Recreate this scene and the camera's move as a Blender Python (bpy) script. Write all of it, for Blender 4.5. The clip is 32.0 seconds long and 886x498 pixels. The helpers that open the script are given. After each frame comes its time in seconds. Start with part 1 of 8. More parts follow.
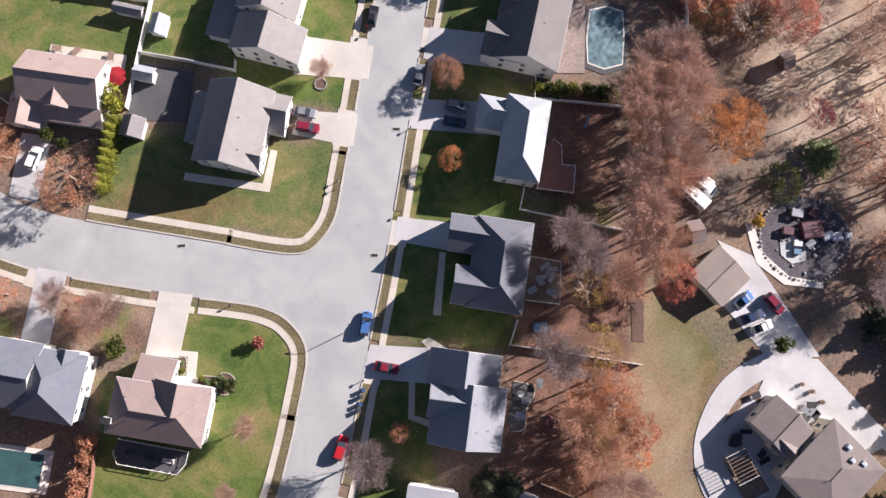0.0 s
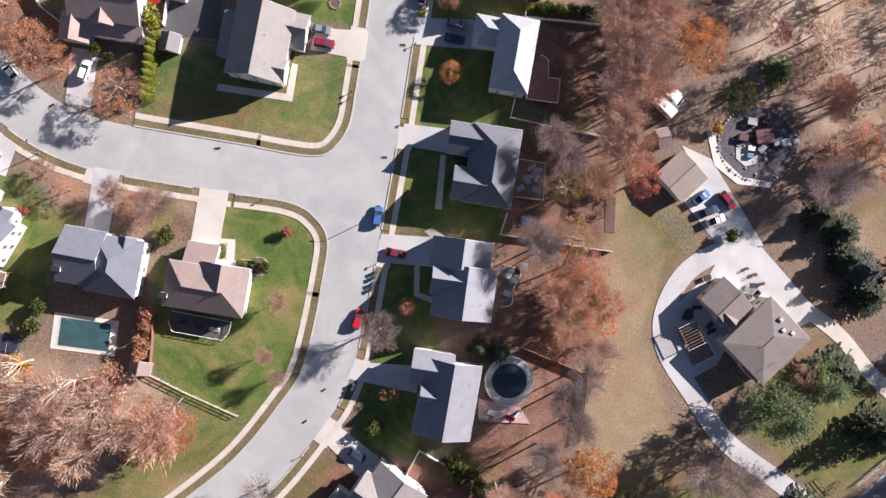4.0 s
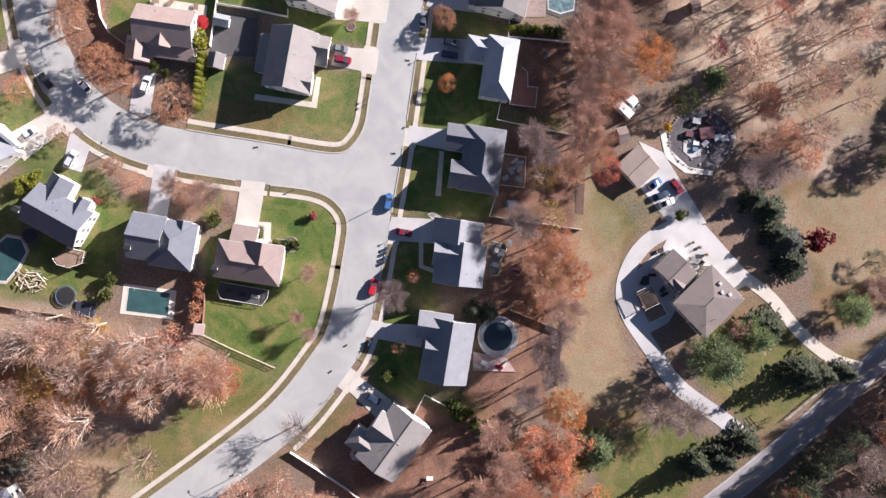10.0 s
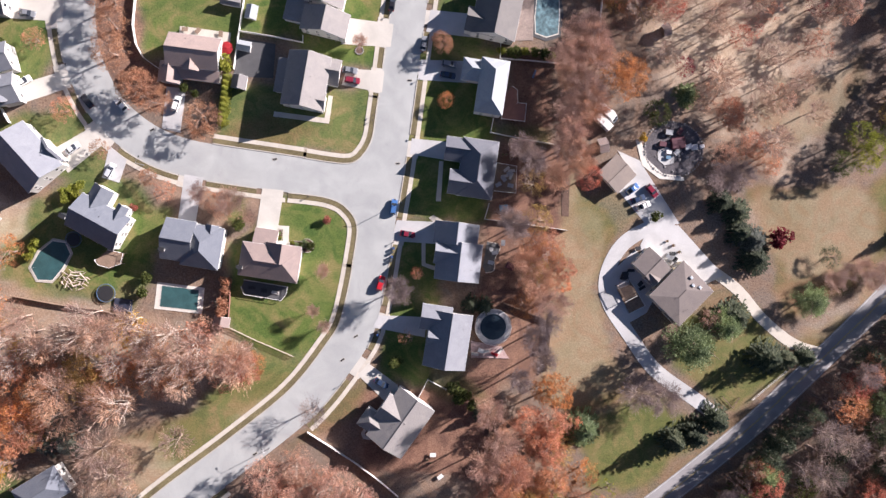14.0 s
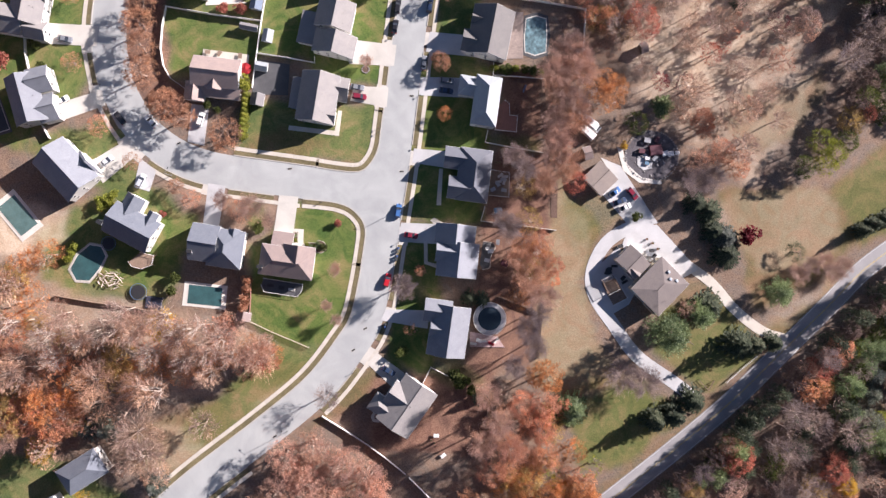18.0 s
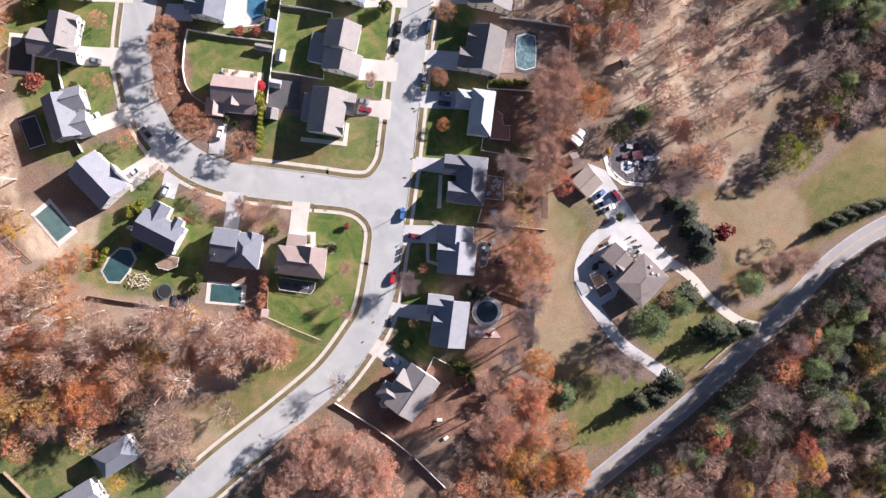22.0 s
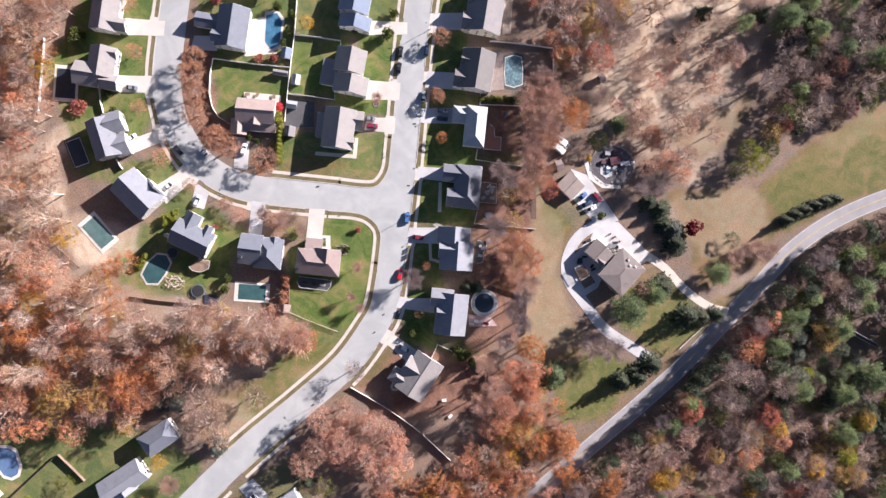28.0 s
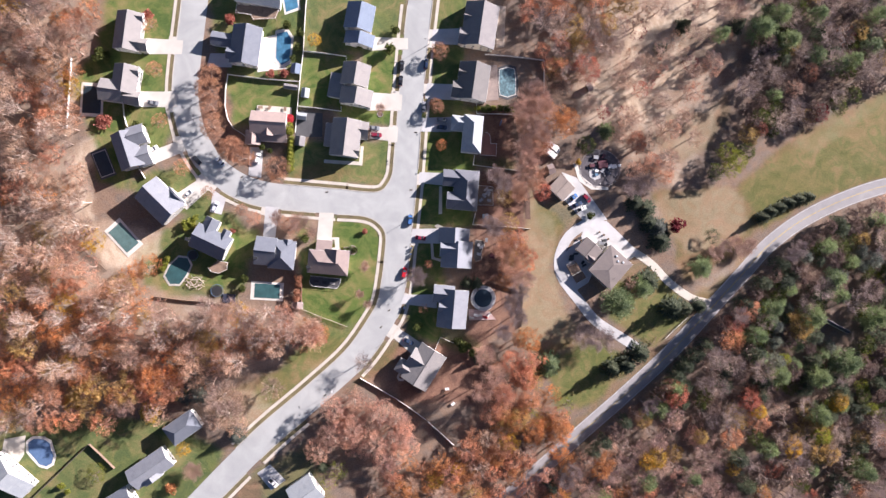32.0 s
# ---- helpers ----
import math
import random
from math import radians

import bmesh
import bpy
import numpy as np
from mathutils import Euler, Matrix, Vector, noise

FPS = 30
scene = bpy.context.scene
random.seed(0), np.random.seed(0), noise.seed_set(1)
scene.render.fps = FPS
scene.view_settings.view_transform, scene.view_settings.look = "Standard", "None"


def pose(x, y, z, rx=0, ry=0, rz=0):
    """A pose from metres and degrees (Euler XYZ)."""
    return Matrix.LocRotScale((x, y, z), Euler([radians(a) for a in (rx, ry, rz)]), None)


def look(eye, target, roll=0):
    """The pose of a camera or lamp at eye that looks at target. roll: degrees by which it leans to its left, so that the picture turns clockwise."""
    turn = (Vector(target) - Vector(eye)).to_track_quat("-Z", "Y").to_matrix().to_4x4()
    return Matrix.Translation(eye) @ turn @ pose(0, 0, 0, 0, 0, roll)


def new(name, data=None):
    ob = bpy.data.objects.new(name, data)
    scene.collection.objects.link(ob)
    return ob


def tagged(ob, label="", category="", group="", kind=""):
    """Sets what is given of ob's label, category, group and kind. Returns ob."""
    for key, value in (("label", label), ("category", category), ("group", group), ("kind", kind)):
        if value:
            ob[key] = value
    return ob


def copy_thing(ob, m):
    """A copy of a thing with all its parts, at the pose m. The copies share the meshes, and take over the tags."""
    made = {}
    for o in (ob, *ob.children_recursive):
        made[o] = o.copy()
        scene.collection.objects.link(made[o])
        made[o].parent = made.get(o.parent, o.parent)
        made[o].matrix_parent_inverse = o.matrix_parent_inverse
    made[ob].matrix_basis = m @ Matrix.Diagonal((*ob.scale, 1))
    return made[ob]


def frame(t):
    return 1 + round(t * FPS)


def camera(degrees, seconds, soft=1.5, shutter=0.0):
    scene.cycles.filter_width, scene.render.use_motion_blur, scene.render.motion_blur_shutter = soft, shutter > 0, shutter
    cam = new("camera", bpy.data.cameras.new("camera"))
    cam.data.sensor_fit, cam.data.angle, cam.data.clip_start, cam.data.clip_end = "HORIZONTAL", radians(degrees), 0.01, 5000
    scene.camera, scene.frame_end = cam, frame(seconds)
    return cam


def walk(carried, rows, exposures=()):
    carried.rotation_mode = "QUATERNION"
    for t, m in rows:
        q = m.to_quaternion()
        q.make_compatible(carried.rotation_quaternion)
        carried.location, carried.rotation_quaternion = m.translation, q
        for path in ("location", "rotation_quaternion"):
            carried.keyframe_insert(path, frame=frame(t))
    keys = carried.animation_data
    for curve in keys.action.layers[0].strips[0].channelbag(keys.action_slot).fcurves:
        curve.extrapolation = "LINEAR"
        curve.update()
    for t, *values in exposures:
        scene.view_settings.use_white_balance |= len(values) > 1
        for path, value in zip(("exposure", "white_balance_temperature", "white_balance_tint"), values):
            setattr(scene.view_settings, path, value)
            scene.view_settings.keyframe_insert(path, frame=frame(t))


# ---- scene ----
cam = camera(63.7, 32.0, soft=1.45)
# seconds, place, turn: a drone that looks down and climbs
ROWS = [
    (0, -0.66, 2.12, 135.22, 6.93, -2.64, 11.63),
    (0.5, -0.77, 1.59, 137.98, 7.16, -2.67, 11.69),
    (1, -0.88, 1.08, 140.75, 7.29, -2.69, 11.74),
    (1.5, -1.01, 0.58, 143.53, 7.25, -2.72, 11.78),
    (2, -1.13, 0.10, 146.31, 7.34, -2.75, 11.80),
    (2.4, -1.24, -0.28, 148.54, 7.34, -2.78, 11.82),
    (2.5, -1.27, -0.37, 149.10, 6.79, -2.78, 11.82),
    (2.6, -1.30, -0.46, 149.66, 6.15, -2.79, 11.82),
    (2.7, -1.32, -0.55, 150.21, 2.30, -2.80, 11.82),
    (2.8, -1.35, -0.64, 150.77, 0.75, -2.80, 11.82),
    (2.9, -1.38, -0.73, 151.33, -0.50, -2.81, 11.82),
    (3, -1.41, -0.82, 151.89, -0.66, -2.82, 11.82),
    (3.5, -1.55, -1.25, 154.69, -0.53, -2.85, 11.82),
    (4, -1.71, -1.67, 157.48, -0.53, -2.89, 11.80),
    (4.1, -1.74, -1.75, 158.04, -2.10, -2.90, 11.80),
    (4.2, -1.77, -1.84, 158.60, -2.25, -2.90, 11.79),
    (4.5, -1.87, -2.08, 160.28, -2.25, -2.95, 11.64),
    (5, -2.03, -2.47, 163.09, -2.10, -2.99, 11.60),
    (5.5, -2.20, -2.84, 165.89, -1.95, -3.03, 11.57),
    (6, -2.38, -3.21, 168.69, -1.82, -3.07, 11.53),
    (6.5, -2.56, -3.55, 171.49, -1.70, -3.10, 11.50),
    (7, -2.75, -3.89, 174.29, -1.58, -3.14, 11.46),
    (7.5, -2.94, -4.21, 177.08, -1.47, -3.18, 11.42),
    (8, -3.14, -4.53, 179.88, -1.36, -3.21, 11.38),
    (8.5, -3.34, -4.83, 182.67, -1.26, -3.24, 11.33),
    (9, -3.55, -5.11, 185.45, -1.17, -3.28, 11.29),
    (9.5, -3.76, -5.39, 188.23, -1.08, -3.31, 11.24),
    (10, -3.98, -5.66, 191.01, -1.00, -3.34, 11.19),
    (10.5, -4.20, -5.91, 193.78, -0.93, -3.37, 11.14),
    (11, -4.43, -6.16, 196.55, -0.86, -3.40, 11.09),
    (11.5, -4.66, -6.40, 199.31, -0.79, -3.43, 11.03),
    (12, -4.89, -6.63, 202.06, -0.73, -3.46, 10.97),
    (12.5, -5.13, -6.85, 204.81, -0.67, -3.49, 10.91),
    (13, -5.38, -7.06, 207.55, -0.62, -3.52, 10.85),
    (13.5, -5.62, -7.26, 210.29, -0.57, -3.55, 10.78),
    (14, -5.88, -7.45, 213.01, -0.52, -3.58, 10.72),
    (14.5, -6.13, -7.64, 215.74, -0.48, -3.60, 10.65),
    (15, -6.39, -7.82, 218.45, -0.44, -3.63, 10.57),
    (15.5, -6.65, -8.00, 221.16, -0.40, -3.66, 10.50),
    (16, -6.92, -8.16, 223.86, -0.37, -3.69, 10.42),
    (16.5, -7.19, -8.33, 226.55, -0.33, -3.71, 10.34),
    (17, -7.46, -8.48, 229.24, -0.30, -3.74, 10.26),
    (17.5, -7.74, -8.64, 231.92, -0.27, -3.77, 10.18),
    (18, -8.01, -8.78, 234.60, -0.25, -3.79, 10.09),
    (18.5, -8.29, -8.92, 237.27, -0.22, -3.82, 10.01),
    (19, -8.58, -9.06, 239.93, -0.20, -3.84, 9.92),
    (19.5, -8.86, -9.20, 242.59, -0.18, -3.87, 9.83),
    (20, -9.15, -9.33, 245.24, -0.16, -3.89, 9.73),
    (20.5, -9.44, -9.46, 247.89, -0.13, -3.92, 9.64),
    (21, -9.74, -9.59, 250.53, -0.12, -3.94, 9.54),
    (21.5, -10.03, -9.71, 253.17, -0.10, -3.97, 9.44),
    (22, -10.33, -9.83, 255.81, -0.08, -3.99, 9.34),
    (22.5, -10.63, -9.96, 258.44, -0.06, -4.01, 9.24),
    (23, -10.93, -10.08, 261.07, -0.04, -4.04, 9.14),
    (23.5, -11.23, -10.20, 263.70, -0.03, -4.06, 9.04),
    (24, -11.54, -10.32, 266.33, -0.01, -4.08, 8.93),
    (24.5, -11.84, -10.44, 268.95, 0.01, -4.11, 8.83),
    (25, -12.15, -10.56, 271.58, 0.02, -4.13, 8.72),
    (25.5, -12.46, -10.68, 274.21, 0.04, -4.15, 8.62),
    (26, -12.77, -10.80, 276.84, 0.06, -4.17, 8.51),
    (26.5, -13.08, -10.93, 279.47, 0.08, -4.19, 8.40),
    (27, -13.39, -11.05, 282.10, 0.09, -4.21, 8.29),
    (27.5, -13.70, -11.18, 284.74, 0.11, -4.23, 8.19),
    (28, -14.01, -11.31, 287.39, 0.13, -4.25, 8.08),
    (28.5, -14.33, -11.45, 290.04, 0.15, -4.26, 7.97),
    (29, -14.64, -11.58, 292.70, 0.17, -4.28, 7.87),
    (29.5, -14.96, -11.73, 295.36, 0.19, -4.30, 7.76),
    (30, -15.27, -11.87, 298.04, 0.21, -4.31, 7.66),
    (30.5, -15.58, -12.02, 300.72, 0.23, -4.33, 7.56),
    (31, -15.90, -12.18, 303.42, 0.25, -4.34, 7.45),
    (31.5, -16.21, -12.34, 306.13, 0.27, -4.35, 7.35),
    (32, -16.52, -12.51, 308.85, 0.29, -4.36, 7.26),
]
walk(cam, [(t, pose(x, y, z, rx, ry, rz)) for t, x, y, z, rx, ry, rz in ROWS], exposures=[(0.0, 1.33, 6060, 20), (2.0, 1.33, 6070, 20), (3.0, 1.29, 6090, 20), (4.0, 1.35, 6060, 20), (9.0, 1.4, 6030, 20), (32.0, 1.55, 5960, 21)])

# ---- light ----
SUN_HEIGHT, SUN_FROM = 23.5, 38.0  # degrees above the horizon; degrees from +x towards +y
world = bpy.data.worlds.new("sky")
scene.world = world
world.use_nodes = True
sky = world.node_tree.nodes.new("ShaderNodeTexSky")
sky.sky_type, sky.sun_disc = "NISHITA", False
sky.sun_elevation, sky.sun_rotation = radians(SUN_HEIGHT), radians(90 - SUN_FROM)
sky.ozone_density = 3.5
sky_out = world.node_tree.nodes["Background"]
sky_out.inputs["Strength"].default_value = 0.031
world.node_tree.links.new(sky.outputs[0], sky_out.inputs["Color"])
sun_data = bpy.data.lights.new("sun", "SUN")
sun_data.energy, sun_data.angle, sun_data.color = 5.0, radians(0.5), (1.0, 0.905, 0.79)
sun = new("sun", sun_data)
sun_way = Vector((math.cos(radians(SUN_FROM)) * math.cos(radians(SUN_HEIGHT)), math.sin(radians(SUN_FROM)) * math.cos(radians(SUN_HEIGHT)), math.sin(radians(SUN_HEIGHT))))
sun.matrix_world = look(sun_way * 400, (0, 0, 0))


# ---- materials ----
def shader(name, rough=0.8, metal=0.0):
    m = bpy.data.materials.new(name)
    m.use_nodes = True
    b = m.node_tree.nodes["Principled BSDF"]
    b.inputs["Roughness"].default_value, b.inputs["Metallic"].default_value = rough, metal
    return m, m.node_tree.nodes, m.node_tree.links, b


def noise_of(nodes, links, scale, detail=4.0, space="Object", distort=0.0):
    c = nodes.new("ShaderNodeTexCoord")
    n = nodes.new("ShaderNodeTexNoise")
    n.inputs["Scale"].default_value, n.inputs["Detail"].default_value, n.inputs["Distortion"].default_value = scale, detail, distort
    links.new(c.outputs[space], n.inputs["Vector"])
    return n.outputs["Fac"]


def ramp_of(nodes, links, fac, stops):
    r = nodes.new("ShaderNodeValToRGB")
    while len(r.color_ramp.elements) < len(stops):
        r.color_ramp.elements.new(0.5)
    for e, (at, c) in zip(r.color_ramp.elements, stops):
        e.position, e.color = at, (*c, 1)
    links.new(fac, r.inputs["Fac"])
    return r.outputs["Color"]


def mix_of(nodes, links, fac, a, b, how="MIX"):
    m = nodes.new("ShaderNodeMix")
    m.data_type, m.blend_type = "RGBA", how
    for socket, value in ((m.inputs["Factor"], fac), (m.inputs["A"], a), (m.inputs["B"], b)):
        if isinstance(value, (int, float)):
            socket.default_value = value
        elif isinstance(value, tuple):
            socket.default_value = (*value, 1)
        else:
            links.new(value, socket)
    return m.outputs["Result"]


def bump_of(nodes, links, b, height, strength, distance):
    n = nodes.new("ShaderNodeBump")
    n.inputs["Strength"].default_value, n.inputs["Distance"].default_value = strength, distance
    links.new(height, n.inputs["Height"])
    links.new(n.outputs["Normal"], b.inputs["Normal"])


def shade(c, k):
    return tuple(min(1.0, v * k) for v in c)


def surface(name, colour, rough=0.8, grain=6.0, wear=0.35, grain_by=0.18, wear_by=0.18, metal=0.0, bump=0.15, by_piece=0.0, depth=0.02):
    """Paint, stone or metal: a fine grain and broad worn patches over one colour."""
    m, nodes, links, b = shader(name, rough, metal)
    fine = ramp_of(nodes, links, noise_of(nodes, links, grain, 6.0), [(0.3, shade(colour, 1 - grain_by)), (0.7, shade(colour, 1 + grain_by))])
    broad = ramp_of(nodes, links, noise_of(nodes, links, wear, 3.0, distort=0.6), [(0.3, (1 - wear_by,) * 3), (0.68, (1, 1, 1))])
    out = mix_of(nodes, links, 1.0, fine, broad, "MULTIPLY")
    if by_piece:
        info = nodes.new("ShaderNodeObjectInfo")
        out = mix_of(nodes, links, 1.0, out, ramp_of(nodes, links, info.outputs["Random"], [(0, (1 - by_piece,) * 3), (1, (1, 1, 1))]), "MULTIPLY")
    links.new(out, b.inputs["Base Color"])
    if bump:
        bump_of(nodes, links, b, noise_of(nodes, links, grain * 2, 3.0), bump, depth)
    return m


def foliage(name, low, mid, high, rough=0.7):
    """Leaves: three tones from leaf to leaf, and a tone of its own for each tree."""
    m, nodes, links, b = shader(name, rough)
    geo, info = nodes.new("ShaderNodeNewGeometry"), nodes.new("ShaderNodeObjectInfo")
    tone = ramp_of(nodes, links, geo.outputs["Random Per Island"], [(0.0, low), (0.5, mid), (1.0, high)])
    own = ramp_of(nodes, links, info.outputs["Random"], [(0.0, (0.72, 0.68, 0.7)), (0.5, (1, 0.95, 0.92)), (1.0, (1.12, 1.0, 0.95))])
    out = mix_of(nodes, links, 1.0, tone, own, "MULTIPLY")
    links.new(mix_of(nodes, links, 1.0, out, ramp_of(nodes, links, noise_of(nodes, links, 0.11, 2.0), [(0.35, (0.72, 0.69, 0.73)), (0.65, (1.24, 1.14, 0.98))]), "MULTIPLY"), b.inputs["Base Color"])
    b.inputs["Specular IOR Level"].default_value = 0.25
    thin, mixed = nodes.new("ShaderNodeBsdfTranslucent"), nodes.new("ShaderNodeMixShader")
    links.new(b.inputs["Base Color"].links[0].from_socket, thin.inputs["Color"])
    mixed.inputs["Fac"].default_value = 0.48
    links.new(b.outputs[0], mixed.inputs[1]), links.new(thin.outputs[0], mixed.inputs[2])
    links.new(mixed.outputs[0], nodes["Material Output"].inputs["Surface"])
    return m


def shingles(name, colour, rough=0.85):
    """Asphalt shingles: courses 0.14 m high and pieces of uneven tone."""
    m, nodes, links, b = shader(name, rough)
    c = nodes.new("ShaderNodeTexCoord")
    brick = nodes.new("ShaderNodeTexBrick")
    brick.inputs["Scale"].default_value = 1.0
    brick.inputs["Mortar Size"].default_value = 0.012
    brick.inputs["Brick Width"].default_value, brick.inputs["Row Height"].default_value = 0.34, 0.2
    brick.inputs["Color1"].default_value = (*shade(colour, 0.95), 1)
    brick.inputs["Color2"].default_value = (*shade(colour, 1.06), 1)
    brick.inputs["Mortar"].default_value = (*shade(colour, 0.82), 1)
    links.new(c.outputs["UV"], brick.inputs["Vector"])
    broad = ramp_of(nodes, links, noise_of(nodes, links, 0.28, 4.0, distort=1.0), [(0.3, (0.86, 0.86, 0.88)), (0.7, (1.05, 1.04, 1.02))])
    links.new(mix_of(nodes, links, 1.0, brick.outputs["Color"], broad, "MULTIPLY"), b.inputs["Base Color"])
    bump_of(nodes, links, b, brick.outputs["Fac"], 0.3, 0.01)
    return m


def worn_asphalt(name, colour):
    """Old asphalt: fine stone grain, bleached and stained patches, and a net of thin sealed cracks."""
    m, nodes, links, b = shader(name, 0.9)
    fine = ramp_of(nodes, links, noise_of(nodes, links, 8.0, 6.0), [(0.3, shade(colour, 0.93)), (0.7, shade(colour, 1.07))])
    broad = ramp_of(nodes, links, noise_of(nodes, links, 0.09, 6.0, distort=1.4), [(0.3, (0.86, 0.86, 0.87)), (0.5, (0.97, 0.97, 0.97)), (0.7, (1.1, 1.1, 1.09))])
    out = mix_of(nodes, links, 1.0, fine, broad, "MULTIPLY")
    c, warp, cells = nodes.new("ShaderNodeTexCoord"), nodes.new("ShaderNodeVectorMath"), nodes.new("ShaderNodeTexVoronoi")
    shift = nodes.new("ShaderNodeTexNoise")
    shift.inputs["Scale"].default_value = 0.35
    links.new(c.outputs["Object"], shift.inputs["Vector"])
    warp.operation = "MULTIPLY_ADD"
    warp.inputs[1].default_value = (5, 5, 5)
    links.new(shift.outputs["Color"], warp.inputs[0]), links.new(c.outputs["Object"], warp.inputs[2])
    cells.feature = "DISTANCE_TO_EDGE"
    cells.inputs["Scale"].default_value = 0.11
    links.new(warp.outputs[0], cells.inputs["Vector"])
    crack = ramp_of(nodes, links, cells.outputs["Distance"], [(0.0, (0.93, 0.93, 0.94)), (0.01, (1, 1, 1))])
    links.new(mix_of(nodes, links, 1.0, out, crack, "MULTIPLY"), b.inputs["Base Color"])
    bump_of(nodes, links, b, noise_of(nodes, links, 18.0, 3.0), 0.12, 0.02)
    return m


ASPHALT = worn_asphalt("asphalt", (0.365, 0.374, 0.366))
OLD_ASPHALT = worn_asphalt("old_asphalt", (0.285, 0.275, 0.278))
PATCH = surface("dark_asphalt", (0.085, 0.085, 0.09), 0.9, 8.0, 0.3)
CONCRETE = surface("concrete", (0.58, 0.53, 0.455), 0.88, 7.0, 0.3, 0.08, 0.14, by_piece=0.12)
PALE_CONCRETE = surface("pale_concrete", (0.5, 0.497, 0.495), 0.85, 5.0, 0.12, 0.08, 0.26)
BRIGHT_CONCRETE = surface("bright_concrete", (0.55, 0.52, 0.465), 0.85, 5.0, 0.15, 0.07, 0.2)
KERB = surface("kerb_concrete", (0.5, 0.46, 0.4), 0.9, 6.0, 0.4, by_piece=0.1)
GRASS_STRIP = surface("verge_grass", (0.17, 0.14, 0.07), 0.95, 2.2, 0.2, 0.35, 0.4)
WHITE_PAINT = surface("white_paint", (0.72, 0.71, 0.68), 0.55, 5.0, 0.5, 0.04, 0.08, bump=0.05)
TRIM = surface("weathered_white_trim", (0.5, 0.495, 0.48), 0.6, 5.0, 0.5, 0.06, 0.15, bump=0.05)
SIDING = surface("white_siding", (0.64, 0.625, 0.595), 0.6, 3.0, 0.4, 0.04, 0.1, bump=0.1)
CREAM = surface("cream_siding", (0.7, 0.63, 0.5), 0.65, 3.0, 0.4, 0.05, 0.1)
GREY_SIDING = surface("grey_siding", (0.42, 0.43, 0.44), 0.65, 3.0, 0.4, 0.05, 0.1)
GLASS = surface("window_glass", (0.03, 0.035, 0.045), 0.08, 2.0, 0.3, 0.05, 0.05, bump=0.0)
DARK = surface("dark_metal", (0.03, 0.03, 0.033), 0.5, 6.0, 0.5)
STEEL = surface("galvanised_steel", (0.45, 0.46, 0.47), 0.4, 6.0, 0.5, metal=0.8)
WOOD = surface("weathered_wood", (0.3, 0.21, 0.15), 0.85, 4.0, 0.5, 0.3, 0.3, by_piece=0.3)
RED_WOOD = surface("red_brown_deck", (0.27, 0.13, 0.1), 0.85, 4.0, 0.5, 0.25, 0.2, by_piece=0.25)
BARK = surface("bark", (0.3, 0.23, 0.19), 0.95, 5.0, 0.6, 0.3, 0.3)
TWIG = surface("pale_twigs", (0.44, 0.34, 0.275), 0.95, 5.0, 0.6, 0.25, 0.3)
PALE_BARK = surface("sun_bleached_bark", (0.6, 0.505, 0.43), 0.95, 5.0, 0.6, 0.2, 0.25)
SOIL = surface("mulch", (0.13, 0.08, 0.06), 0.95, 4.0, 0.5, 0.3, 0.3)
ROOF_BROWN = shingles("brown_shingles", (0.25, 0.195, 0.178))
ROOF_SAND = shingles("sand_brown_shingles", (0.27, 0.225, 0.195))
ROOF_TAN = shingles("tan_shingles", (0.2, 0.17, 0.158))
ROOF_SLATE = shingles("slate_grey_shingles", (0.145, 0.16, 0.19))
ROOF_LIGHT = shingles("light_warm_grey_shingles", (0.245, 0.23, 0.222))
ROOF_DARK = shingles("dark_blue_grey_shingles", (0.07, 0.074, 0.095))
ROOF_PALE = shingles("pale_grey_shingles", (0.33, 0.355, 0.375))
ROOF_FROST = shingles("frosty_grey_shingles", (0.225, 0.237, 0.265))
ROOF_ROSE = shingles("pinkish_brown_shingles", (0.32, 0.25, 0.225))
ROOF_MIST = shingles("mid_grey_shingles", (0.195, 0.205, 0.23))
ROOF_GREY = shingles("warm_grey_shingles", (0.2, 0.19, 0.19))
ROOF_TAUPE = shingles("taupe_shingles", (0.15, 0.142, 0.138))
ROOF_INK = shingles("ink_grey_shingles", (0.135, 0.142, 0.165))
ROOF_BLUE = shingles("blue_grey_shingles", (0.16, 0.2, 0.27))


# ---- building blocks ----
def mesh_from(name, bm, material):
    me = bpy.data.meshes.new(name)
    bm.to_mesh(me)
    bm.free()
    for m in material if isinstance(material, (list, tuple)) else [material]:
        me.materials.append(m)
    return me


def part(name, bm, material, parent=None, label="", m=None):
    """One mesh object, under a thing or a part."""
    ob = new(name, bm if isinstance(bm, bpy.types.Mesh) else mesh_from(name, bm, material))
    ob.parent = parent
    if m is not None:
        ob.matrix_local = m
    return tagged(ob, label) if label else ob


def thing(name, label, category, m, group="", kind=""):
    ob = new(name)
    ob.empty_display_size = 0.3
    ob.matrix_basis = m
    return tagged(ob, label, category, group, kind)


def box(x0, y0, z0, x1, y1, z1, bevel=0.0, bm=None):
    bm = bm or bmesh.new()
    v = [bm.verts.new((x, y, z)) for z in (z0, z1) for x, y in ((x0, y0), (x1, y0), (x1, y1), (x0, y1))]
    for f in ((3, 2, 1, 0), (4, 5, 6, 7), (0, 1, 5, 4), (1, 2, 6, 5), (2, 3, 7, 6), (3, 0, 4, 7)):
        bm.faces.new([v[i] for i in f])
    if bevel:
        bmesh.ops.bevel(bm, geom=bm.edges[:], offset=bevel, segments=1, affect="EDGES")
    return bm


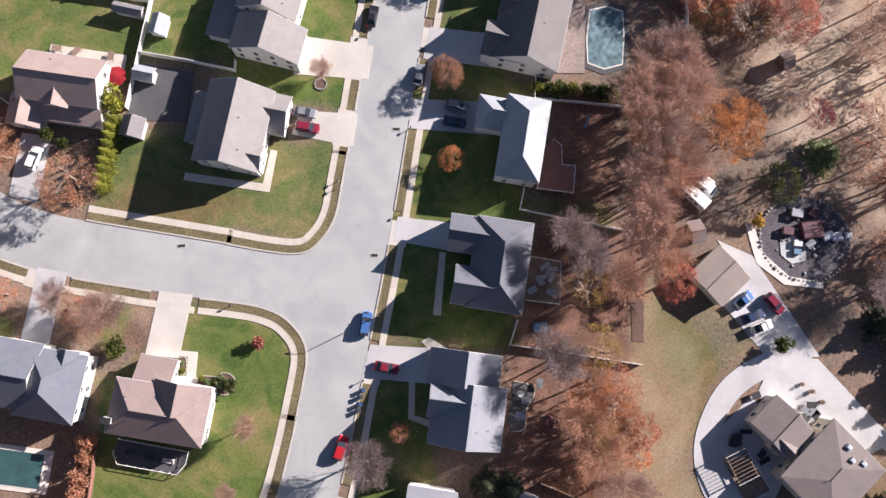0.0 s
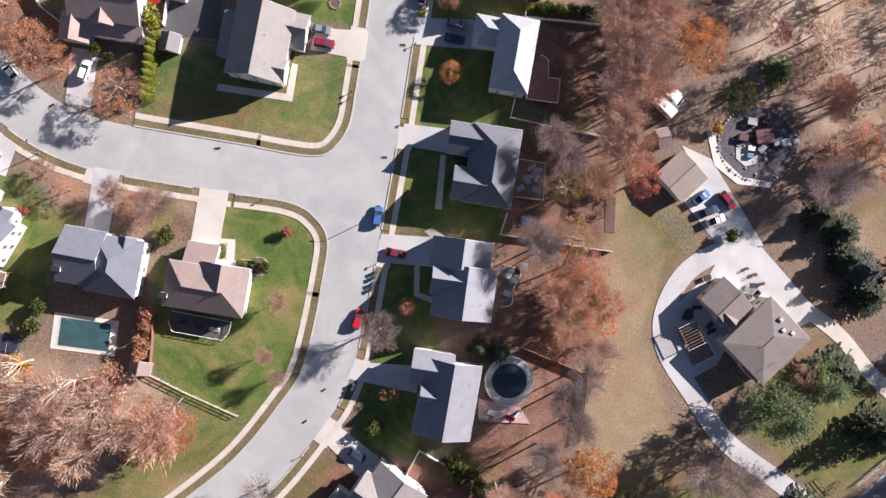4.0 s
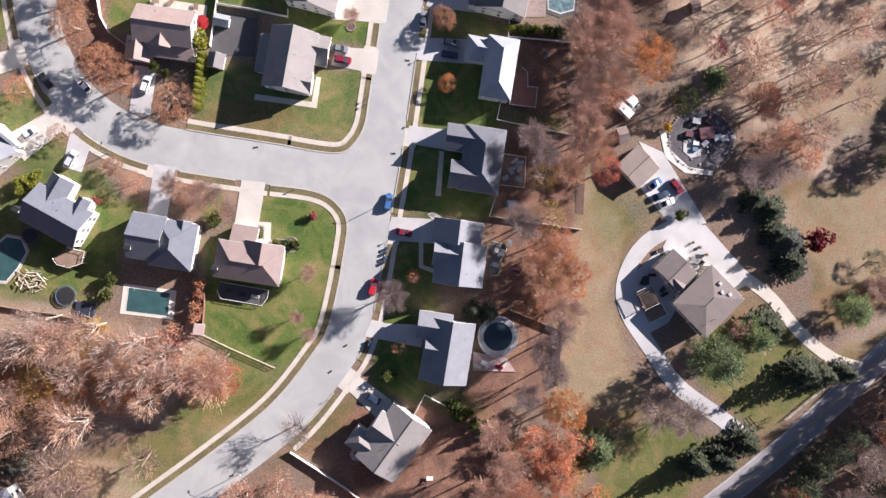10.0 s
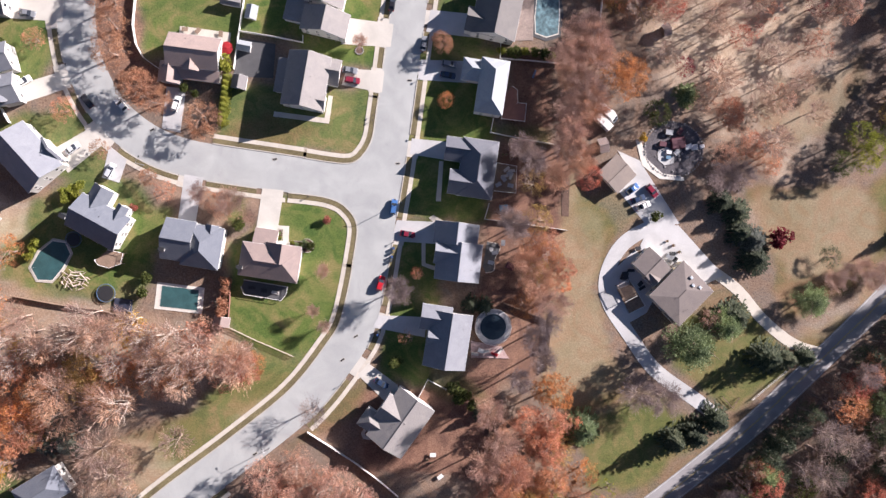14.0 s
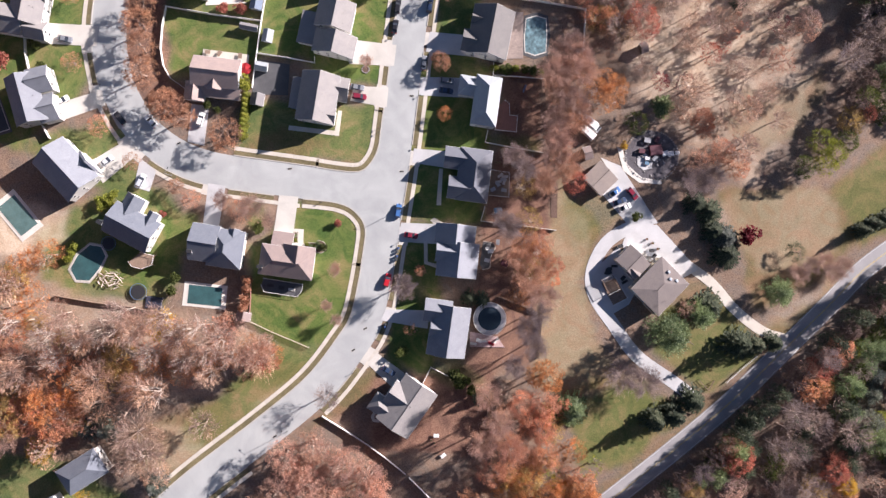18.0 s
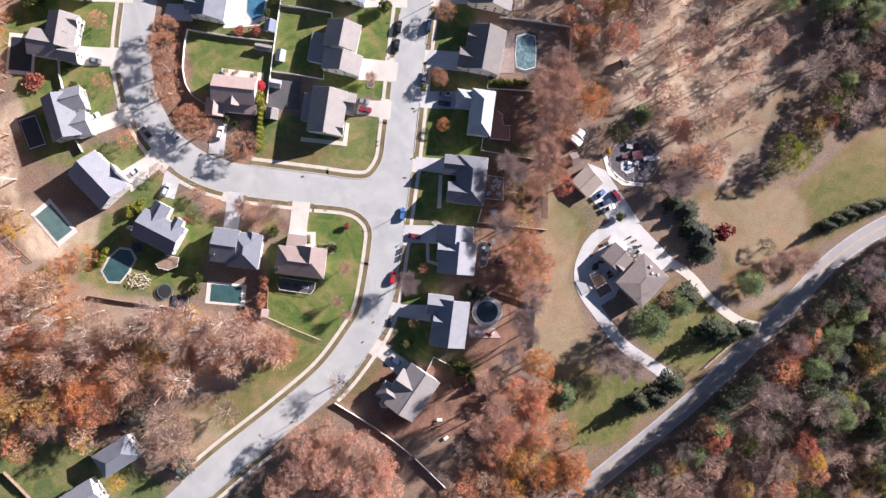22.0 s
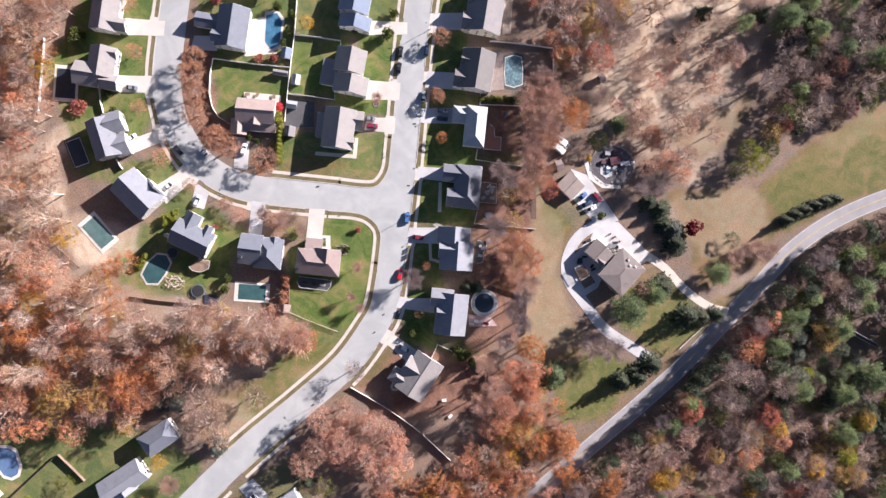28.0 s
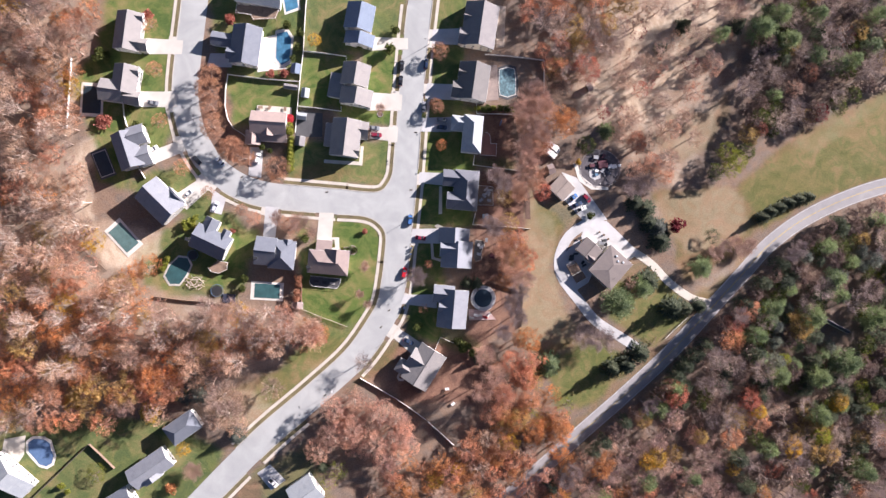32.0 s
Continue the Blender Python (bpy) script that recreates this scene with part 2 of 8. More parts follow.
def prism(points, z0, z1, bm=None):
    """A solid of that outline between two heights."""
    bm = bm or bmesh.new()
    area = sum(a[0] * b[1] - b[0] * a[1] for a, b in zip(points, [*points[1:], points[0]]))
    points = points if area > 0 else points[::-1]
    low, high = [bm.verts.new((x, y, z0)) for x, y in points], [bm.verts.new((x, y, z1)) for x, y in points]
    n = len(points)
    bm.faces.new(low[::-1]), bm.faces.new(high)
    for i in range(n):
        bm.faces.new((low[i], low[(i + 1) % n], high[(i + 1) % n], high[i]))
    return bm


def tube(path, radii, sides=6, bm=None):
    """A tapered tube along a path."""
    bm = bm or bmesh.new()
    path, rings = [Vector(p) for p in path], []
    for i, p in enumerate(path):
        way = (path[min(i + 1, len(path) - 1)] - path[max(i - 1, 0)]).normalized()
        side = way.cross(Vector((0.31, 0.9, 0.2))).normalized()
        other = way.cross(side)
        rings.append([bm.verts.new(p + radii[i] * (math.cos(a) * side + math.sin(a) * other)) for a in (2 * math.pi * k / sides for k in range(sides))])
    for r, s in zip(rings, rings[1:]):
        for k in range(sides):
            bm.faces.new((r[k], r[(k + 1) % sides], s[(k + 1) % sides], s[k]))
    bm.faces.new(rings[0][::-1]), bm.faces.new(rings[-1])
    return bm


def curve_through(points, step=2.0):
    """A smooth line through the points, sampled about every step metres."""
    p = [Vector((*q, 0)) for q in points]
    p = [2 * p[0] - p[1], *p, 2 * p[-1] - p[-2]]
    out = []
    for a, b, c, d in zip(p, p[1:], p[2:], p[3:]):
        n = max(1, round((c - b).length / step))
        for i in range(n):
            t = i / n
            out.append(0.5 * (2 * b + (c - a) * t + (2 * a - 5 * b + 4 * c - d) * t * t + (3 * b - a - 3 * c + d) * t ** 3))
    out.append(p[-2])
    return out


def sides_of(line):
    """For each point of a line, the unit vector to its left."""
    out = []
    for i in range(len(line)):
        w = (line[min(i + 1, len(line) - 1)] - line[max(i - 1, 0)]).normalized()
        out.append(Vector((-w.y, w.x, 0)))
    return out


def ribbon(line, left, right, z0, z1, bm=None, crown=0.0):
    """A solid band along a line, from left to right of it (metres, positive to the left)."""
    bm = bm or bmesh.new()
    rows = []
    for p, s in zip(line, sides_of(line)):
        row = [bm.verts.new((*(p + s * left).xy, z0)), bm.verts.new((*(p + s * left).xy, z1)), bm.verts.new((*(p + s * (left + right) / 2).xy, z1 + crown)), bm.verts.new((*(p + s * right).xy, z1)), bm.verts.new((*(p + s * right).xy, z0))]
        rows.append(row)
    for a, b in zip(rows, rows[1:]):
        for k in range(4):
            bm.faces.new((a[k], a[k + 1], b[k + 1], b[k]))
    bmesh.ops.recalc_face_normals(bm, faces=bm.faces[:])
    return bm


# ---- houses ----
def gable_walls(bm, w, d, h, rise, axis):
    """Outer walls of a block, centred, with the gables under its roof."""
    x, y = w / 2, d / 2
    box(-x, -y, 0, x, y, h, bm=bm)
    if rise:
        ends = [((-x, -y), (-x, y), (-x, 0)), ((x, -y), (x, y), (x, 0))] if axis == "x" else [((-x, -y), (x, -y), (0, -y)), ((-x, y), (x, y), (0, y))]
        t = 0.2
        for a, b, top in ends:
            inward = Vector((0, 0, 0)) - Vector((*top, 0))
            inward = inward.normalized() * t if inward.length else Vector((0, 0, 0))
            f = [bm.verts.new((*a, h)), bm.verts.new((*b, h)), bm.verts.new((*top, h + rise))]
            g = [bm.verts.new(v.co + inward) for v in f]
            for q in (f, g[::-1], (f[0], g[0], g[1], f[1]), (f[1], g[1], g[2], f[2]), (f[2], g[2], g[0], f[0])):
                bm.faces.new(q)
        bmesh.ops.recalc_face_normals(bm, faces=bm.faces[:])


def slope_slab(corners, thick=0.16):
    """A roof plane as a slab, its shingle courses laid along the eave; corners begin with the eave."""
    bm = bmesh.new()
    c = [Vector(p) for p in corners]
    n = (c[1] - c[0]).cross(c[-1] - c[0]).normalized()
    if n.z < 0:
        n = -n
    top, low = [bm.verts.new(p) for p in c], [bm.verts.new(p - n * thick) for p in c]
    bm.faces.new(top), bm.faces.new(low[::-1])
    for i in range(len(c)):
        j = (i + 1) % len(c)
        bm.faces.new((top[i], low[i], low[j], top[j]))
    bmesh.ops.recalc_face_normals(bm, faces=bm.faces[:])
    uv = bm.loops.layers.uv.new("courses")
    along = (c[1] - c[0]).normalized()
    up = n.cross(along)
    for f in bm.faces:
        for loop in f.loops:
            q = loop.vert.co - c[0]
            loop[uv].uv = (q.dot(along), q.dot(up))
    return bm


def window_mesh():
    frame_bm = bmesh.new()
    for x0, z0, x1, z1 in ((-0.55, 0, 0.55, 0.09), (-0.55, 1.41, 0.55, 1.5), (-0.55, 0.09, -0.46, 1.41), (0.46, 0.09, 0.55, 1.41), (-0.46, 0.71, 0.46, 0.77)):
        box(x0, -0.06, z0, x1, 0.05, z1, bm=frame_bm)
    return mesh_from("window", frame_bm, WHITE_PAINT), mesh_from("pane", box(-0.46, -0.02, 0.09, 0.46, 0.02, 1.41), GLASS)


WINDOW_FRAME, WINDOW_PANE = window_mesh()


def roof_on(h, cx, cy, w, d, eave, rise, kind, roof, trim=True):
    """The roof planes, ridge and gutters of one block, under the house h. w and d are those of the eaves."""
    x, y = w / 2, d / 2
    o = Vector((cx, cy, eave))
    planes = []
    if kind == "x":
        planes = [[(-x, -y, 0), (x, -y, 0), (x, 0, rise), (-x, 0, rise)], [(x, y, 0), (-x, y, 0), (-x, 0, rise), (x, 0, rise)]]
        ridge = [(-x, 0, rise), (x, 0, rise)]
    elif kind == "y":
        planes = [[(-x, y, 0), (-x, -y, 0), (0, -y, rise), (0, y, rise)], [(x, -y, 0), (x, y, 0), (0, y, rise), (0, -y, rise)]]
        ridge = [(0, -y, rise), (0, y, rise)]
    elif kind == "flat":
        planes = [[(-x, -y, 0), (x, -y, 0), (x, y, 0.02), (-x, y, 0.02)]]
        ridge = None
    elif kind in ("e", "w", "n", "s"):  # one slope, high towards the named side's opposite
        low = {"e": ((x, -y), (x, y), (-x, y), (-x, -y)), "w": ((-x, y), (-x, -y), (x, -y), (x, y)), "n": ((x, y), (-x, y), (-x, -y), (x, -y)), "s": ((-x, -y), (x, -y), (x, y), (-x, y))}[kind]
        planes = [[(*low[0], 0), (*low[1], 0), (*low[2], rise), (*low[3], rise)]]
        ridge = None
    else:  # hip
        if w >= d:
            a, b = (-x + y * 0.9, 0, rise), (x - y * 0.9, 0, rise)
            planes = [[(-x, -y, 0), (x, -y, 0), b, a], [(x, y, 0), (-x, y, 0), a, b], [(-x, y, 0), (-x, -y, 0), a], [(x, -y, 0), (x, y, 0), b]]
        else:
            a, b = (0, -y + x * 0.9, rise), (0, y - x * 0.9, rise)
            planes = [[(-x, y, 0), (-x, -y, 0), a, b], [(x, -y, 0), (x, y, 0), b, a], [(-x, -y, 0), (x, -y, 0), a], [(x, y, 0), (-x, y, 0), b]]
        ridge = [a, b]
    for p in planes:
        part("roof_slope", slope_slab([Vector(q) + o for q in p]), roof, h)
        if trim and kind != "flat":
            a, b = Vector(p[0]) + o, Vector(p[1]) + o
            part("gutter", tube([a - Vector((0, 0, 0.12)), b - Vector((0, 0, 0.12))], [0.065, 0.065], 4), TRIM, h)
    if ridge and (Vector(ridge[0]) - Vector(ridge[1])).length > 0.3:
        part("ridge_cap", tube([Vector(q) + o + Vector((0, 0, 0.02)) for q in ridge], [0.13, 0.13], 5), roof, h)
    if kind in ("x", "y") and trim:
        for end in (0, 1):
            e = Vector(ridge[end]) + o
            for p in planes:
                a = Vector(p[(1 if end else 0) if p is planes[0] else (0 if end else 1)]) + o
                if kind == "y":
                    a = Vector(p[(1, 0)[end] if p is planes[0] else (0, 1)[end]]) + o
                part("rake_board", tube([a - Vector((0, 0, 0.1)), e - Vector((0, 0, 0.1))], [0.06, 0.06], 4), TRIM, h)


def windows_on(h, cx, cy, w, d, eave, faces):
    """Sash windows in rows on the named faces of a block."""
    for face in faces:
        span = w if face in "ns" else d
        n = max(1, int(span / 3.2))
        for z in ([0.9, 3.5] if eave > 4.5 else [0.9]):
            for k in range(n):
                u = (k + 0.5) / n * span - span / 2
                x, y, turn = {"n": (u, d / 2, 180), "s": (u, -d / 2, 0), "e": (w / 2, u, 90), "w": (-w / 2, u, -90)}[face]
                f = part("window", WINDOW_FRAME, None, h, m=pose(cx + x, cy + y, z, 0, 0, turn))
                part("pane", WINDOW_PANE, None, f)


def house(label, angle, blocks, wall, roof, chimney=None, group="houses of the estate", front="", vents=3, name="house", steep=True):
    """blocks: (eave corner, opposite eave corner, eave height, rise, roof kind, faces with windows)."""
    c, s = math.cos(radians(angle)), math.sin(radians(angle))
    (ax, ay), (bx, by) = blocks[0][:2]
    mid = ((ax + bx) / 2, (ay + by) / 2)
    h = thing(name, label, "house", pose(*mid, 0, 0, 0, angle), group)
    rng = random.Random(int(mid[0] * 7 + mid[1] * 13))
    for i, (a, b, eave, rise, kind, faces) in enumerate(blocks):
        a, b = [((p[0] - mid[0]) * c + (p[1] - mid[1]) * s, (p[1] - mid[1]) * c - (p[0] - mid[0]) * s) for p in (a, b)]
        cx, cy, w, d = (a[0] + b[0]) / 2, (a[1] + b[1]) / 2, abs(a[0] - b[0]), abs(a[1] - b[1])
        if not steep:
            pass
        elif kind in ("x", "y"):
            rise = max(rise, 0.58 * d / 2 if kind == "x" else 0.66 * w / 2)
        elif kind == "hip":
            rise = max(rise, 0.6 * min(w, d) / 2)
        over = 0.35
        bm = bmesh.new()
        gable_walls(bm, w - 2 * over, d - 2 * over, eave - 0.05 if kind != "flat" else eave - 0.1, rise - over * rise / (d if kind == "x" else w) * 2 - 0.12 if kind in "xy" else 0, kind)
        wall_part = part("wall", bm, wall, h, m=pose(cx, cy, 0))
        roof_on(h, cx, cy, w, d, eave, rise, kind, roof)
        windows_on(h, cx, cy, w - 2 * over, d - 2 * over, eave, faces)
        if i == 0:
            for _ in range(vents):
                u, v = rng.uniform(-0.36, 0.36), rng.choice((-1, 1)) * rng.uniform(0.12, 0.35)
                x, y = (u * w, v * d) if kind in ("x", "hip") else (v * w, u * d)
                drop = abs(v) * 2
                part("vent_pipe", tube([(cx + x, cy + y, eave + rise * (1 - drop) - 0.3), (cx + x, cy + y, eave + rise * (1 - drop) + 0.4)], [0.07, 0.07], 6), DARK, h)
        if front and i == (1 if len(blocks) > 1 and len(front) > 1 else 0):
            x, y, turn = {"n": (0, d / 2 - over, 180), "s": (0, -d / 2 + over, 0), "e": (w / 2 - over, 0, 90), "w": (-w / 2 + over, 0, -90)}[front[0]]
            if len(front) > 1:
                part("garage_door", box(-2.4, -0.06, 0, 2.4, 0.02, 2.2, 0.01), WHITE_PAINT, h, "white panelled garage door", pose(cx + x, cy + y, 0, 0, 0, turn))
            else:
                part("front_door", box(-0.5, -0.07, 0, 0.5, 0.02, 2.1, 0.01), DARK, h, "dark front door", pose(cx + x, cy + y, 0, 0, 0, turn))
    if chimney:
        (px, py), size, top = chimney
        x, y = (px - mid[0]) * c + (py - mid[1]) * s, (py - mid[1]) * c - (px - mid[0]) * s
        stack = part("chimney", box(-size, -size * 0.6, 0, size, size * 0.6, top, 0.02), wall, h, m=pose(x, y, 0))
        part("chimney_cap", box(-size - 0.1, -size * 0.6 - 0.1, top, size + 0.1, size * 0.6 + 0.1, top + 0.12, 0.02), DARK, stack)
    return h


# ---- ground ----
def inside(px, py, polygon):
    hit = np.zeros(px.shape, bool)
    for (x0, y0), (x1, y1) in zip(polygon, [*polygon[1:], polygon[0]]):
        if y0 != y1:
            hit ^= ((y0 > py) != (y1 > py)) & (px < (x1 - x0) * (py - y0) / (y1 - y0) + x0)
    return hit


LAWN, TAN, LITTER, SAND = 0, 1, 2, 3
COVER = [  # kind, strength, outline
    (TAN, 1.0, [(39.2, 23.9), (58.8, 9.0), (54.7, -9.1), (63.2, -25.5), (75.1, -39.1), (56.3, -51.3), (43.8, -42.8)]),
    (SAND, 0.26, [(39.2, 23.9), (55.1, 8.5), (54.7, -9.1), (63.2, -25.5), (72.3, -37.0), (55.7, -46.4), (43.8, -42.8)]),
    (TAN, 0.9, [(104.4, 14.9), (94.9, 28.9), (141.0, 37.6), (150.4, 26.1), (134.7, 3.5), (115.3, -9.1)]),
    (TAN, 1.0, [(133.2, 36.6), (154.2, 60.0), (206.7, 96.0), (212.1, 52.4), (170.7, 35.2), (148.6, 19.4)]),
    (LAWN, 0.42, [(135.8, 36.9), (157.2, 57.8), (207.0, 93.5), (211.8, 55.0), (170.6, 36.4), (148.5, 20.7)]),
    (SAND, 0.1, [(156.9, 60.4), (206.4, 98.6), (207.3, 90.9), (168.0, 56.7)]),
    (SAND, 0.42, [(38.8, 86.6), (57.0, 104.5), (120.9, 134.9), (152.9, 134.8), (139.7, 112.0), (121.4, 88.7), (120.0, 57.8), (107.4, 33.1), (85.4, 42.8), (68.9, 50.6)]),
    (SAND, 0.78, [(54.1, 66.2), (72.4, 84.0), (80.1, 105.5), (121.5, 129.8), (130.9, 118.4), (111.7, 102.6), (100.5, 88.2), (99.5, 75.3), (98.8, 59.9), (83.3, 59.0), (67.7, 60.5)]),
    (TAN, 0.45, [(99.4, 63.9), (113.7, 67.9), (123.9, 77.7), (128.6, 68.8), (117.7, 50.5), (105.8, 42.1), (92.0, 52.0)]),
    (TAN, 0.12, [(60.0, 68.0), (84.0, 100.0), (122.0, 128.0), (126.0, 104.0), (100.0, 66.0), (80.0, 60.0)]),
    (SAND, 0.3, [(-189.2, -35.1), (-130.2, -32.4), (-98.8, -40.4), (-43.6, -43.4), (-55.4, -64.3), (-93.3, -83.0), (-126.4, -97.4), (-178.9, -113.7)]),
    (SAND, 0.3, [(-204.6, 83.2), (-153.2, 91.4), (-154.3, 28.9), (-148.8, -13.3), (-137.9, -26.2), (-187.9, -44.3)]),
    (SAND, 0.7, [(-144.3, 23.1), (-131.5, 22.5), (-146.7, 6.1), (-139.2, -16.8), (-116.5, -30.6), (-132.5, -32.7), (-148.8, -13.3), (-154.1, 9.8)]),
    (TAN, 0.9, [(57.5, -51.2), (77.6, -38.9), (99.2, -46.4), (80.0, -67.4), (65.0, -70.3)]),
    (LAWN, 0.6, [(57.5, -51.2), (77.6, -38.9), (99.2, -46.4), (80.0, -67.4), (65.0, -70.3)]),
    (TAN, 0.9, [(84.6, -12.9), (107.3, -7.5), (119.7, -23.7), (103.6, -40.8), (84.0, -28.0)]),
    (LAWN, 0.55, [(84.6, -12.9), (107.3, -7.5), (119.7, -23.7), (103.6, -40.8), (84.0, -28.0)]),
    (TAN, 0.6, [(86.2, -5.1), (98.6, -1.0), (110.4, -12.2), (92.9, -16.9)]),
    (TAN, 0.9, [(118.5, -13.7), (135.6, -4.0), (141.9, 9.6), (150.0, 8.1), (124.9, -23.1)]),
    (SAND, 0.22, [(94.0, 23.7), (106.1, 29.1), (131.2, 36.0), (137.3, 32.4), (141.0, 20.0), (130.0, 5.8), (116.7, 4.8), (97.8, 14.3)]),
    (SAND, 0.2, [(120.1, -10.1), (131.8, 0.6), (146.8, 10.4), (148.8, 7.8), (129.5, -12.2), (119.5, -15.3)]),
    (LAWN, 0.3, [(43.7, 18.3), (57.6, 18.9), (65.9, 13.7), (53.2, 3.2), (46.3, 7.4)]),
    (LITTER, 1.0, [(18.4, 28.6), (39.8, 29.0), (41.7, 4.3), (19.2, 3.3)]),
    (LITTER, 0.9, [(18.0, 2.4), (40.4, 4.1), (43.5, -40.4), (22.8, -45.3)]),
    (LITTER, 0.95, [(16.3, 55.7), (29.8, 57.7), (33.3, 30.6), (20.9, 28.9)]),
    (LITTER, 1.0, [(-10.6, 51.9), (12.6, 55.2), (19.1, 3.8), (-7.8, 0.3)]),
    (LAWN, 0.94, [(-10.6, 51.9), (12.6, 55.2), (19.1, 3.8), (-7.8, 0.3)]),
    (LITTER, 1.0, [(-6.4, -0.7), (7.0, 1.0), (10.6, -46.8), (-5.2, -48.6)]),
    (LAWN, 0.92, [(-6.4, -0.7), (7.0, 1.0), (10.6, -46.8), (-5.2, -48.6)]),
    (LAWN, 0.9, [(-9.2, 79.4), (4.2, 81.4), (8.0, 52.0), (-6.7, 49.9)]),
    (LAWN, 0.9, [(-11.4, 106.4), (3.3, 108.7), (3.9, 83.8), (-8.8, 81.9)]),
    (LAWN, 0.5, [(15.5, 31.9), (16.0, 28.3), (32.2, 29.2), (31.6, 34.1)]),
    (TAN, 0.8, [(-10.0, -49.0), (4.1, -52.4), (-4.0, -56.9), (-22.1, -70.7), (-29.7, -76.5)]),
    (LITTER, 0.4, [(-20.1, -65.8), (-4.0, -56.9), (30.3, -55.2), (30.6, -71.8), (-5.8, -78.3)]),
    (LAWN, 0.85, [(-5.5, -34.5), (8.5, -33.0), (8.0, -48.0), (-2.0, -47.5)]),
    (LITTER, 1.0, [(-8.5, -52.6), (14.4, -46.8), (30.0, -37.1), (34.7, -71.1), (-3.8, -77.6)]),
    (LAWN, 0.4, [(-0.1, -42.5), (16.5, -39.5), (28.5, -47.8), (19.0, -52.9), (11.4, -49.1)]),
    (LAWN, 1.0, [(-42.3, -0.3), (-27.2, 0.6), (-20.6, -2.5), (-18.0, -23.6), (-19.4, -38.8), (-24.1, -44.9), (-41.5, -46.0), (-50.3, -41.7), (-54.5, -16.0), (-48.1, -11.8)]),
    (LAWN, 0.75, [(-49.6, -34.4), (-21.6, -26.0), (-17.3, -40.2), (-32.0, -59.1), (-41.2, -62.6), (-55.4, -64.3), (-38.0, -50.1)]),
    (TAN, 0.8, [(-42.4, -53.0), (-23.3, -50.8), (-44.7, -72.7), (-67.9, -97.1), (-83.1, -89.1), (-77.4, -78.8), (-55.1, -66.6)]),
    (LAWN, 0.5, [(-42.4, -50.0), (-22.3, -46.8), (-44.7, -71.7), (-62.0, -88.0), (-66.0, -77.5), (-54.1, -65.6)]),
    (SAND, 0.3, [(-57.0, -84.0), (-68.9, -96.1), (-81.1, -87.1), (-75.4, -78.8), (-66.0, -77.0)]),
    (SAND, 0.3, [(-38.0, -60.0), (-30.0, -58.0), (-39.0, -67.0), (-45.0, -70.0)]),
    (LAWN, 0.7, [(-109.8, -35.3), (-98.9, -29.3), (-85.2, -31.1), (-77.9, -34.7), (-78.1, -40.9), (-107.2, -41.7)]),
    (LITTER, 0.8, [(-82.0, 0.4), (-49.2, 1.3), (-47.0, -10.1), (-54.0, -11.5), (-63.1, -8.9), (-77.4, -8.9)]),
    (SAND, 0.3, [(-82.0, 0.4), (-49.2, 1.3), (-47.7, -6.5), (-63.4, -7.5), (-77.6, -7.5)]),
    (LAWN, 0.95, [(-57.0, -3.3), (-51.4, -2.1), (-52.3, -12.6), (-56.3, -10.5)]),
    (LAWN, 0.95, [(-84.2, -10.3), (-71.6, -9.2), (-73.6, -21.3), (-80.0, -32.8), (-89.8, -33.2), (-81.3, -18.4)]),
    (LAWN, 0.85, [(-66.0, 28.5), (-19.6, 37.0), (-20.2, 17.6), (-38.5, 13.8), (-64.4, 12.8)]),
    (TAN, 0.75, [(-63.5, 15.9), (-49.1, 23.3), (-36.8, 20.0), (-42.9, 13.6), (-61.5, 12.7)]),
    (LAWN, 0.95, [(-94.1, 54.5), (-62.4, 55.5), (-62.6, 38.3), (-89.1, 30.9)]),
    (LAWN, 1.0, [(-63.2, 67.6), (-42.3, 69.5), (-42.8, 44.8), (-62.2, 44.5)]),
    (LAWN, 1.0, [(-39.1, 72.4), (-21.2, 76.3), (-19.1, 40.8), (-44.9, 42.0), (-36.9, 55.5)]),
    (LAWN, 0.8, [(-66.6, 97.8), (-23.5, 104.5), (-21.7, 75.0), (-62.7, 67.7)]),
    (LAWN, 0.85, [(-107.6, 91.3), (-66.3, 95.3), (-62.4, 55.5), (-94.1, 54.5), (-102.5, 70.2)]),
    (LITTER, 0.8, [(-111.7, 59.2), (-95.1, 59.2), (-89.1, 30.9), (-74.2, 25.7), (-80.0, 15.2), (-97.8, 24.8)]),
    (LAWN, 0.95, [(-147.1, 80.3), (-117.4, 84.9), (-113.2, 25.1), (-129.9, 1.2), (-139.0, -0.1), (-149.8, 29.6), (-155.8, 40.6), (-148.6, 56.1)]),
    (LAWN, 0.85, [(-131.1, 1.0), (-103.9, 16.8), (-89.5, -3.1), (-76.9, -8.7), (-73.5, -34.9), (-115.3, -40.1), (-121.7, -26.5), (-103.1, -7.3)]),
    (SAND, 0.6, [(-137.2, -14.2), (-113.7, -15.9), (-112.5, -25.3), (-123.0, -33.9), (-137.6, -28.5)]),
    (LAWN, 0.8, [(-174.8, -110.9), (-140.1, -97.8), (-101.3, -93.5), (-74.0, -104.9), (-84.9, -130.1), (-171.1, -138.7)]),
    (LAWN, 0.5, [(-63.4, -113.5), (-41.3, -99.1), (-23.7, -123.9), (-70.9, -128.7)]),
    (LITTER, 0.6, [(-72.7, -124.0), (-59.9, -113.1), (-54.5, -127.0)]),
    (TAN, 0.5, [(70.0, -79.7), (110.7, -34.9), (113.9, -39.6), (78.5, -86.3)]),
]


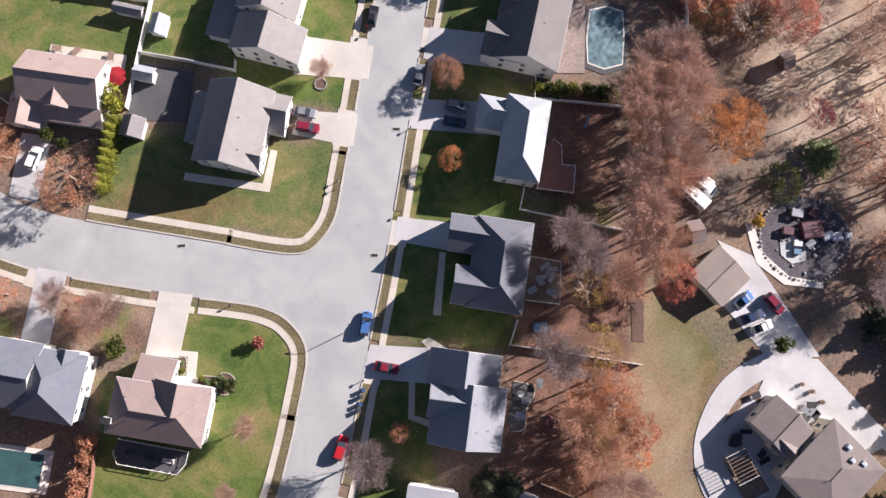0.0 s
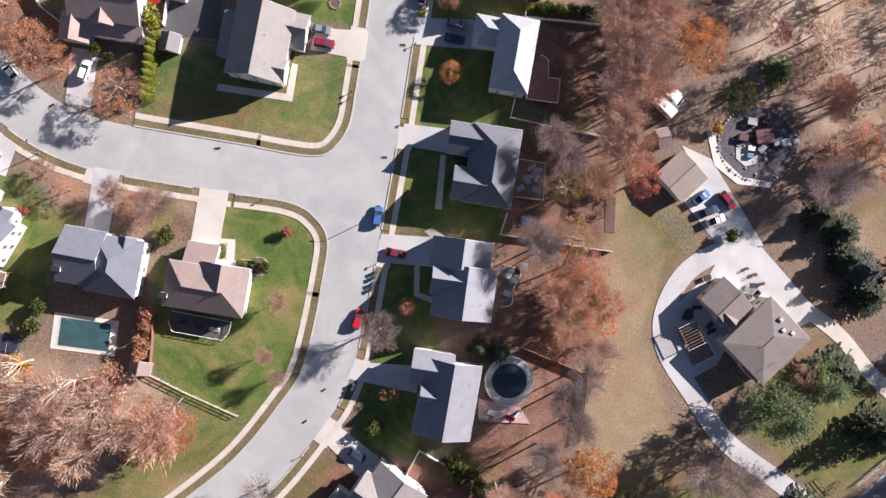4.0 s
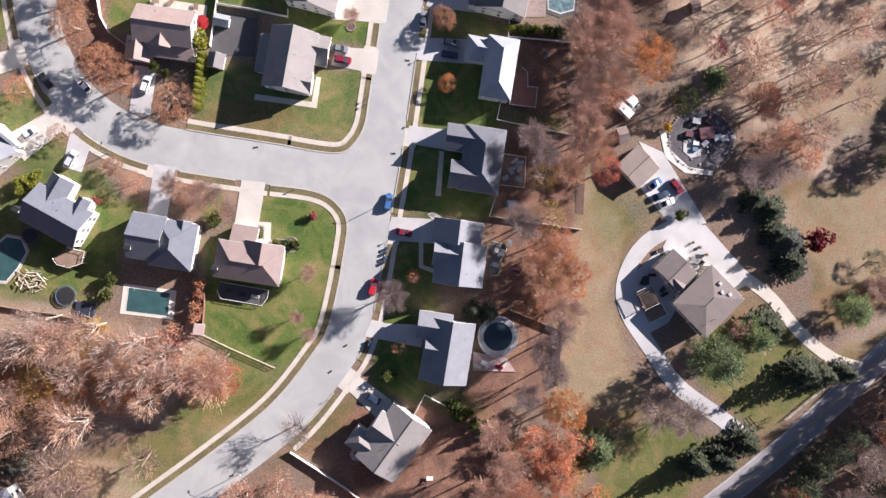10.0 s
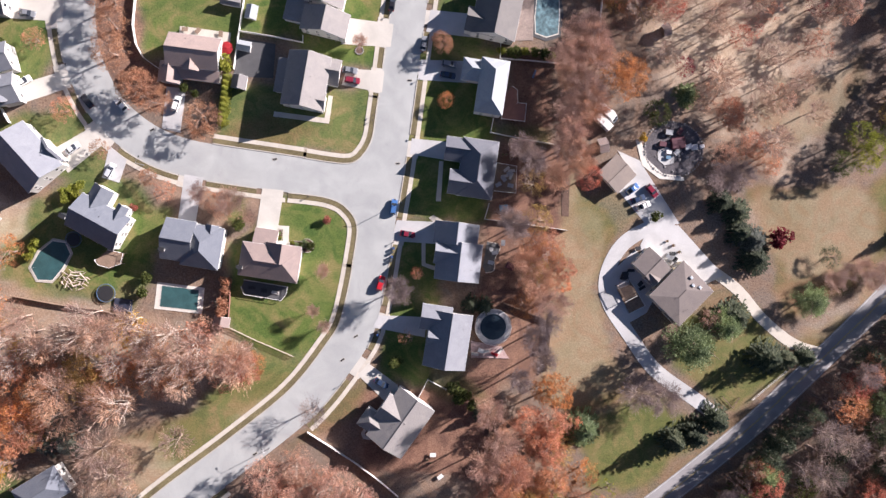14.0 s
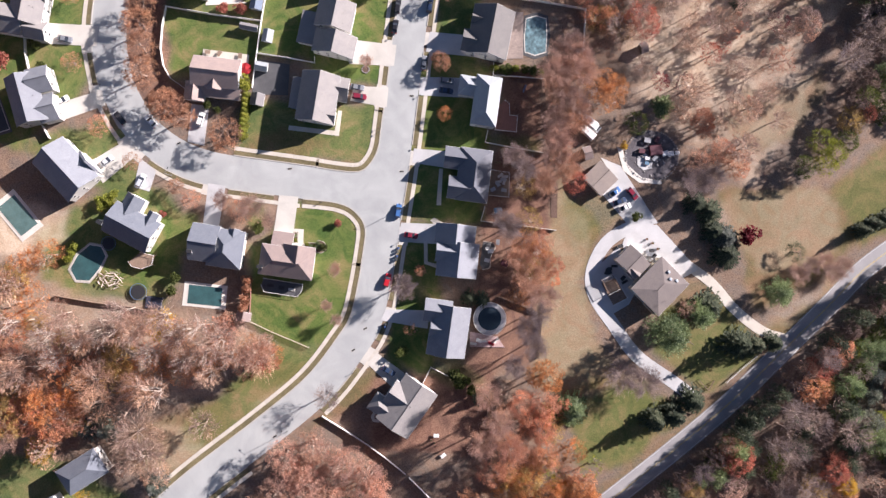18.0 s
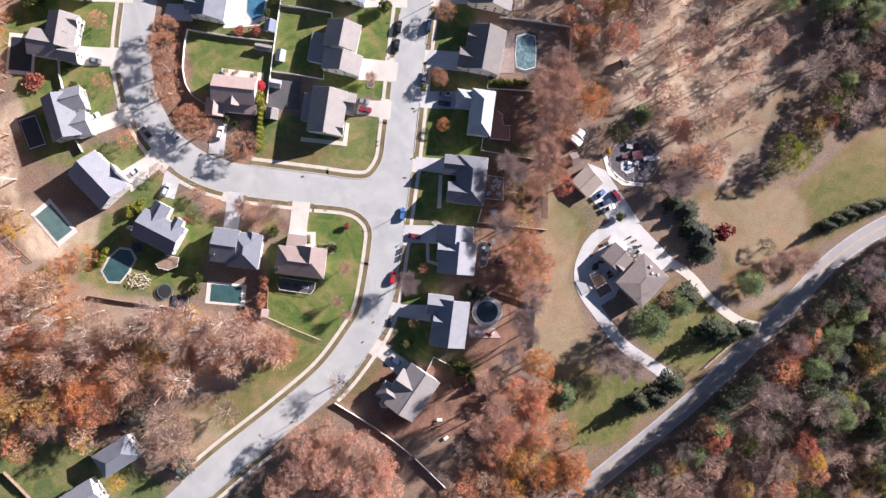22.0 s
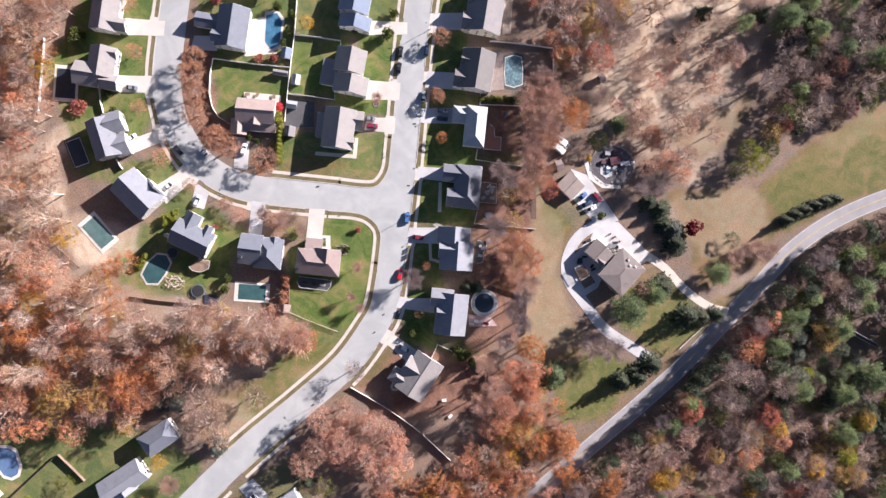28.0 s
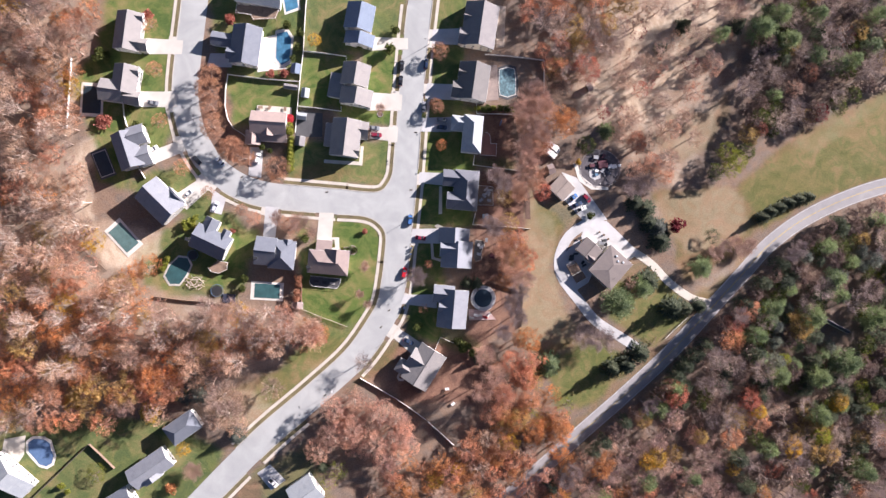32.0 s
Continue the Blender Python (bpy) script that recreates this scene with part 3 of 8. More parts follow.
def ground_sheet():
    xs = np.concatenate([[-2500, -1200, -600, -380, -300, -260], np.arange(-235, 226, 1.4), [250, 290, 380, 600, 1200, 2500]])
    ys = np.concatenate([[-2500, -1200, -600, -300, -200, -160], np.arange(-142, 136, 1.4), [150, 190, 300, 600, 1200, 2500]])
    gx, gy = np.meshgrid(xs, ys)
    wob = np.sin(gx * 0.31 + 1.7 * np.sin(gy * 0.23)) + 0.7 * np.sin(gy * 0.53 + 1.3 * np.sin(gx * 0.47))
    wob2 = np.sin(gy * 0.37 + 1.9 * np.sin(gx * 0.19)) + 0.7 * np.sin(gx * 0.61 + gy * 0.2)
    cover = np.zeros((*gx.shape, 4), np.float32)
    for kind, much, outline in COVER:
        hit = inside(gx + wob * 0.7, gy + wob2 * 0.7, outline).astype(np.float32)
        for _ in range(1):
            hit[1:-1, 1:-1] = (hit[1:-1, 1:-1] * 2 + hit[:-2, 1:-1] + hit[2:, 1:-1] + hit[1:-1, :-2] + hit[1:-1, 2:]) / 6
        cover *= (1 - hit * much)[..., None]
        cover[..., kind] += hit * much
    above = np.zeros(gx.shape, np.float32)
    for kind in (SAND, LITTER, TAN, LAWN):  # shares of the ground become layers, the last on top
        share = cover[..., kind].copy()
        cover[..., kind] = share / np.maximum(1 - above, 1e-3)
        above += share
    cover = np.clip(cover, 0, 1)
    ny, nx = gx.shape
    i = np.arange(ny * nx).reshape(ny, nx)
    quads = np.stack([i[:-1, :-1], i[:-1, 1:], i[1:, 1:], i[1:, :-1]], -1).reshape(-1, 4)
    me = bpy.data.meshes.new("ground")
    me.from_pydata(np.stack([gx, gy, 0.02 * wob - 0.03], -1).reshape(-1, 3).tolist(), [], quads.tolist())
    layer = me.attributes.new("cover", "FLOAT_COLOR", "POINT")
    layer.data.foreach_set("color", cover.reshape(-1))
    return me


def ground_material():
    m, nodes, links, b = shader("ground_cover", 0.95)
    a = nodes.new("ShaderNodeAttribute")
    a.attribute_name = "cover"
    split = nodes.new("ShaderNodeSeparateColor")
    links.new(a.outputs["Color"], split.inputs["Color"])
    fine, mid, broad = noise_of(nodes, links, 2.2, 8.0, distort=0.6), noise_of(nodes, links, 0.13, 7.0, distort=1.8), noise_of(nodes, links, 0.045, 5.0, distort=1.6)
    patch = ramp_of(nodes, links, mid, [(0.4, (0, 0, 0)), (0.6, (1, 1, 1))])
    large = ramp_of(nodes, links, broad, [(0.38, (0, 0, 0)), (0.62, (1, 1, 1))])

    def pair(low_a, high_a, low_b, high_b):
        return mix_of(nodes, links, patch, ramp_of(nodes, links, fine, [(0.3, low_a), (0.7, high_a)]), ramp_of(nodes, links, fine, [(0.3, low_b), (0.7, high_b)]))

    woods = pair((0.1, 0.075, 0.06), (0.24, 0.185, 0.145), (0.12, 0.075, 0.05), (0.28, 0.195, 0.14))
    green = pair((0.034, 0.074, 0.01), (0.074, 0.132, 0.02), (0.07, 0.112, 0.016), (0.135, 0.178, 0.036))
    lawn = mix_of(nodes, links, large, green, pair((0.06, 0.098, 0.015), (0.12, 0.158, 0.032), (0.135, 0.12, 0.04), (0.225, 0.19, 0.075)))
    tan = mix_of(nodes, links, large, pair((0.09, 0.074, 0.021), (0.17, 0.135, 0.038), (0.13, 0.086, 0.03), (0.215, 0.148, 0.055)), pair((0.11, 0.083, 0.034), (0.18, 0.138, 0.062), (0.145, 0.085, 0.04), (0.23, 0.145, 0.075)))
    litter = pair((0.085, 0.042, 0.03), (0.18, 0.095, 0.066), (0.13, 0.065, 0.042), (0.27, 0.155, 0.105))
    sand = pair((0.46, 0.37, 0.275), (0.67, 0.555, 0.43), (0.34, 0.255, 0.175), (0.52, 0.41, 0.3))
    out = woods
    for socket, colour in ((split.outputs["Red"], lawn), (split.outputs["Green"], tan), (split.outputs["Blue"], litter), (a.outputs["Alpha"], sand)):
        out = mix_of(nodes, links, socket, out, colour)
    tone = ramp_of(nodes, links, broad, [(0.3, (0.82, 0.82, 0.82)), (0.7, (1.1, 1.08, 1.05))])
    links.new(mix_of(nodes, links, 1.0, out, tone, "MULTIPLY"), b.inputs["Base Color"])
    bump_of(nodes, links, b, noise_of(nodes, links, 3.1, 8.0), 0.22, 0.12)
    return m


ground_mesh = ground_sheet()
ground_mesh.materials.append(ground_material())
tagged(new("ground", ground_mesh), "autumn lawns, leaf litter and bare woodland soil", "ground", kind="structure")

# ---- roads ----
MAIN = [(-17.8, 127.8), (-16.8, 100.6), (-16.3, 73.3), (-14.2, 32.3), (-13.4, 14.7), (-13.1, -0.2), (-12.8, -12.1), (-12.6, -22.5), (-13.3, -34.6), (-16.3, -43.0), (-24.9, -59.1), (-39.4, -76.3), (-56.3, -94.6), (-68.6, -109.7), (-84.8, -131.2), (-102.6, -155.6)]
SIDE = [(-15.1, 7.9), (-30.8, 6.9), (-47.7, 6.1), (-64.5, 5.4), (-72.0, 5.5), (-79.8, 6.7), (-87.8, 9.7), (-95.7, 14.9), (-102.5, 23.1), (-106.2, 29.9), (-110.0, 42.5), (-111.0, 59.3), (-111.3, 83.5), (-111.9, 110.1)]
COUNTRY = [(266.5, 62.4), (223.2, 51.8), (198.1, 44.0), (171.5, 29.3), (153.3, 13.6), (140.8, -3.3), (127.3, -21.6), (112.8, -41.0), (95.8, -60.6), (77.7, -80.2), (57.7, -102.2), (35.7, -126.7), (14.7, -156.8)]
MAIN_LINE, SIDE_LINE, COUNTRY_LINE = curve_through(MAIN), curve_through(SIDE), curve_through(COUNTRY)
ROAD_HALF, SIDE_HALF = 5.2, 5.4
tagged(part("road", ribbon(MAIN_LINE, ROAD_HALF, -ROAD_HALF, -0.2, 0.03, crown=0.06), ASPHALT), "pale grey worn asphalt street with a bend", "road", kind="structure")
tagged(part("road", ribbon(SIDE_LINE, SIDE_HALF, -SIDE_HALF, -0.2, 0.024, crown=0.05), ASPHALT), "pale grey asphalt side street curving away", "road", kind="structure")
tagged(part("road", ribbon(COUNTRY_LINE, 3.6, -3.6, -0.2, 0.03, crown=0.06), OLD_ASPHALT), "old grey-brown asphalt country road", "road", kind="structure")

LINE_WHITE, LINE_YELLOW = surface("worn_white_line", (0.6, 0.6, 0.58), 0.8, 3.0, 0.5, 0.1, 0.35), surface("worn_yellow_line", (0.55, 0.42, 0.16), 0.8, 3.0, 0.5, 0.1, 0.35)
for at, paint, label in ((3.2, LINE_WHITE, "worn white edge line"), (-3.2, LINE_WHITE, "worn white edge line"), (0.14, LINE_YELLOW, "worn yellow centre line"), (-0.14, LINE_YELLOW, "worn yellow centre line")):
    high = 0.03 + 0.06 * (1 - abs(at) / 3.6)
    tagged(part("road_marking", ribbon(COUNTRY_LINE, at + 0.07, at - 0.07, high - 0.03, high + 0.006), paint), label + " along the country road", "road marking", kind="structure")


def cut_out(line, gaps):
    """Runs of a line outside the given stretches (metres along it)."""
    runs, run, at = [], [], 0.0
    for i, p in enumerate(line):
        at += (p - line[i - 1]).length if i else 0
        if any(a < at < b for a, b in gaps):
            if len(run) > 1:
                runs.append(run)
            run = []
        else:
            run.append(p)
    if len(run) > 1:
        runs.append(run)
    return runs


def along(line, p):
    """Metres along a line to the place nearest to p."""
    best, at, found = 1e9, 0.0, 0.0
    for i, q in enumerate(line):
        at += (q - line[i - 1]).length if i else 0
        d = (q.x - p[0]) ** 2 + (q.y - p[1]) ** 2
        if d < best:
            best, found = d, at
    return found


def slab_mesh(name, w, d, h, material):
    return mesh_from(name, box(-w / 2, -d / 2, -0.2, w / 2, d / 2, h, 0.012), material)


SLAB = slab_mesh("slab", 1.27, 1.46, 0.06, CONCRETE)
KERBSTONE = slab_mesh("kerbstone", 0.3, 1.96, 0.15, KERB)


def stretch(line, a, b):
    """The part of a line between two distances along it."""
    out, at = [], 0.0
    for i, p in enumerate(line):
        at += (p - line[i - 1]).length if i else 0
        if a - 1.0 <= at <= b + 1.0:
            out.append(p)
    return out


def footway(name, line, offset, label, gaps, verge=True, half=ROAD_HALF, drives=()):
    """Kerb, grass verge and a pavement of concrete slabs on one side of a road (positive: left)."""
    sign = 1 if offset > 0 else -1
    base = tagged(new(name), label, "pavement", kind="structure")
    for run in cut_out(line, [*gaps, *drives]):
        kerb_line = curve_through([(p + s * sign * (half + 0.16)).xy for p, s in zip(run, sides_of(run))], 2.0)
        for a, b in zip(kerb_line, kerb_line[1:]):
            w = b - a
            part("kerbstone", KERBSTONE, None, base, m=pose(*((a + b) / 2).xy, 0, 0, 0, math.degrees(math.atan2(w.y, w.x)) - 90) @ Matrix.Diagonal((1, w.length / 1.98, 1, 1)))
        if verge:
            part("verge", ribbon(run, sign * (half + 0.32), offset - sign * 0.62, -0.1, 0.07), GRASS_STRIP, base, "dry mown grass strip")
    for run in cut_out(line, gaps):
        walk_line = curve_through([(p + s * offset).xy for p, s in zip(run, sides_of(run))], 1.5)
        for a, b in zip(walk_line, walk_line[1:]):
            w = b - a
            part("slab", SLAB, None, base, m=pose(*((a + b) / 2).xy, 0, 0, 0, math.degrees(math.atan2(w.y, w.x)) - 90) @ Matrix.Diagonal((1, w.length / 1.47, 1, 1)))
    for a, b in drives:
        run = stretch(line, a, b)
        if len(run) > 1:
            part("apron", ribbon(run, sign * half, offset + sign * 0.9, -0.1, 0.052), BRIGHT_CONCRETE, base, "pale concrete driveway apron across the verge")
    return base


def gaps_at(line, *places):
    return [(along(line, p) - r, along(line, p) + r) for p, r in places]


NORTH_CORNER = curve_through([(-19.6, 34.2), (-19.3, 27.6), (-19.1, 22.6), (-19.6, 19.2), (-20.8, 16.3), (-22.6, 13.8), (-25.6, 12.5), (-31.0, 12.0), (-38.2, 11.8)], 1.2)
SOUTH_CORNER = curve_through([(-40.5, 1.1), (-34.8, 1.6), (-29.7, 1.8), (-25.2, 1.1), (-21.8, -0.8), (-19.5, -3.2), (-18.4, -6.2), (-18.1, -10.2), (-17.9, -17.4)], 1.2)
for bend in (NORTH_CORNER, SOUTH_CORNER):
    tagged(part("road", prism([p.xy[:] for p in bend] + [(-14.7, -2.8), (-9.9, 10.8), (-11.9, 28.2)] if bend is NORTH_CORNER else [p.xy[:] for p in bend] + [(-12.0, -16.5), (-13.4, 5.6), (-28.7, 8.4), (-39.9, 6.1)], -0.2, 0.026 if bend is NORTH_CORNER else 0.021), ASPHALT), "asphalt apron at the junction", "road", kind="structure")
footway("pavement_corner_north", NORTH_CORNER, -2.4, "curved concrete pavement round the grassy corner", [], half=0.0)
footway("pavement_corner_south", SOUTH_CORNER, -2.4, "curved concrete pavement round the lawn corner", [], half=0.0)
main_west = [(0, along(MAIN_LINE, (-21.7, 94.4))), (along(MAIN_LINE, (-19.6, 34.2)), along(MAIN_LINE, (-17.9, -17.4))), (along(MAIN_LINE, (-69.3, -104.5)), 999)]
footway("pavement_main_west", MAIN_LINE, -7.7, "concrete slab pavement with kerb and grass verge", main_west, drives=gaps_at(MAIN_LINE, ((-18.0, 78.3), 2.6), ((-18.2, 52.6), 3.4), ((-18.1, 38.6), 3.4)))
main_east = [(along(MAIN_LINE, (-21.1, -67.6)), along(MAIN_LINE, (-41.5, -88.2))), (along(MAIN_LINE, (-56.8, -109.2)), along(MAIN_LINE, (-63.3, -114.7))), (along(MAIN_LINE, (-73.3, -128.9)), 999)]
footway("pavement_main_east", MAIN_LINE, 7.7, "concrete slab pavement with kerb and dry verge", main_east, drives=gaps_at(MAIN_LINE, ((-10.9, 83.0), 3.2), ((-10.3, 59.2), 3.2), ((-9.9, 44.4), 3.0), ((-8.6, 21.5), 2.4), ((-8.2, -4.2), 3.0), ((-7.5, -31.8), 2.2), ((-10.3, -46.3), 3.6)))
side_north = [(0, along(SIDE_LINE, (-38.2, 11.8))), (along(SIDE_LINE, (-65.6, 11.8)), 999)]
footway("pavement_side_north", SIDE_LINE, -7.8, "narrow concrete pavement along the side street", side_north, half=SIDE_HALF)
side_south = [(0, along(SIDE_LINE, (-40.5, 1.1)))]
footway("pavement_side_south", SIDE_LINE, 7.8, "concrete pavement round the outside of the bend", side_south, half=SIDE_HALF, drives=gaps_at(SIDE_LINE, ((-44.9, 2.2), 3.0), ((-68.2, 2.0), 2.6), ((-94.5, 8.4), 4.0), ((-107.2, 21.9), 2.8), ((-112.9, 40.5), 3.2), ((-114.9, 62.6), 3.0)))


# ---- houses ----
house("two-storey house with brown hipped shingle roof and white siding", 2.0, [
    ((-49.5, -25.1), (-32.8, -14.7), 5.2, 3.0, "hip", "nesw"),
    ((-47.1, -16.4), (-40.6, -10.5), 3.3, 2.2, "n", "e"),
    ((-43.0, -20.0), (-33.0, -13.9), 5.2, 3.1, "y", "n")], SIDING, ROOF_BROWN, ((-49.0, -22.7), 0.8, 7.2), front="ng")
house("two-storey house with slate-grey hipped roof and white walls", 1.0, [
    ((-66.0, -25.2), (-55.4, -12.8), 5.2, 3.4, "hip", "nesw"),
    ((-71.9, -24.4), (-63.4, -12.4), 5.1, 2.9, "x", "nw"),
    ((-60.6, -17.0), (-57.0, -12.4), 5.4, 1.3, "y", "n")], SIDING, ROOF_SLATE, ((-71.2, -21.7), 0.8, 7.2), front="ng")
house("two-storey house with slate-grey gabled roof and white gable end", -18.5, [
    ((-99.4, -20.0), (-81.6, -14.9), 5.2, 3.2, "x", "nesw"),
    ((-95.5, -12.8), (-87.6, -8.6), 4.9, 1.9, "y", "n"),
    ((-87.3, -15.6), (-82.6, -12.2), 5.3, 1.5, "y", "ne")], SIDING, ROOF_SLATE, ((-99.5, -17.6), 0.9, 7.4), front="ng")
house("two-storey house with pale grey gabled roof and white walls", -38, [
    ((-123.5, -3.1), (-102.9, -3.4), 5.2, 3.4, "x", "nesw"),
    ((-110.2, 3.4), (-103.6, -2.8), 4.6, 1.6, "y", "ne")], SIDING, ROOF_FROST, front="ng")
house("two-storey house with slate gables beside a dark covered pool", 25.0, [
    ((-136.4, 20.9), (-121.0, 11.1), 5.2, 3.1, "y", "nesw"),
    ((-130.7, 24.7), (-121.0, 20.4), 5.4, 2.6, "x", "e"),
    ((-126.9, 17.3), (-117.9, 11.9), 4.4, 2.0, "x", "e")], SIDING, ROOF_MIST, front="eg")
house("two-storey house with grey cross-gabled roof beside a pool", 0, [
    ((-138.5, 50.8), (-128.3, 39.1), 5.2, 3.0, "y", "nesw"),
    ((-143.2, 44.1), (-133.6, 35.1), 5.2, 2.4, "x", "w"),
    ((-133.1, 40.6), (-126.6, 34.9), 4.6, 2.4, "x", "e"),
    ((-133.3, 50.9), (-128.1, 46.4), 5.2, 2.0, "x", "e")], SIDING, ROOF_LIGHT, front="eg")
house("two-storey house with warm grey gabled roof and white trim", 0, [
    ((-140.2, 72.8), (-129.7, 56.9), 5.2, 3.0, "y", "nesw"),
    ((-133.1, 62.8), (-126.4, 57.6), 4.8, 2.6, "x", "e"),
    ((-133.5, 73.2), (-129.3, 69.1), 5.0, 2.0, "x", "e")], SIDING, ROOF_LIGHT, front="eg")
house("two-storey house with slate gabled roof beside a blue pool", 0, [
    ((-92.8, 74.3), (-80.7, 57.9), 5.2, 3.0, "y", "nesw"),
    ((-101.8, 70.6), (-92.4, 64.8), 3.2, 1.5, "x", "w"),
    ((-94.3, 64.3), (-88.5, 59.4), 5.2, 2.2, "x", "w")], SIDING, ROOF_SLATE, front="wg")
house("two-storey house with a pale roof and white upper deck", 0, [
    ((-93.7, 93.8), (-74.8, 83.8), 5.2, 2.8, "x", "nesw")], SIDING, ROOF_PALE, front="n")
house("two-storey house with blue-grey shingle roof and white siding", -3, [
    ((-47.0, 91.0), (-35.6, 79.1), 5.2, 3.0, "y", "nesw"),
    ((-46.4, 78.8), (-34.1, 72.8), 4.6, 2.4, "y", "se")], SIDING, ROOF_BLUE, front="eg")
house("two-storey house with warm grey gabled roof by the street", -2, [
    ((-45.6, 65.5), (-34.1, 55.6), 5.2, 3.0, "y", "nesw"),
    ((-45.1, 55.1), (-31.8, 47.4), 4.9, 2.6, "y", "se"),
    ((-50.5, 60.7), (-44.3, 49.9), 3.0, 0.8, "w", "w")], SIDING, ROOF_LIGHT, front="eg")
house("two-storey house with brown gabled roof and a front porch", 4.0, [
    ((-80.4, 30.0), (-66.2, 40.4), 5.2, 3.0, "x", "nesw"),
    ((-81.4, 27.0), (-65.3, 31.2), 3.0, 1.3, "s", "s"),
    ((-75.4, 29.7), (-71.2, 34.4), 5.2, 1.5, "y", "s"),
    ((-82.3, 25.2), (-76.4, 31.6), 3.2, 2.2, "y", "s")], SIDING, ROOF_ROSE, front="s")
house("corner house with pale tan gabled roof and white trim", 90.8 - 90, [
    ((-46.9, 41.2), (-34.4, 25.6), 5.2, 3.0, "y", "nesw"),
    ((-49.8, 39.1), (-45.2, 29.0), 3.0, 1.1, "w", "w"),
    ((-40.4, 33.8), (-31.7, 41.6), 3.4, 2.6, "x", "e"),
    ((-41.4, 25.9), (-34.2, 30.8), 5.1, 1.6, "x", "e")], SIDING, ROOF_LIGHT, front="eg")
house("house with a bright grey hipped roof and white walls", 2, [
    ((8.1, 50.3), (17.0, 34.5), 6.0, 3.2, "hip", "nesw"),
    ((2.9, 49.6), (12.2, 43.4), 4.3, 2.2, "hip", "w")], SIDING, ROOF_PALE, front="wg")
house("dark-roofed two-storey house in leafy shade", 3, [
    ((8.0, 9.3), (17.7, 27.0), 5.2, 3.7, "hip", "nesw"),
    ((2.6, 18.9), (11.9, 26.4), 4.7, 2.3, "x", "w"),
    ((5.3, 9.4), (12.2, 17.0), 5.0, 3.2, "x", "w")], GREY_SIDING, ROOF_INK, front="wg")
house("two-storey house, dark roof, one slope bright with sun", 4, [
    ((6.2, -15.8), (18.6, -3.6), 5.2, 3.6, "y", "nesw"),
    ((4.0, -5.4), (16.6, 1.9), 5.0, 3.4, "y", "nw"),
    ((5.2, -11.4), (12.8, -3.7), 5.2, 3.9, "x", "w")], SIDING, ROOF_FROST, front="wg")
house("two-storey house with dark slate roof and a back patio", 2, [
    ((7.6, -41.3), (19.6, -24.4), 5.2, 3.4, "y", "nesw"),
    ((4.7, -31.0), (13.4, -23.2), 5.1, 2.6, "x", "w"),
    ((7.6, -35.4), (14.0, -29.8), 5.5, 2.5, "x", "w")], SIDING, ROOF_MIST, front="wg")
house("house turned to the bend with pale grey complex roof", -25, [
    ((-4.8, -64.1), (13.7, -53.9), 5.2, 2.7, "y", "nesw"),
    ((-3.7, -58.8), (7.6, -54.6), 5.1, 2.6, "x", "nw"),
    ((-8.1, -61.6), (2.6, -60.0), 4.4, 1.9, "hip", "sw")], SIDING, ROOF_LIGHT, front="ng", steep=False)
house("two-storey house with dark front slope by a pool", -1, [
    ((3.5, 72.8), (16.6, 56.6), 5.2, 3.0, "y", "nesw"),
    ((1.5, 64.4), (10.8, 57.0), 4.8, 2.6, "x", "w"),
    ((3.3, 69.6), (10.1, 66.2), 5.4, 2.2, "x", "w")], SIDING, ROOF_TAUPE, front="wg")
house("two-storey house with brown-grey gabled roof and tan patio", -1, [
    ((2.9, 98.7), (17.1, 79.7), 5.2, 3.0, "y", "nesw"),
    ((1.5, 87.5), (11.8, 80.2), 4.8, 2.6, "x", "w"),
    ((2.7, 93.6), (9.5, 90.2), 5.4, 2.2, "x", "w")], CREAM, ROOF_GREY, front="wg")
house("large farmhouse with tan-grey roof inside a circular drive", -34.5, [
    ((70.3, -9.1), (89.5, -4.3), 5.0, 1.0, "hip", "nesw"),
    ((63.9, -0.7), (76.1, -0.3), 4.0, 1.3, "y", "nw"),
    ((68.2, -4.2), (73.4, -3.2), 3.9, 1.3, "x", "s"),
    ((76.4, -13.6), (83.5, -12.2), 3.4, 0.9, "x", "s")], CREAM, ROOF_TAN, front="ng", group="farm buildings", steep=False)
for spot, high in (((81.7, -1.5), 5.8), ((82.6, -3.7), 5.92), ((84.9, -3.9), 5.65)):
    light = thing("skylight", "white-framed skylight in the farmhouse roof", "skylight", pose(*spot, high, 0, 12, -34.5), "farm skylights")
    part("frame", box(-0.5, -0.38, -0.6, 0.5, 0.38, 0.1, 0.02), WHITE_PAINT, light)
    part("pane", box(-0.42, -0.3, 0.08, 0.42, 0.3, 0.13), surface("skylight_glass", (0.5, 0.55, 0.6), 0.05, bump=0.0) if "skylight_glass" not in bpy.data.materials else bpy.data.materials["skylight_glass"], light)
house("detached garage with tan shingle roof", 54.5, [
    ((55.8, 19.2), (53.4, 30.8), 3.0, 0.5, "x", "n")], CREAM, ROOF_SAND, group="farm buildings", name="garage", vents=0, steep=False)
house("shaded two-storey house with blue-grey roof under trees", 42.2, [
    ((-100.1, -96.8), (-83.9, -94.1), 5.2, 2.6, "hip", "nesw")], SIDING, ROOF_SLATE, front="s")
house("two-storey house with warm grey gabled roof by the bend", 41.6, [
    ((-112.7, -115.9), (-93.2, -111.1), 5.2, 2.9, "x", "nesw"),
    ((-105.1, -119.7), (-97.0, -115.4), 5.0, 1.8, "y", "s")], SIDING, ROOF_FROST, front="s")
house("house with pale roof and bright walls by a round pool", 54.3, [
    ((-168.4, -119.2), (-147.6, -125.1), 5.2, 2.8, "x", "nesw")], SIDING, ROOF_PALE, front="s")
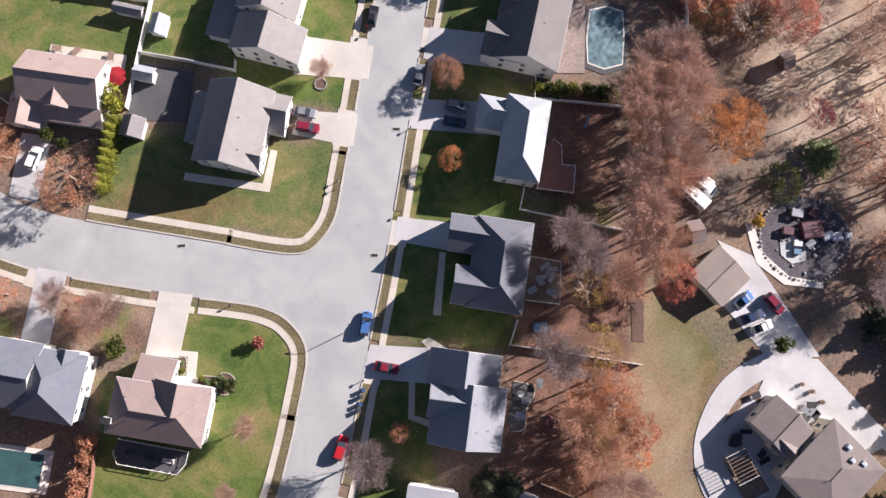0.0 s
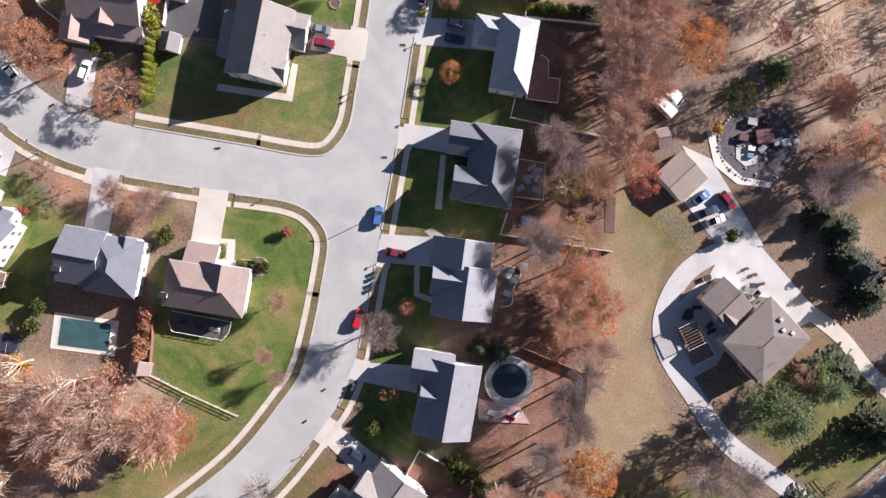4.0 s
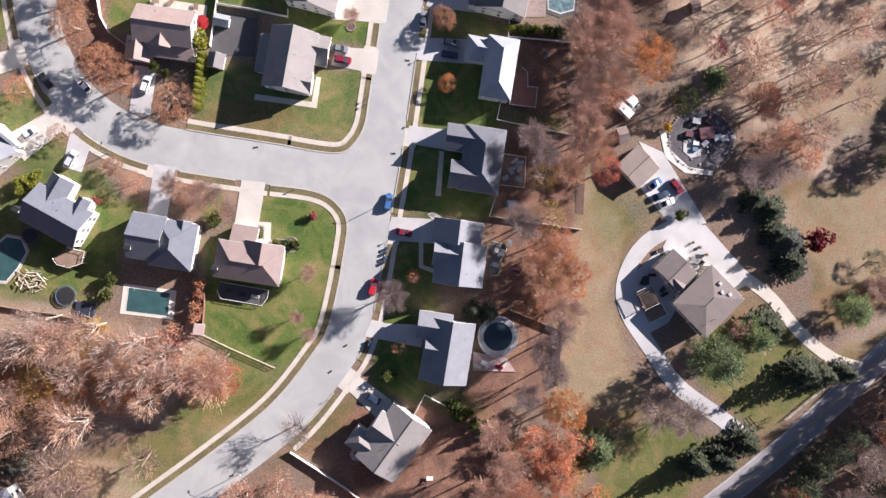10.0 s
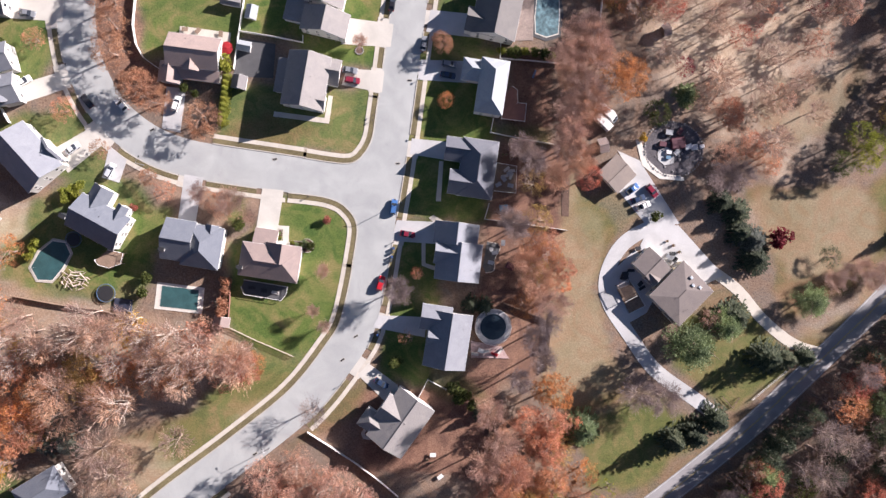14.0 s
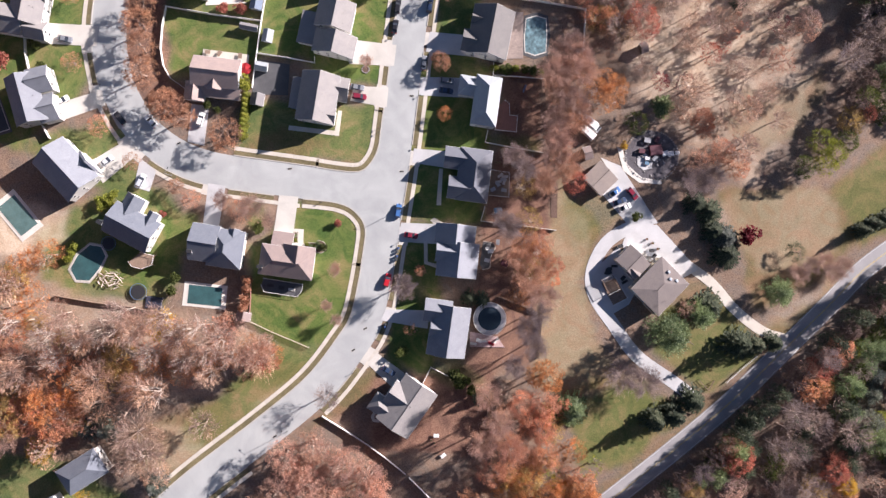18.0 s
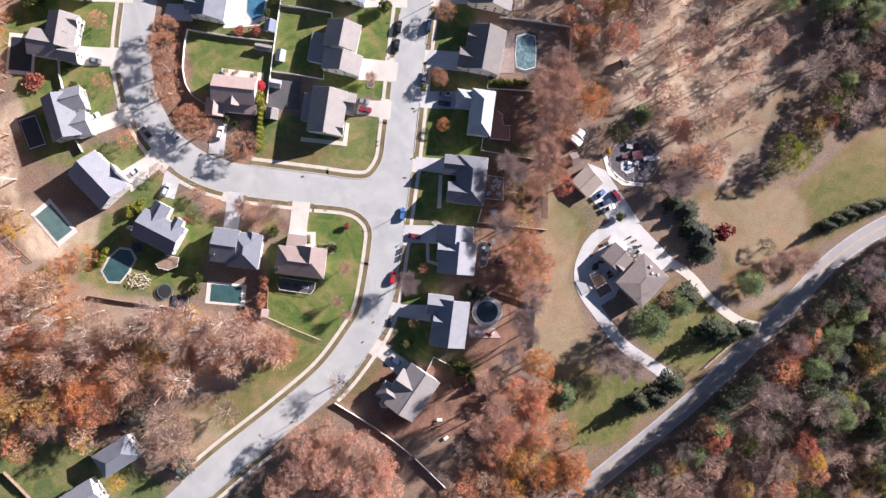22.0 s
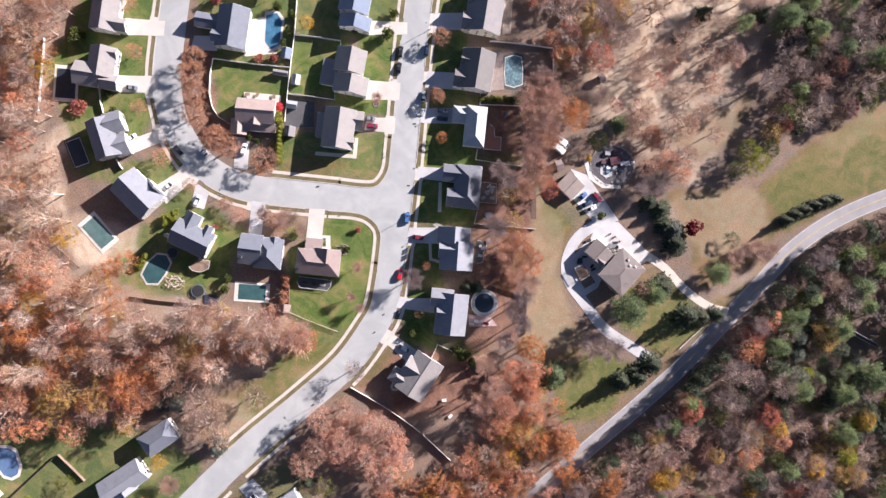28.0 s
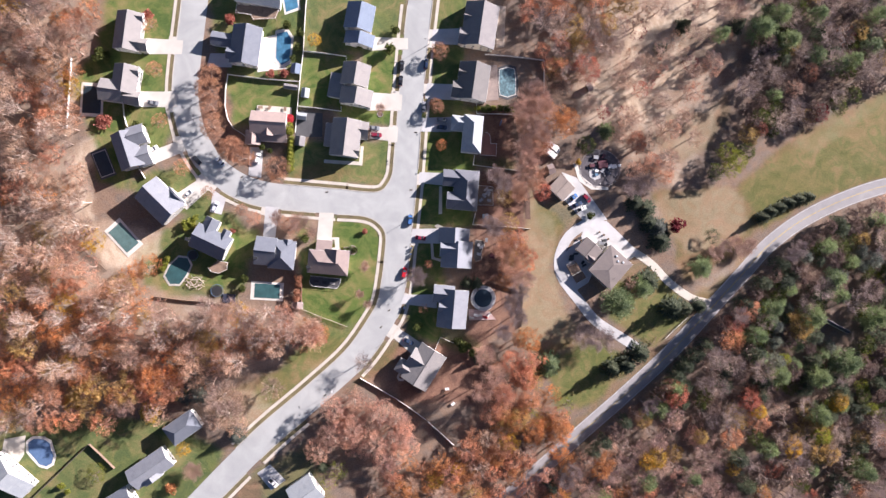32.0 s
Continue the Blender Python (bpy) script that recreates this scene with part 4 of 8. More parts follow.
house("house with slate and white gabled roof at the estate's edge", 38.6, [
    ((-126.4, -133.4), (-106.6, -127.9), 5.2, 2.6, "x", "nesw")], SIDING, ROOF_SLATE, front="s")
house("house with bright pale roof beside the lower street", 42.0, [
    ((-46.7, -116.7), (-30.0, -117.8), 5.2, 2.8, "x", "nesw")], SIDING, ROOF_PALE, front="n")
house("low house with blue-grey roof deep in the woods", -20, [
    ((178.6, -16.3), (191.4, -22.4), 4.0, 1.8, "x", "ns")], GREY_SIDING, ROOF_DARK, group="farm buildings")


# ---- drives and paths ----
def paving(name, label, outline, material=PALE_CONCRETE, z=0.07, category="driveway"):
    return tagged(part(name, prism(outline, -0.15, z), material), label, category, kind="structure")


paving("driveway", "pale concrete driveway of the brown-roofed house", [(-48.1, 0.8), (-41.9, 1.4), (-41.5, -10.5), (-47.7, -11.1)], BRIGHT_CONCRETE)
paving("driveway", "leaf-strewn concrete driveway", [(-70.9, 0.5), (-65.4, 0.7), (-65.2, -13.0), (-70.3, -13.3)])
paving("driveway", "pale concrete driveway beside the corner house", [(-19.4, 41.9), (-18.9, 35.4), (-31.0, 35.3), (-30.5, 40.3)], BRIGHT_CONCRETE)
paving("driveway", "shaded concrete driveway", [(-9.5, 47.3), (-9.3, 41.3), (8.9, 43.8), (7.6, 50.3)])
paving("driveway", "concrete driveway of the shaded house", [(-7.7, 23.8), (-7.4, 19.1), (4.8, 19.5), (4.0, 24.9)])
paving("driveway", "concrete driveway partly in shade", [(-7.6, -1.0), (-7.8, -7.3), (6.8, -5.6), (6.9, 1.1)])
paving("driveway", "concrete driveway at the bend", [(-10.4, -48.4), (-8.0, -44.4), (1.8, -49.3), (3.4, -53.4), (-1.6, -54.4)], BRIGHT_CONCRETE)
paving("driveway", "concrete driveway in deep shade", [(-7.6, -29.8), (-8.6, -33.7), (7.1, -33.8), (6.7, -27.8)])
paving("driveway", "pale concrete driveway", [(-20.0, 80.7), (-19.4, 75.9), (-35.2, 73.0), (-34.5, 79.0)], BRIGHT_CONCRETE)
paving("driveway", "wide bright concrete driveway", [(-19.3, 56.1), (-18.9, 49.2), (-33.4, 47.1), (-32.9, 55.1)], BRIGHT_CONCRETE)
paving("driveway", "shaded concrete driveway", [(-9.8, 86.2), (-9.5, 79.8), (5.7, 81.6), (5.3, 89.0)])
paving("driveway", "shaded concrete driveway", [(-9.3, 62.5), (-9.4, 55.8), (5.3, 57.1), (5.0, 64.0)])
paving("driveway", "bright concrete driveway", [(-113.9, 65.6), (-113.7, 59.8), (-129.1, 57.5), (-129.2, 64.3)], BRIGHT_CONCRETE)
paving("driveway", "bright concrete driveway with a parked car", [(-113.5, 43.7), (-112.9, 37.2), (-130.1, 34.8), (-130.5, 41.4)], BRIGHT_CONCRETE)
paving("driveway", "bright concrete driveway", [(-109.0, 23.8), (-107.0, 19.2), (-121.4, 10.7), (-123.4, 16.0)], BRIGHT_CONCRETE)
paving("driveway", "bright concrete driveway", [(-97.8, 10.3), (-93.6, 6.5), (-103.4, -5.4), (-108.8, 0.4)], BRIGHT_CONCRETE)
paving("driveway", "concrete driveway in tree shade", [(-93.4, 4.6), (-87.8, 1.4), (-88.7, -5.4), (-93.7, -4.9)])
paving("driveway", "leaf-edged concrete driveway", [(-79.7, 12.5), (-74.3, 12.2), (-75.0, 25.1), (-80.6, 24.7)])
paving("driveway", "dark shaded driveway", [(-102.1, 61.8), (-102.8, 56.1), (-92.5, 57.2), (-93.3, 63.1)])
paving("driveway", "concrete driveway by the lower street", [(-59.9, -112.6), (-55.0, -108.3), (-47.8, -114.3), (-53.1, -119.2)])
paving("patio", "dark grey paved court with a shed", [(-63.7, 42.9), (-52.1, 43.2), (-51.0, 33.2), (-62.2, 31.5)], PATCH, 0.06, "patio")
DRIVE = curve_through([(76.0, 13.1), (67.8, 10.7), (60.7, 3.9), (58.0, -5.8), (60.4, -13.7), (68.4, -22.1), (78.1, -31.1), (92.1, -37.7), (101.0, -42.3)], 1.5)
tagged(part("driveway", ribbon(DRIVE, 2.2, -2.2, -0.2, 0.07), PALE_CONCRETE), "pale circular concrete drive round the farmhouse", "driveway", kind="structure")
paving("driveway", "broad pale concrete forecourt", [(68.4, 11.6), (77.0, 13.6), (93.8, 1.2), (87.5, -3.7), (74.3, 2.0), (66.1, 4.2)], z=0.075)
DRIVE_EAST = curve_through([(87.5, 3.1), (99.0, -2.4), (108.5, -9.8), (119.4, -15.5), (128.6, -16.9)], 1.5)
tagged(part("driveway", ribbon(DRIVE_EAST, 1.7, -1.7, -0.2, 0.065), CONCRETE), "pale tan concrete drive to the country road", "driveway", kind="structure")
paving("driveway", "grey concrete yard beside the detached garage", [(54.1, 32.3), (61.4, 30.7), (77.3, 14.1), (67.7, 11.4), (56.5, 20.6), (60.9, 25.3)], z=0.06)
paving("patio", "shaded concrete terrace of the farmhouse", [(58.4, -5.7), (65.3, 4.1), (75.1, -5.5), (72.3, -14.5), (66.3, -19.5), (61.3, -14.3)], z=0.06, category="patio")

paving("patio", "pale stone patio beside the kidney-shaped pool", [(-164.2, -109.3), (-156.0, -106.8), (-155.6, -114.7), (-157.3, -118.2), (-164.5, -113.5)], CONCRETE, 0.05, "patio")
paving("path", "pale concrete path round the corner house", [(-48.9, 22.2), (-32.5, 23.3), (-32.9, 31.5), (-34.2, 31.5), (-34.1, 24.7), (-48.9, 23.7)], CONCRETE, 0.05, "path")
paving("path", "pale concrete front path and step", [(-41.9, -9.1), (-38.4, -8.7), (-37.7, -13.2), (-37.3, -13.3), (-37.1, -14.6), (-41.3, -14.8), (-41.5, -13.8), (-39.4, -13.3), (-40.0, -9.9), (-41.9, -10.1)], BRIGHT_CONCRETE, 0.055, "path")
paving("path", "curved concrete path to a front door", [(6.9, 1.1), (2.9, 2.6), (1.6, 1.5), (5.6, -1.0)], CONCRETE, 0.05, "path")
paving("path", "narrow concrete path in shade", [(1.6, 18.8), (2.8, 18.9), (4.3, 7.0), (2.8, 6.8)], CONCRETE, 0.05, "path")
paving("path", "concrete path along a garage wall", [(0.8, -5.6), (2.0, -5.5), (3.2, -12.0), (7.9, -12.6), (8.2, -14.0), (2.2, -12.9)], CONCRETE, 0.05, "path")
paving("path", "curved path to the front steps", [(-1.6, -59.0), (-5.6, -63.4), (-6.3, -65.4), (-5.3, -66.9), (-3.2, -66.8), (-1.0, -62.2), (-1.9, -62.0), (-3.7, -65.9), (-4.9, -65.9), (-5.2, -65.0), (-4.6, -63.6), (-0.8, -59.7)], CONCRETE, 0.05, "path")


# ---- vehicles ----
CAR_PAINT = {n: surface(n + "_car_paint", c, 0.28, 3.0, 0.5, 0.03, 0.06, bump=0.0) for n, c in (("red", (0.45, 0.02, 0.03)), ("dark_red", (0.2, 0.02, 0.04)), ("white", (0.82, 0.82, 0.8)), ("silver", (0.5, 0.52, 0.55)), ("blue", (0.06, 0.15, 0.36)), ("dark_blue", (0.03, 0.05, 0.1)), ("black", (0.02, 0.02, 0.024)), ("grey", (0.2, 0.21, 0.23)))}
RUBBER = surface("tyre_rubber", (0.025, 0.025, 0.025), 0.9)
LAMP_GLASS = surface("headlight_glass", (0.7, 0.72, 0.75), 0.1, bump=0.0)
TAIL_GLASS = surface("tail_light_glass", (0.4, 0.02, 0.02), 0.2, bump=0.0)


def profile(points, y0, y1, bevel=0.0):
    """A solid with that outline in the side view."""
    bm = bmesh.new()
    a, b = [bm.verts.new((x, y0, z)) for x, z in points], [bm.verts.new((x, y1, z)) for x, z in points]
    n = len(points)
    bm.faces.new(a), bm.faces.new(b[::-1])
    for i in range(n):
        bm.faces.new((a[i], b[i], b[(i + 1) % n], a[(i + 1) % n]))
    bmesh.ops.recalc_face_normals(bm, faces=bm.faces[:])
    if bevel:
        bmesh.ops.bevel(bm, geom=bm.edges[:], offset=bevel, segments=2, affect="EDGES", clamp_overlap=True)
    return bm


def wheel_meshes():
    tyre, rim = bmesh.new(), bmesh.new()
    tube([(0, -0.11, 0), (0, -0.09, 0), (0, 0.09, 0), (0, 0.11, 0)], [0.29, 0.33, 0.33, 0.29], 16, tyre)
    tube([(0, -0.12, 0), (0, 0.12, 0)], [0.19, 0.19], 10, rim)
    return mesh_from("tyre", tyre, RUBBER), mesh_from("rim", rim, STEEL)


TYRE, RIM = wheel_meshes()
CARS = {}


def car_proto(paint, kind):
    c = thing("car", "", "car", pose(0, 0, 0))
    tall = {"car": 0.0, "suv": 0.22, "pickup": 0.2, "van": 0.5}[kind]
    low = [(-2.25, 0.35), (-2.3, 0.7), (-2.2, 0.95 + tall), (-1.5, 1.0 + tall), (0.9, 0.98 + tall * 0.8), (2.05, 0.8 + tall * 0.7), (2.3, 0.62), (2.28, 0.35), (1.9, 0.25), (-1.9, 0.25)]
    part("body", profile(low, -0.9, 0.9, 0.07), paint, c)
    if kind == "pickup":
        cab, top = [(-0.5, 1.1), (-0.4, 1.72), (0.6, 1.72), (1.2, 1.05)], (-0.38, 0.55)
        part("bed_floor", box(-2.15, -0.75, 1.16, -0.6, 0.75, 1.2), DARK, c)
        for y in (-0.86, 0.78):
            part("bed_side", box(-2.2, y, 1.0, -0.5, y + 0.08, 1.45, 0.02), paint, c)
    elif kind == "van":
        cab, top = [(-2.2, 1.4), (-2.15, 2.05), (1.0, 2.05), (1.7, 1.3)], (-2.1, 0.95)
    elif kind == "suv":
        cab, top = [(-2.15, 1.15), (-1.9, 1.65), (0.35, 1.66), (1.15, 1.1)], (-1.85, 0.3)
    else:
        cab, top = [(-1.85, 0.96), (-1.2, 1.42), (0.25, 1.44), (1.1, 0.95)], (-1.15, 0.2)
    bm = profile(cab, -0.82, 0.82)
    high = max(z for _, z in cab)
    for v in bm.verts:
        if v.co.z > high - 0.1:
            v.co.y *= 0.84
    bmesh.ops.bevel(bm, geom=bm.edges[:], offset=0.04, segments=1, affect="EDGES")
    part("cabin_glass", bm, GLASS, c)
    part("roof_panel", box(top[0], -0.66, high - 0.03, top[1], 0.66, high + 0.035, 0.025), paint, c)
    for x in (-1.4, 1.42):
        for y in (-0.82, 0.82):
            w = part("wheel", TYRE, None, c, m=pose(x, y, 0.33))
            part("rim", RIM, None, w)
    for y in (-0.62, 0.62):
        part("headlight", box(2.16, y - 0.2, 0.6, 2.3, y + 0.2, 0.76, 0.02), LAMP_GLASS, c)
        part("tail_light", box(-2.34, y - 0.18, 0.72, -2.2, y + 0.18, 0.9, 0.02), TAIL_GLASS, c)
    for y in (-0.98, 0.98):
        part("wing_mirror", box(0.75, y - 0.08, 0.98 + tall * 0.8, 0.9, y + 0.08, 1.12 + tall * 0.8, 0.02), paint, c)
    return c


def car(label, place, angle, colour, kind="car", z=0.08):
    key = (colour, kind)
    m = pose(*place, z, 0, 0, angle)
    if key not in CARS:
        CARS[key] = car_proto(CAR_PAINT[colour], kind)
        CARS[key].matrix_basis = m
        return tagged(CARS[key], label, "car", "parked vehicles")
    return tagged(copy_thing(CARS[key], m), label)


car("dark grey car parked on a concrete driveway", (-29.4, 39.9), 2.4, "grey")
car("red car parked on a concrete driveway", (-28.1, 37.1), 3.7, "dark_red", "suv")
car("white car parked on a leafy driveway", (-76.7, 20.3), 83.2, "white", "suv")
car("white car parked on the curving side street", (-91.9, 16.8), 142.4, "white")
car("black car parked in tree shade at the kerb", (-101.6, 16.0), 139.1, "black")
car("silver car parked on a bright driveway", (-103.1, 1.8), 47.9, "silver")
car("silver car parked before a garage", (-91.6, -2.5), 73.3, "silver", "suv")
car("blue car parked at the kerb in pole shadow", (-9.2, 2.7), 92, "blue", "suv", 0.06)
car("bright red car parked at the kerb", (-8.8, -20.3), 84, "red", "suv", 0.06)
car("dark red car on a shaded driveway", (-3.6, -4.5), 0.3, "dark_red")
car("dark blue car in shade on the bend's driveway", (-3.1, -49.5), -20.7, "dark_blue")
car("grey car on a shaded driveway", (-0.8, 47.6), 2, "grey", "suv")
car("blue car on a shaded driveway", (-0.6, 44.3), 2, "dark_blue")
car("blue pickup truck on the farm's concrete yard", (60.6, 21.6), 47.9, "blue", "pickup")
car("dark red van on the farm's concrete yard", (66.7, 22.2), -38.5, "dark_red", "suv")
car("white pickup truck on the farm's concrete yard", (64.9, 17.3), 32.3, "white", "pickup")
car("dark blue car on the farm's concrete yard", (63.0, 19.0), 31.3, "dark_blue")
car("dark car parked along the street", (-21.1, 68.4), 91, "black", "suv", 0.06)
car("black car parked along the street", (-20.8, 61.8), 91, "black", "car", 0.06)
car("dark blue car parked in tree shade", (-10.8, 70.7), 91, "dark_blue", "suv", 0.06)
car("dark car parked in tree shade by the kerb", (-9.4, 52.0), 91, "grey", "car", 0.06)
car("dark grey car on a bright driveway", (-122.5, 37.5), 0, "grey")
car("white car on a bright driveway", (-120.0, 18.1), 41.5, "white")
car("white pickup truck on the lower driveway", (-52.6, -115.7), -38.8, "white", "pickup")



def camper(label, place, angle, length, width, high, cab):
    """A motorhome or trailer: a long white body with a roof hatch, side windows and wheels, with or without a cab."""
    c = thing("camper", label, "camper", pose(*place, 0.03, 0, 0, angle), "parked vehicles")
    x = length / 2
    part("body", box(-x, -width / 2, 0.5, x - (1.4 if cab else 0), width / 2, high, 0.12), CAR_PAINT["white"], c)
    part("roof_hatch", box(-0.4, -0.35, high - 0.02, 0.3, 0.35, high + 0.14, 0.03), PALE_CONCRETE, c)
    part("air_conditioner", box(-x + 1.0, -0.4, high - 0.02, -x + 1.9, 0.4, high + 0.25, 0.06), WHITE_PAINT, c)
    for side in (-1, 1):
        for k in range(3):
            at = -x + length * (0.18 + 0.22 * k)
            part("window", box(at, side * width / 2 - 0.03, high * 0.5, at + 0.8, side * width / 2 + 0.03, high * 0.75, 0.02), GLASS, c)
        for at in (-x + length * 0.28, x - 0.9 if cab else -x + length * 0.4):
            w = part("wheel", TYRE, None, c, m=pose(at, side * (width / 2 - 0.12), 0.33))
            part("rim", RIM, None, w)
    if cab:
        part("cab", profile([(x - 1.5, 0.45), (x - 1.5, high * 0.78), (x - 0.75, high * 0.74), (x - 0.1, 1.05), (x + 0.25, 0.95), (x + 0.3, 0.45)], -width * 0.45, width * 0.45, 0.06), CAR_PAINT["white"], c)
        part("windscreen", profile([(x - 0.73, high * 0.72), (x - 0.13, 1.12), (x - 0.08, 1.14), (x - 0.66, high * 0.73)], -width * 0.38, width * 0.38), GLASS, c)
    else:
        part("hitch", tube([(x, 0, 0.6), (x + 1.0, 0, 0.5)], [0.06, 0.05], 6), DARK, c)
        part("jack", tube([(x + 0.8, 0, 0.0), (x + 0.8, 0, 0.6)], [0.05, 0.05], 6), STEEL, c)
    return c


camper("white motorhome parked under autumn trees", (48.3, 42.7), -27, 7.4, 2.4, 3.0, True)
camper("white camper trailer beside a motorhome", (47.9, 39.6), -33, 5.8, 2.3, 2.6, False)

# ---- pools ----
WATER_TEAL = surface("teal_pool_cover", (0.04, 0.1, 0.105), 0.4, 3.0, 0.4, 0.1, 0.3, bump=0.2)
WATER_DARK = surface("dark_pool_cover", (0.02, 0.035, 0.05), 0.4, 3.0, 0.4, 0.1, 0.3, bump=0.2)
WATER_BLUE = surface("blue_pool_water", (0.07, 0.19, 0.3), 0.12, 3.0, 0.5, 0.15, 0.35, bump=0.2)
POOL_RIM = surface("pool_coping", (0.62, 0.585, 0.53), 0.7, 4.0, 0.5, 0.06, 0.12)


def grow_outline(points, by):
    cx, cy = sum(p[0] for p in points) / len(points), sum(p[1] for p in points) / len(points)
    return [(p[0] + (p[0] - cx) / math.hypot(p[0] - cx, p[1] - cy) * by, p[1] + (p[1] - cy) / math.hypot(p[0] - cx, p[1] - cy) * by) for p in points]


def pool(label, outline, water, rim=1.2, deck=POOL_RIM):
    mid = (sum(p[0] for p in outline) / len(outline), sum(p[1] for p in outline) / len(outline))
    p = thing("pool", label, "swimming pool", pose(*mid, 0), "swimming pools")
    local = [(q[0] - mid[0], q[1] - mid[1]) for q in outline]
    part("deck", prism(grow_outline(local, rim + 0.25), -0.1, 0.08), deck, p, "pale paved deck")
    part("coping", prism(grow_outline(local, 0.3), 0.05, 0.14), POOL_RIM, p)
    part("water", prism(local, 0.1, 0.146), water, p)
    for k in (-0.5, 0.5):
        a, b = Vector((*local[0], 0.14)), Vector((*local[1], 0.14))
        at = a.lerp(b, 0.12 + 0.02 * k)
        part("ladder_rail", tube([at, at + Vector((0, 0, 0.7)), at.lerp(Vector((0, 0, 0.14)), 0.12) + Vector((0, 0, 0.6)), at.lerp(Vector((0, 0, 0.14)), 0.13)], [0.025] * 4, 5), STEEL, p)
    return p


pool("rectangular pool with teal cover and white deck", [(-71.2, -32.6), (-60.6, -32.0), (-60.1, -38.0), (-70.8, -38.7)], WATER_TEAL, 1.5)
pool("rectangular teal pool with bright deck beside bare ground", [(-133.8, -19.0), (-129.6, -13.9), (-120.9, -21.6), (-125.2, -26.5)], surface("pale_teal_pool_cover", (0.1, 0.17, 0.165), 0.4, 3.0, 0.4, 0.1, 0.3, bump=0.2), 1.6)
pool("eight-sided pool with dark green cover", [(-108.6, -34.1), (-106.1, -37.3), (-102.1, -36.8), (-99.9, -32.7), (-98.5, -28.4), (-100.4, -25.5), (-104.0, -25.6), (-107.0, -29.4)], WATER_TEAL, 0.6, KERB)
pool("dark covered rectangular pool behind a slate-roofed house", [(-144.4, 12.6), (-139.6, 15.2), (-134.7, 6.3), (-139.5, 3.7)], WATER_DARK, 1.0, PATCH)
pool("dark blue covered pool beside a grey house", [(-151.7, 40.8), (-144.4, 41.3), (-143.4, 30.0), (-150.9, 29.4)], WATER_DARK, 1.4)
pool("bright blue pool with tree shadows on it", [(-75.6, 74.3), (-71.5, 75.9), (-69.2, 72.8), (-68.9, 63.6), (-72.0, 61.2), (-74.7, 63.7)], WATER_BLUE, 1.2)
pool("pale blue pool at the estate's upper edge", [(-75.5, 92.0), (-69.5, 92.4), (-68.1, 86.7), (-73.0, 84.0)], WATER_BLUE, 1.0)
pool("pool with leaf-strewn blue-teal cover", [(21.4, 72.9), (24.5, 74.4), (27.8, 74.1), (28.9, 69.0), (29.6, 63.4), (26.3, 61.7), (22.9, 62.2), (21.9, 67.0)], surface("leafy_pool_cover", (0.12, 0.21, 0.24), 0.5, 0.9, 0.4, 0.5, 0.4), 1.1, PATCH)
pool("kidney-shaped blue pool with pale deck", [(-154.6, -109.7), (-152.5, -107.8), (-148.5, -107.6), (-146.0, -108.8), (-145.3, -111.1), (-143.8, -113.8), (-144.0, -117.1), (-146.1, -118.7), (-148.9, -118.1), (-151.5, -115.5), (-153.9, -113.4)], surface("deep_blue_water", (0.1, 0.165, 0.29), 0.12, 1.5, 0.4, 0.1, 0.15), 0.9)
paving("patio", "bright stone patio beside the blue pool", [(-83.5, 70.7), (-76.0, 73.8), (-75.0, 61.7), (-69.0, 60.1), (-81.7, 56.8)], POOL_RIM, 0.06, "patio")


def round_pool(label, place, radius):
    p = thing("round_pool", label, "swimming pool", pose(*place, 0), "swimming pools")
    ring = [(math.cos(a), math.sin(a)) for a in (2 * math.pi * k / 28 for k in range(28))]
    part("wall", prism([(x * radius, y * radius) for x, y in ring], 0, 1.2), GREY_SIDING, p)
    part("water", prism([(x * radius * 0.72, y * radius * 0.72) for x, y in ring], 1.15, 1.23), WATER_DARK, p)
    for k in range(28):
        a, b = ring[k], ring[(k + 1) % 28]
        part("deck_board", prism([(a[0] * radius * 0.74, a[1] * radius * 0.74), (a[0] * radius, a[1] * radius), (b[0] * radius * 0.995, b[1] * radius * 0.995), (b[0] * radius * 0.74, b[1] * radius * 0.74)], 1.18, 1.26), surface("pool_deck_grey", (0.33, 0.33, 0.34), 0.7) if k == 0 else bpy.data.materials["pool_deck_grey"], p)
    rail = [(x * radius, y * radius, 2.1) for x, y in ring] + [(radius, 0, 2.1)]
    part("rail", tube(rail, [0.06] * 29, 5), WHITE_PAINT, p)
    for k in range(0, 28, 2):
        part("post", tube([(ring[k][0] * radius, ring[k][1] * radius, 1.2), (ring[k][0] * radius, ring[k][1] * radius, 2.1)], [0.05, 0.05], 5), WHITE_PAINT, p)
    return p


round_pool("round raised pool with grey deck and white rail", (26.6, -27.0), 5.4)


# ---- fences ----
FENCE = {}


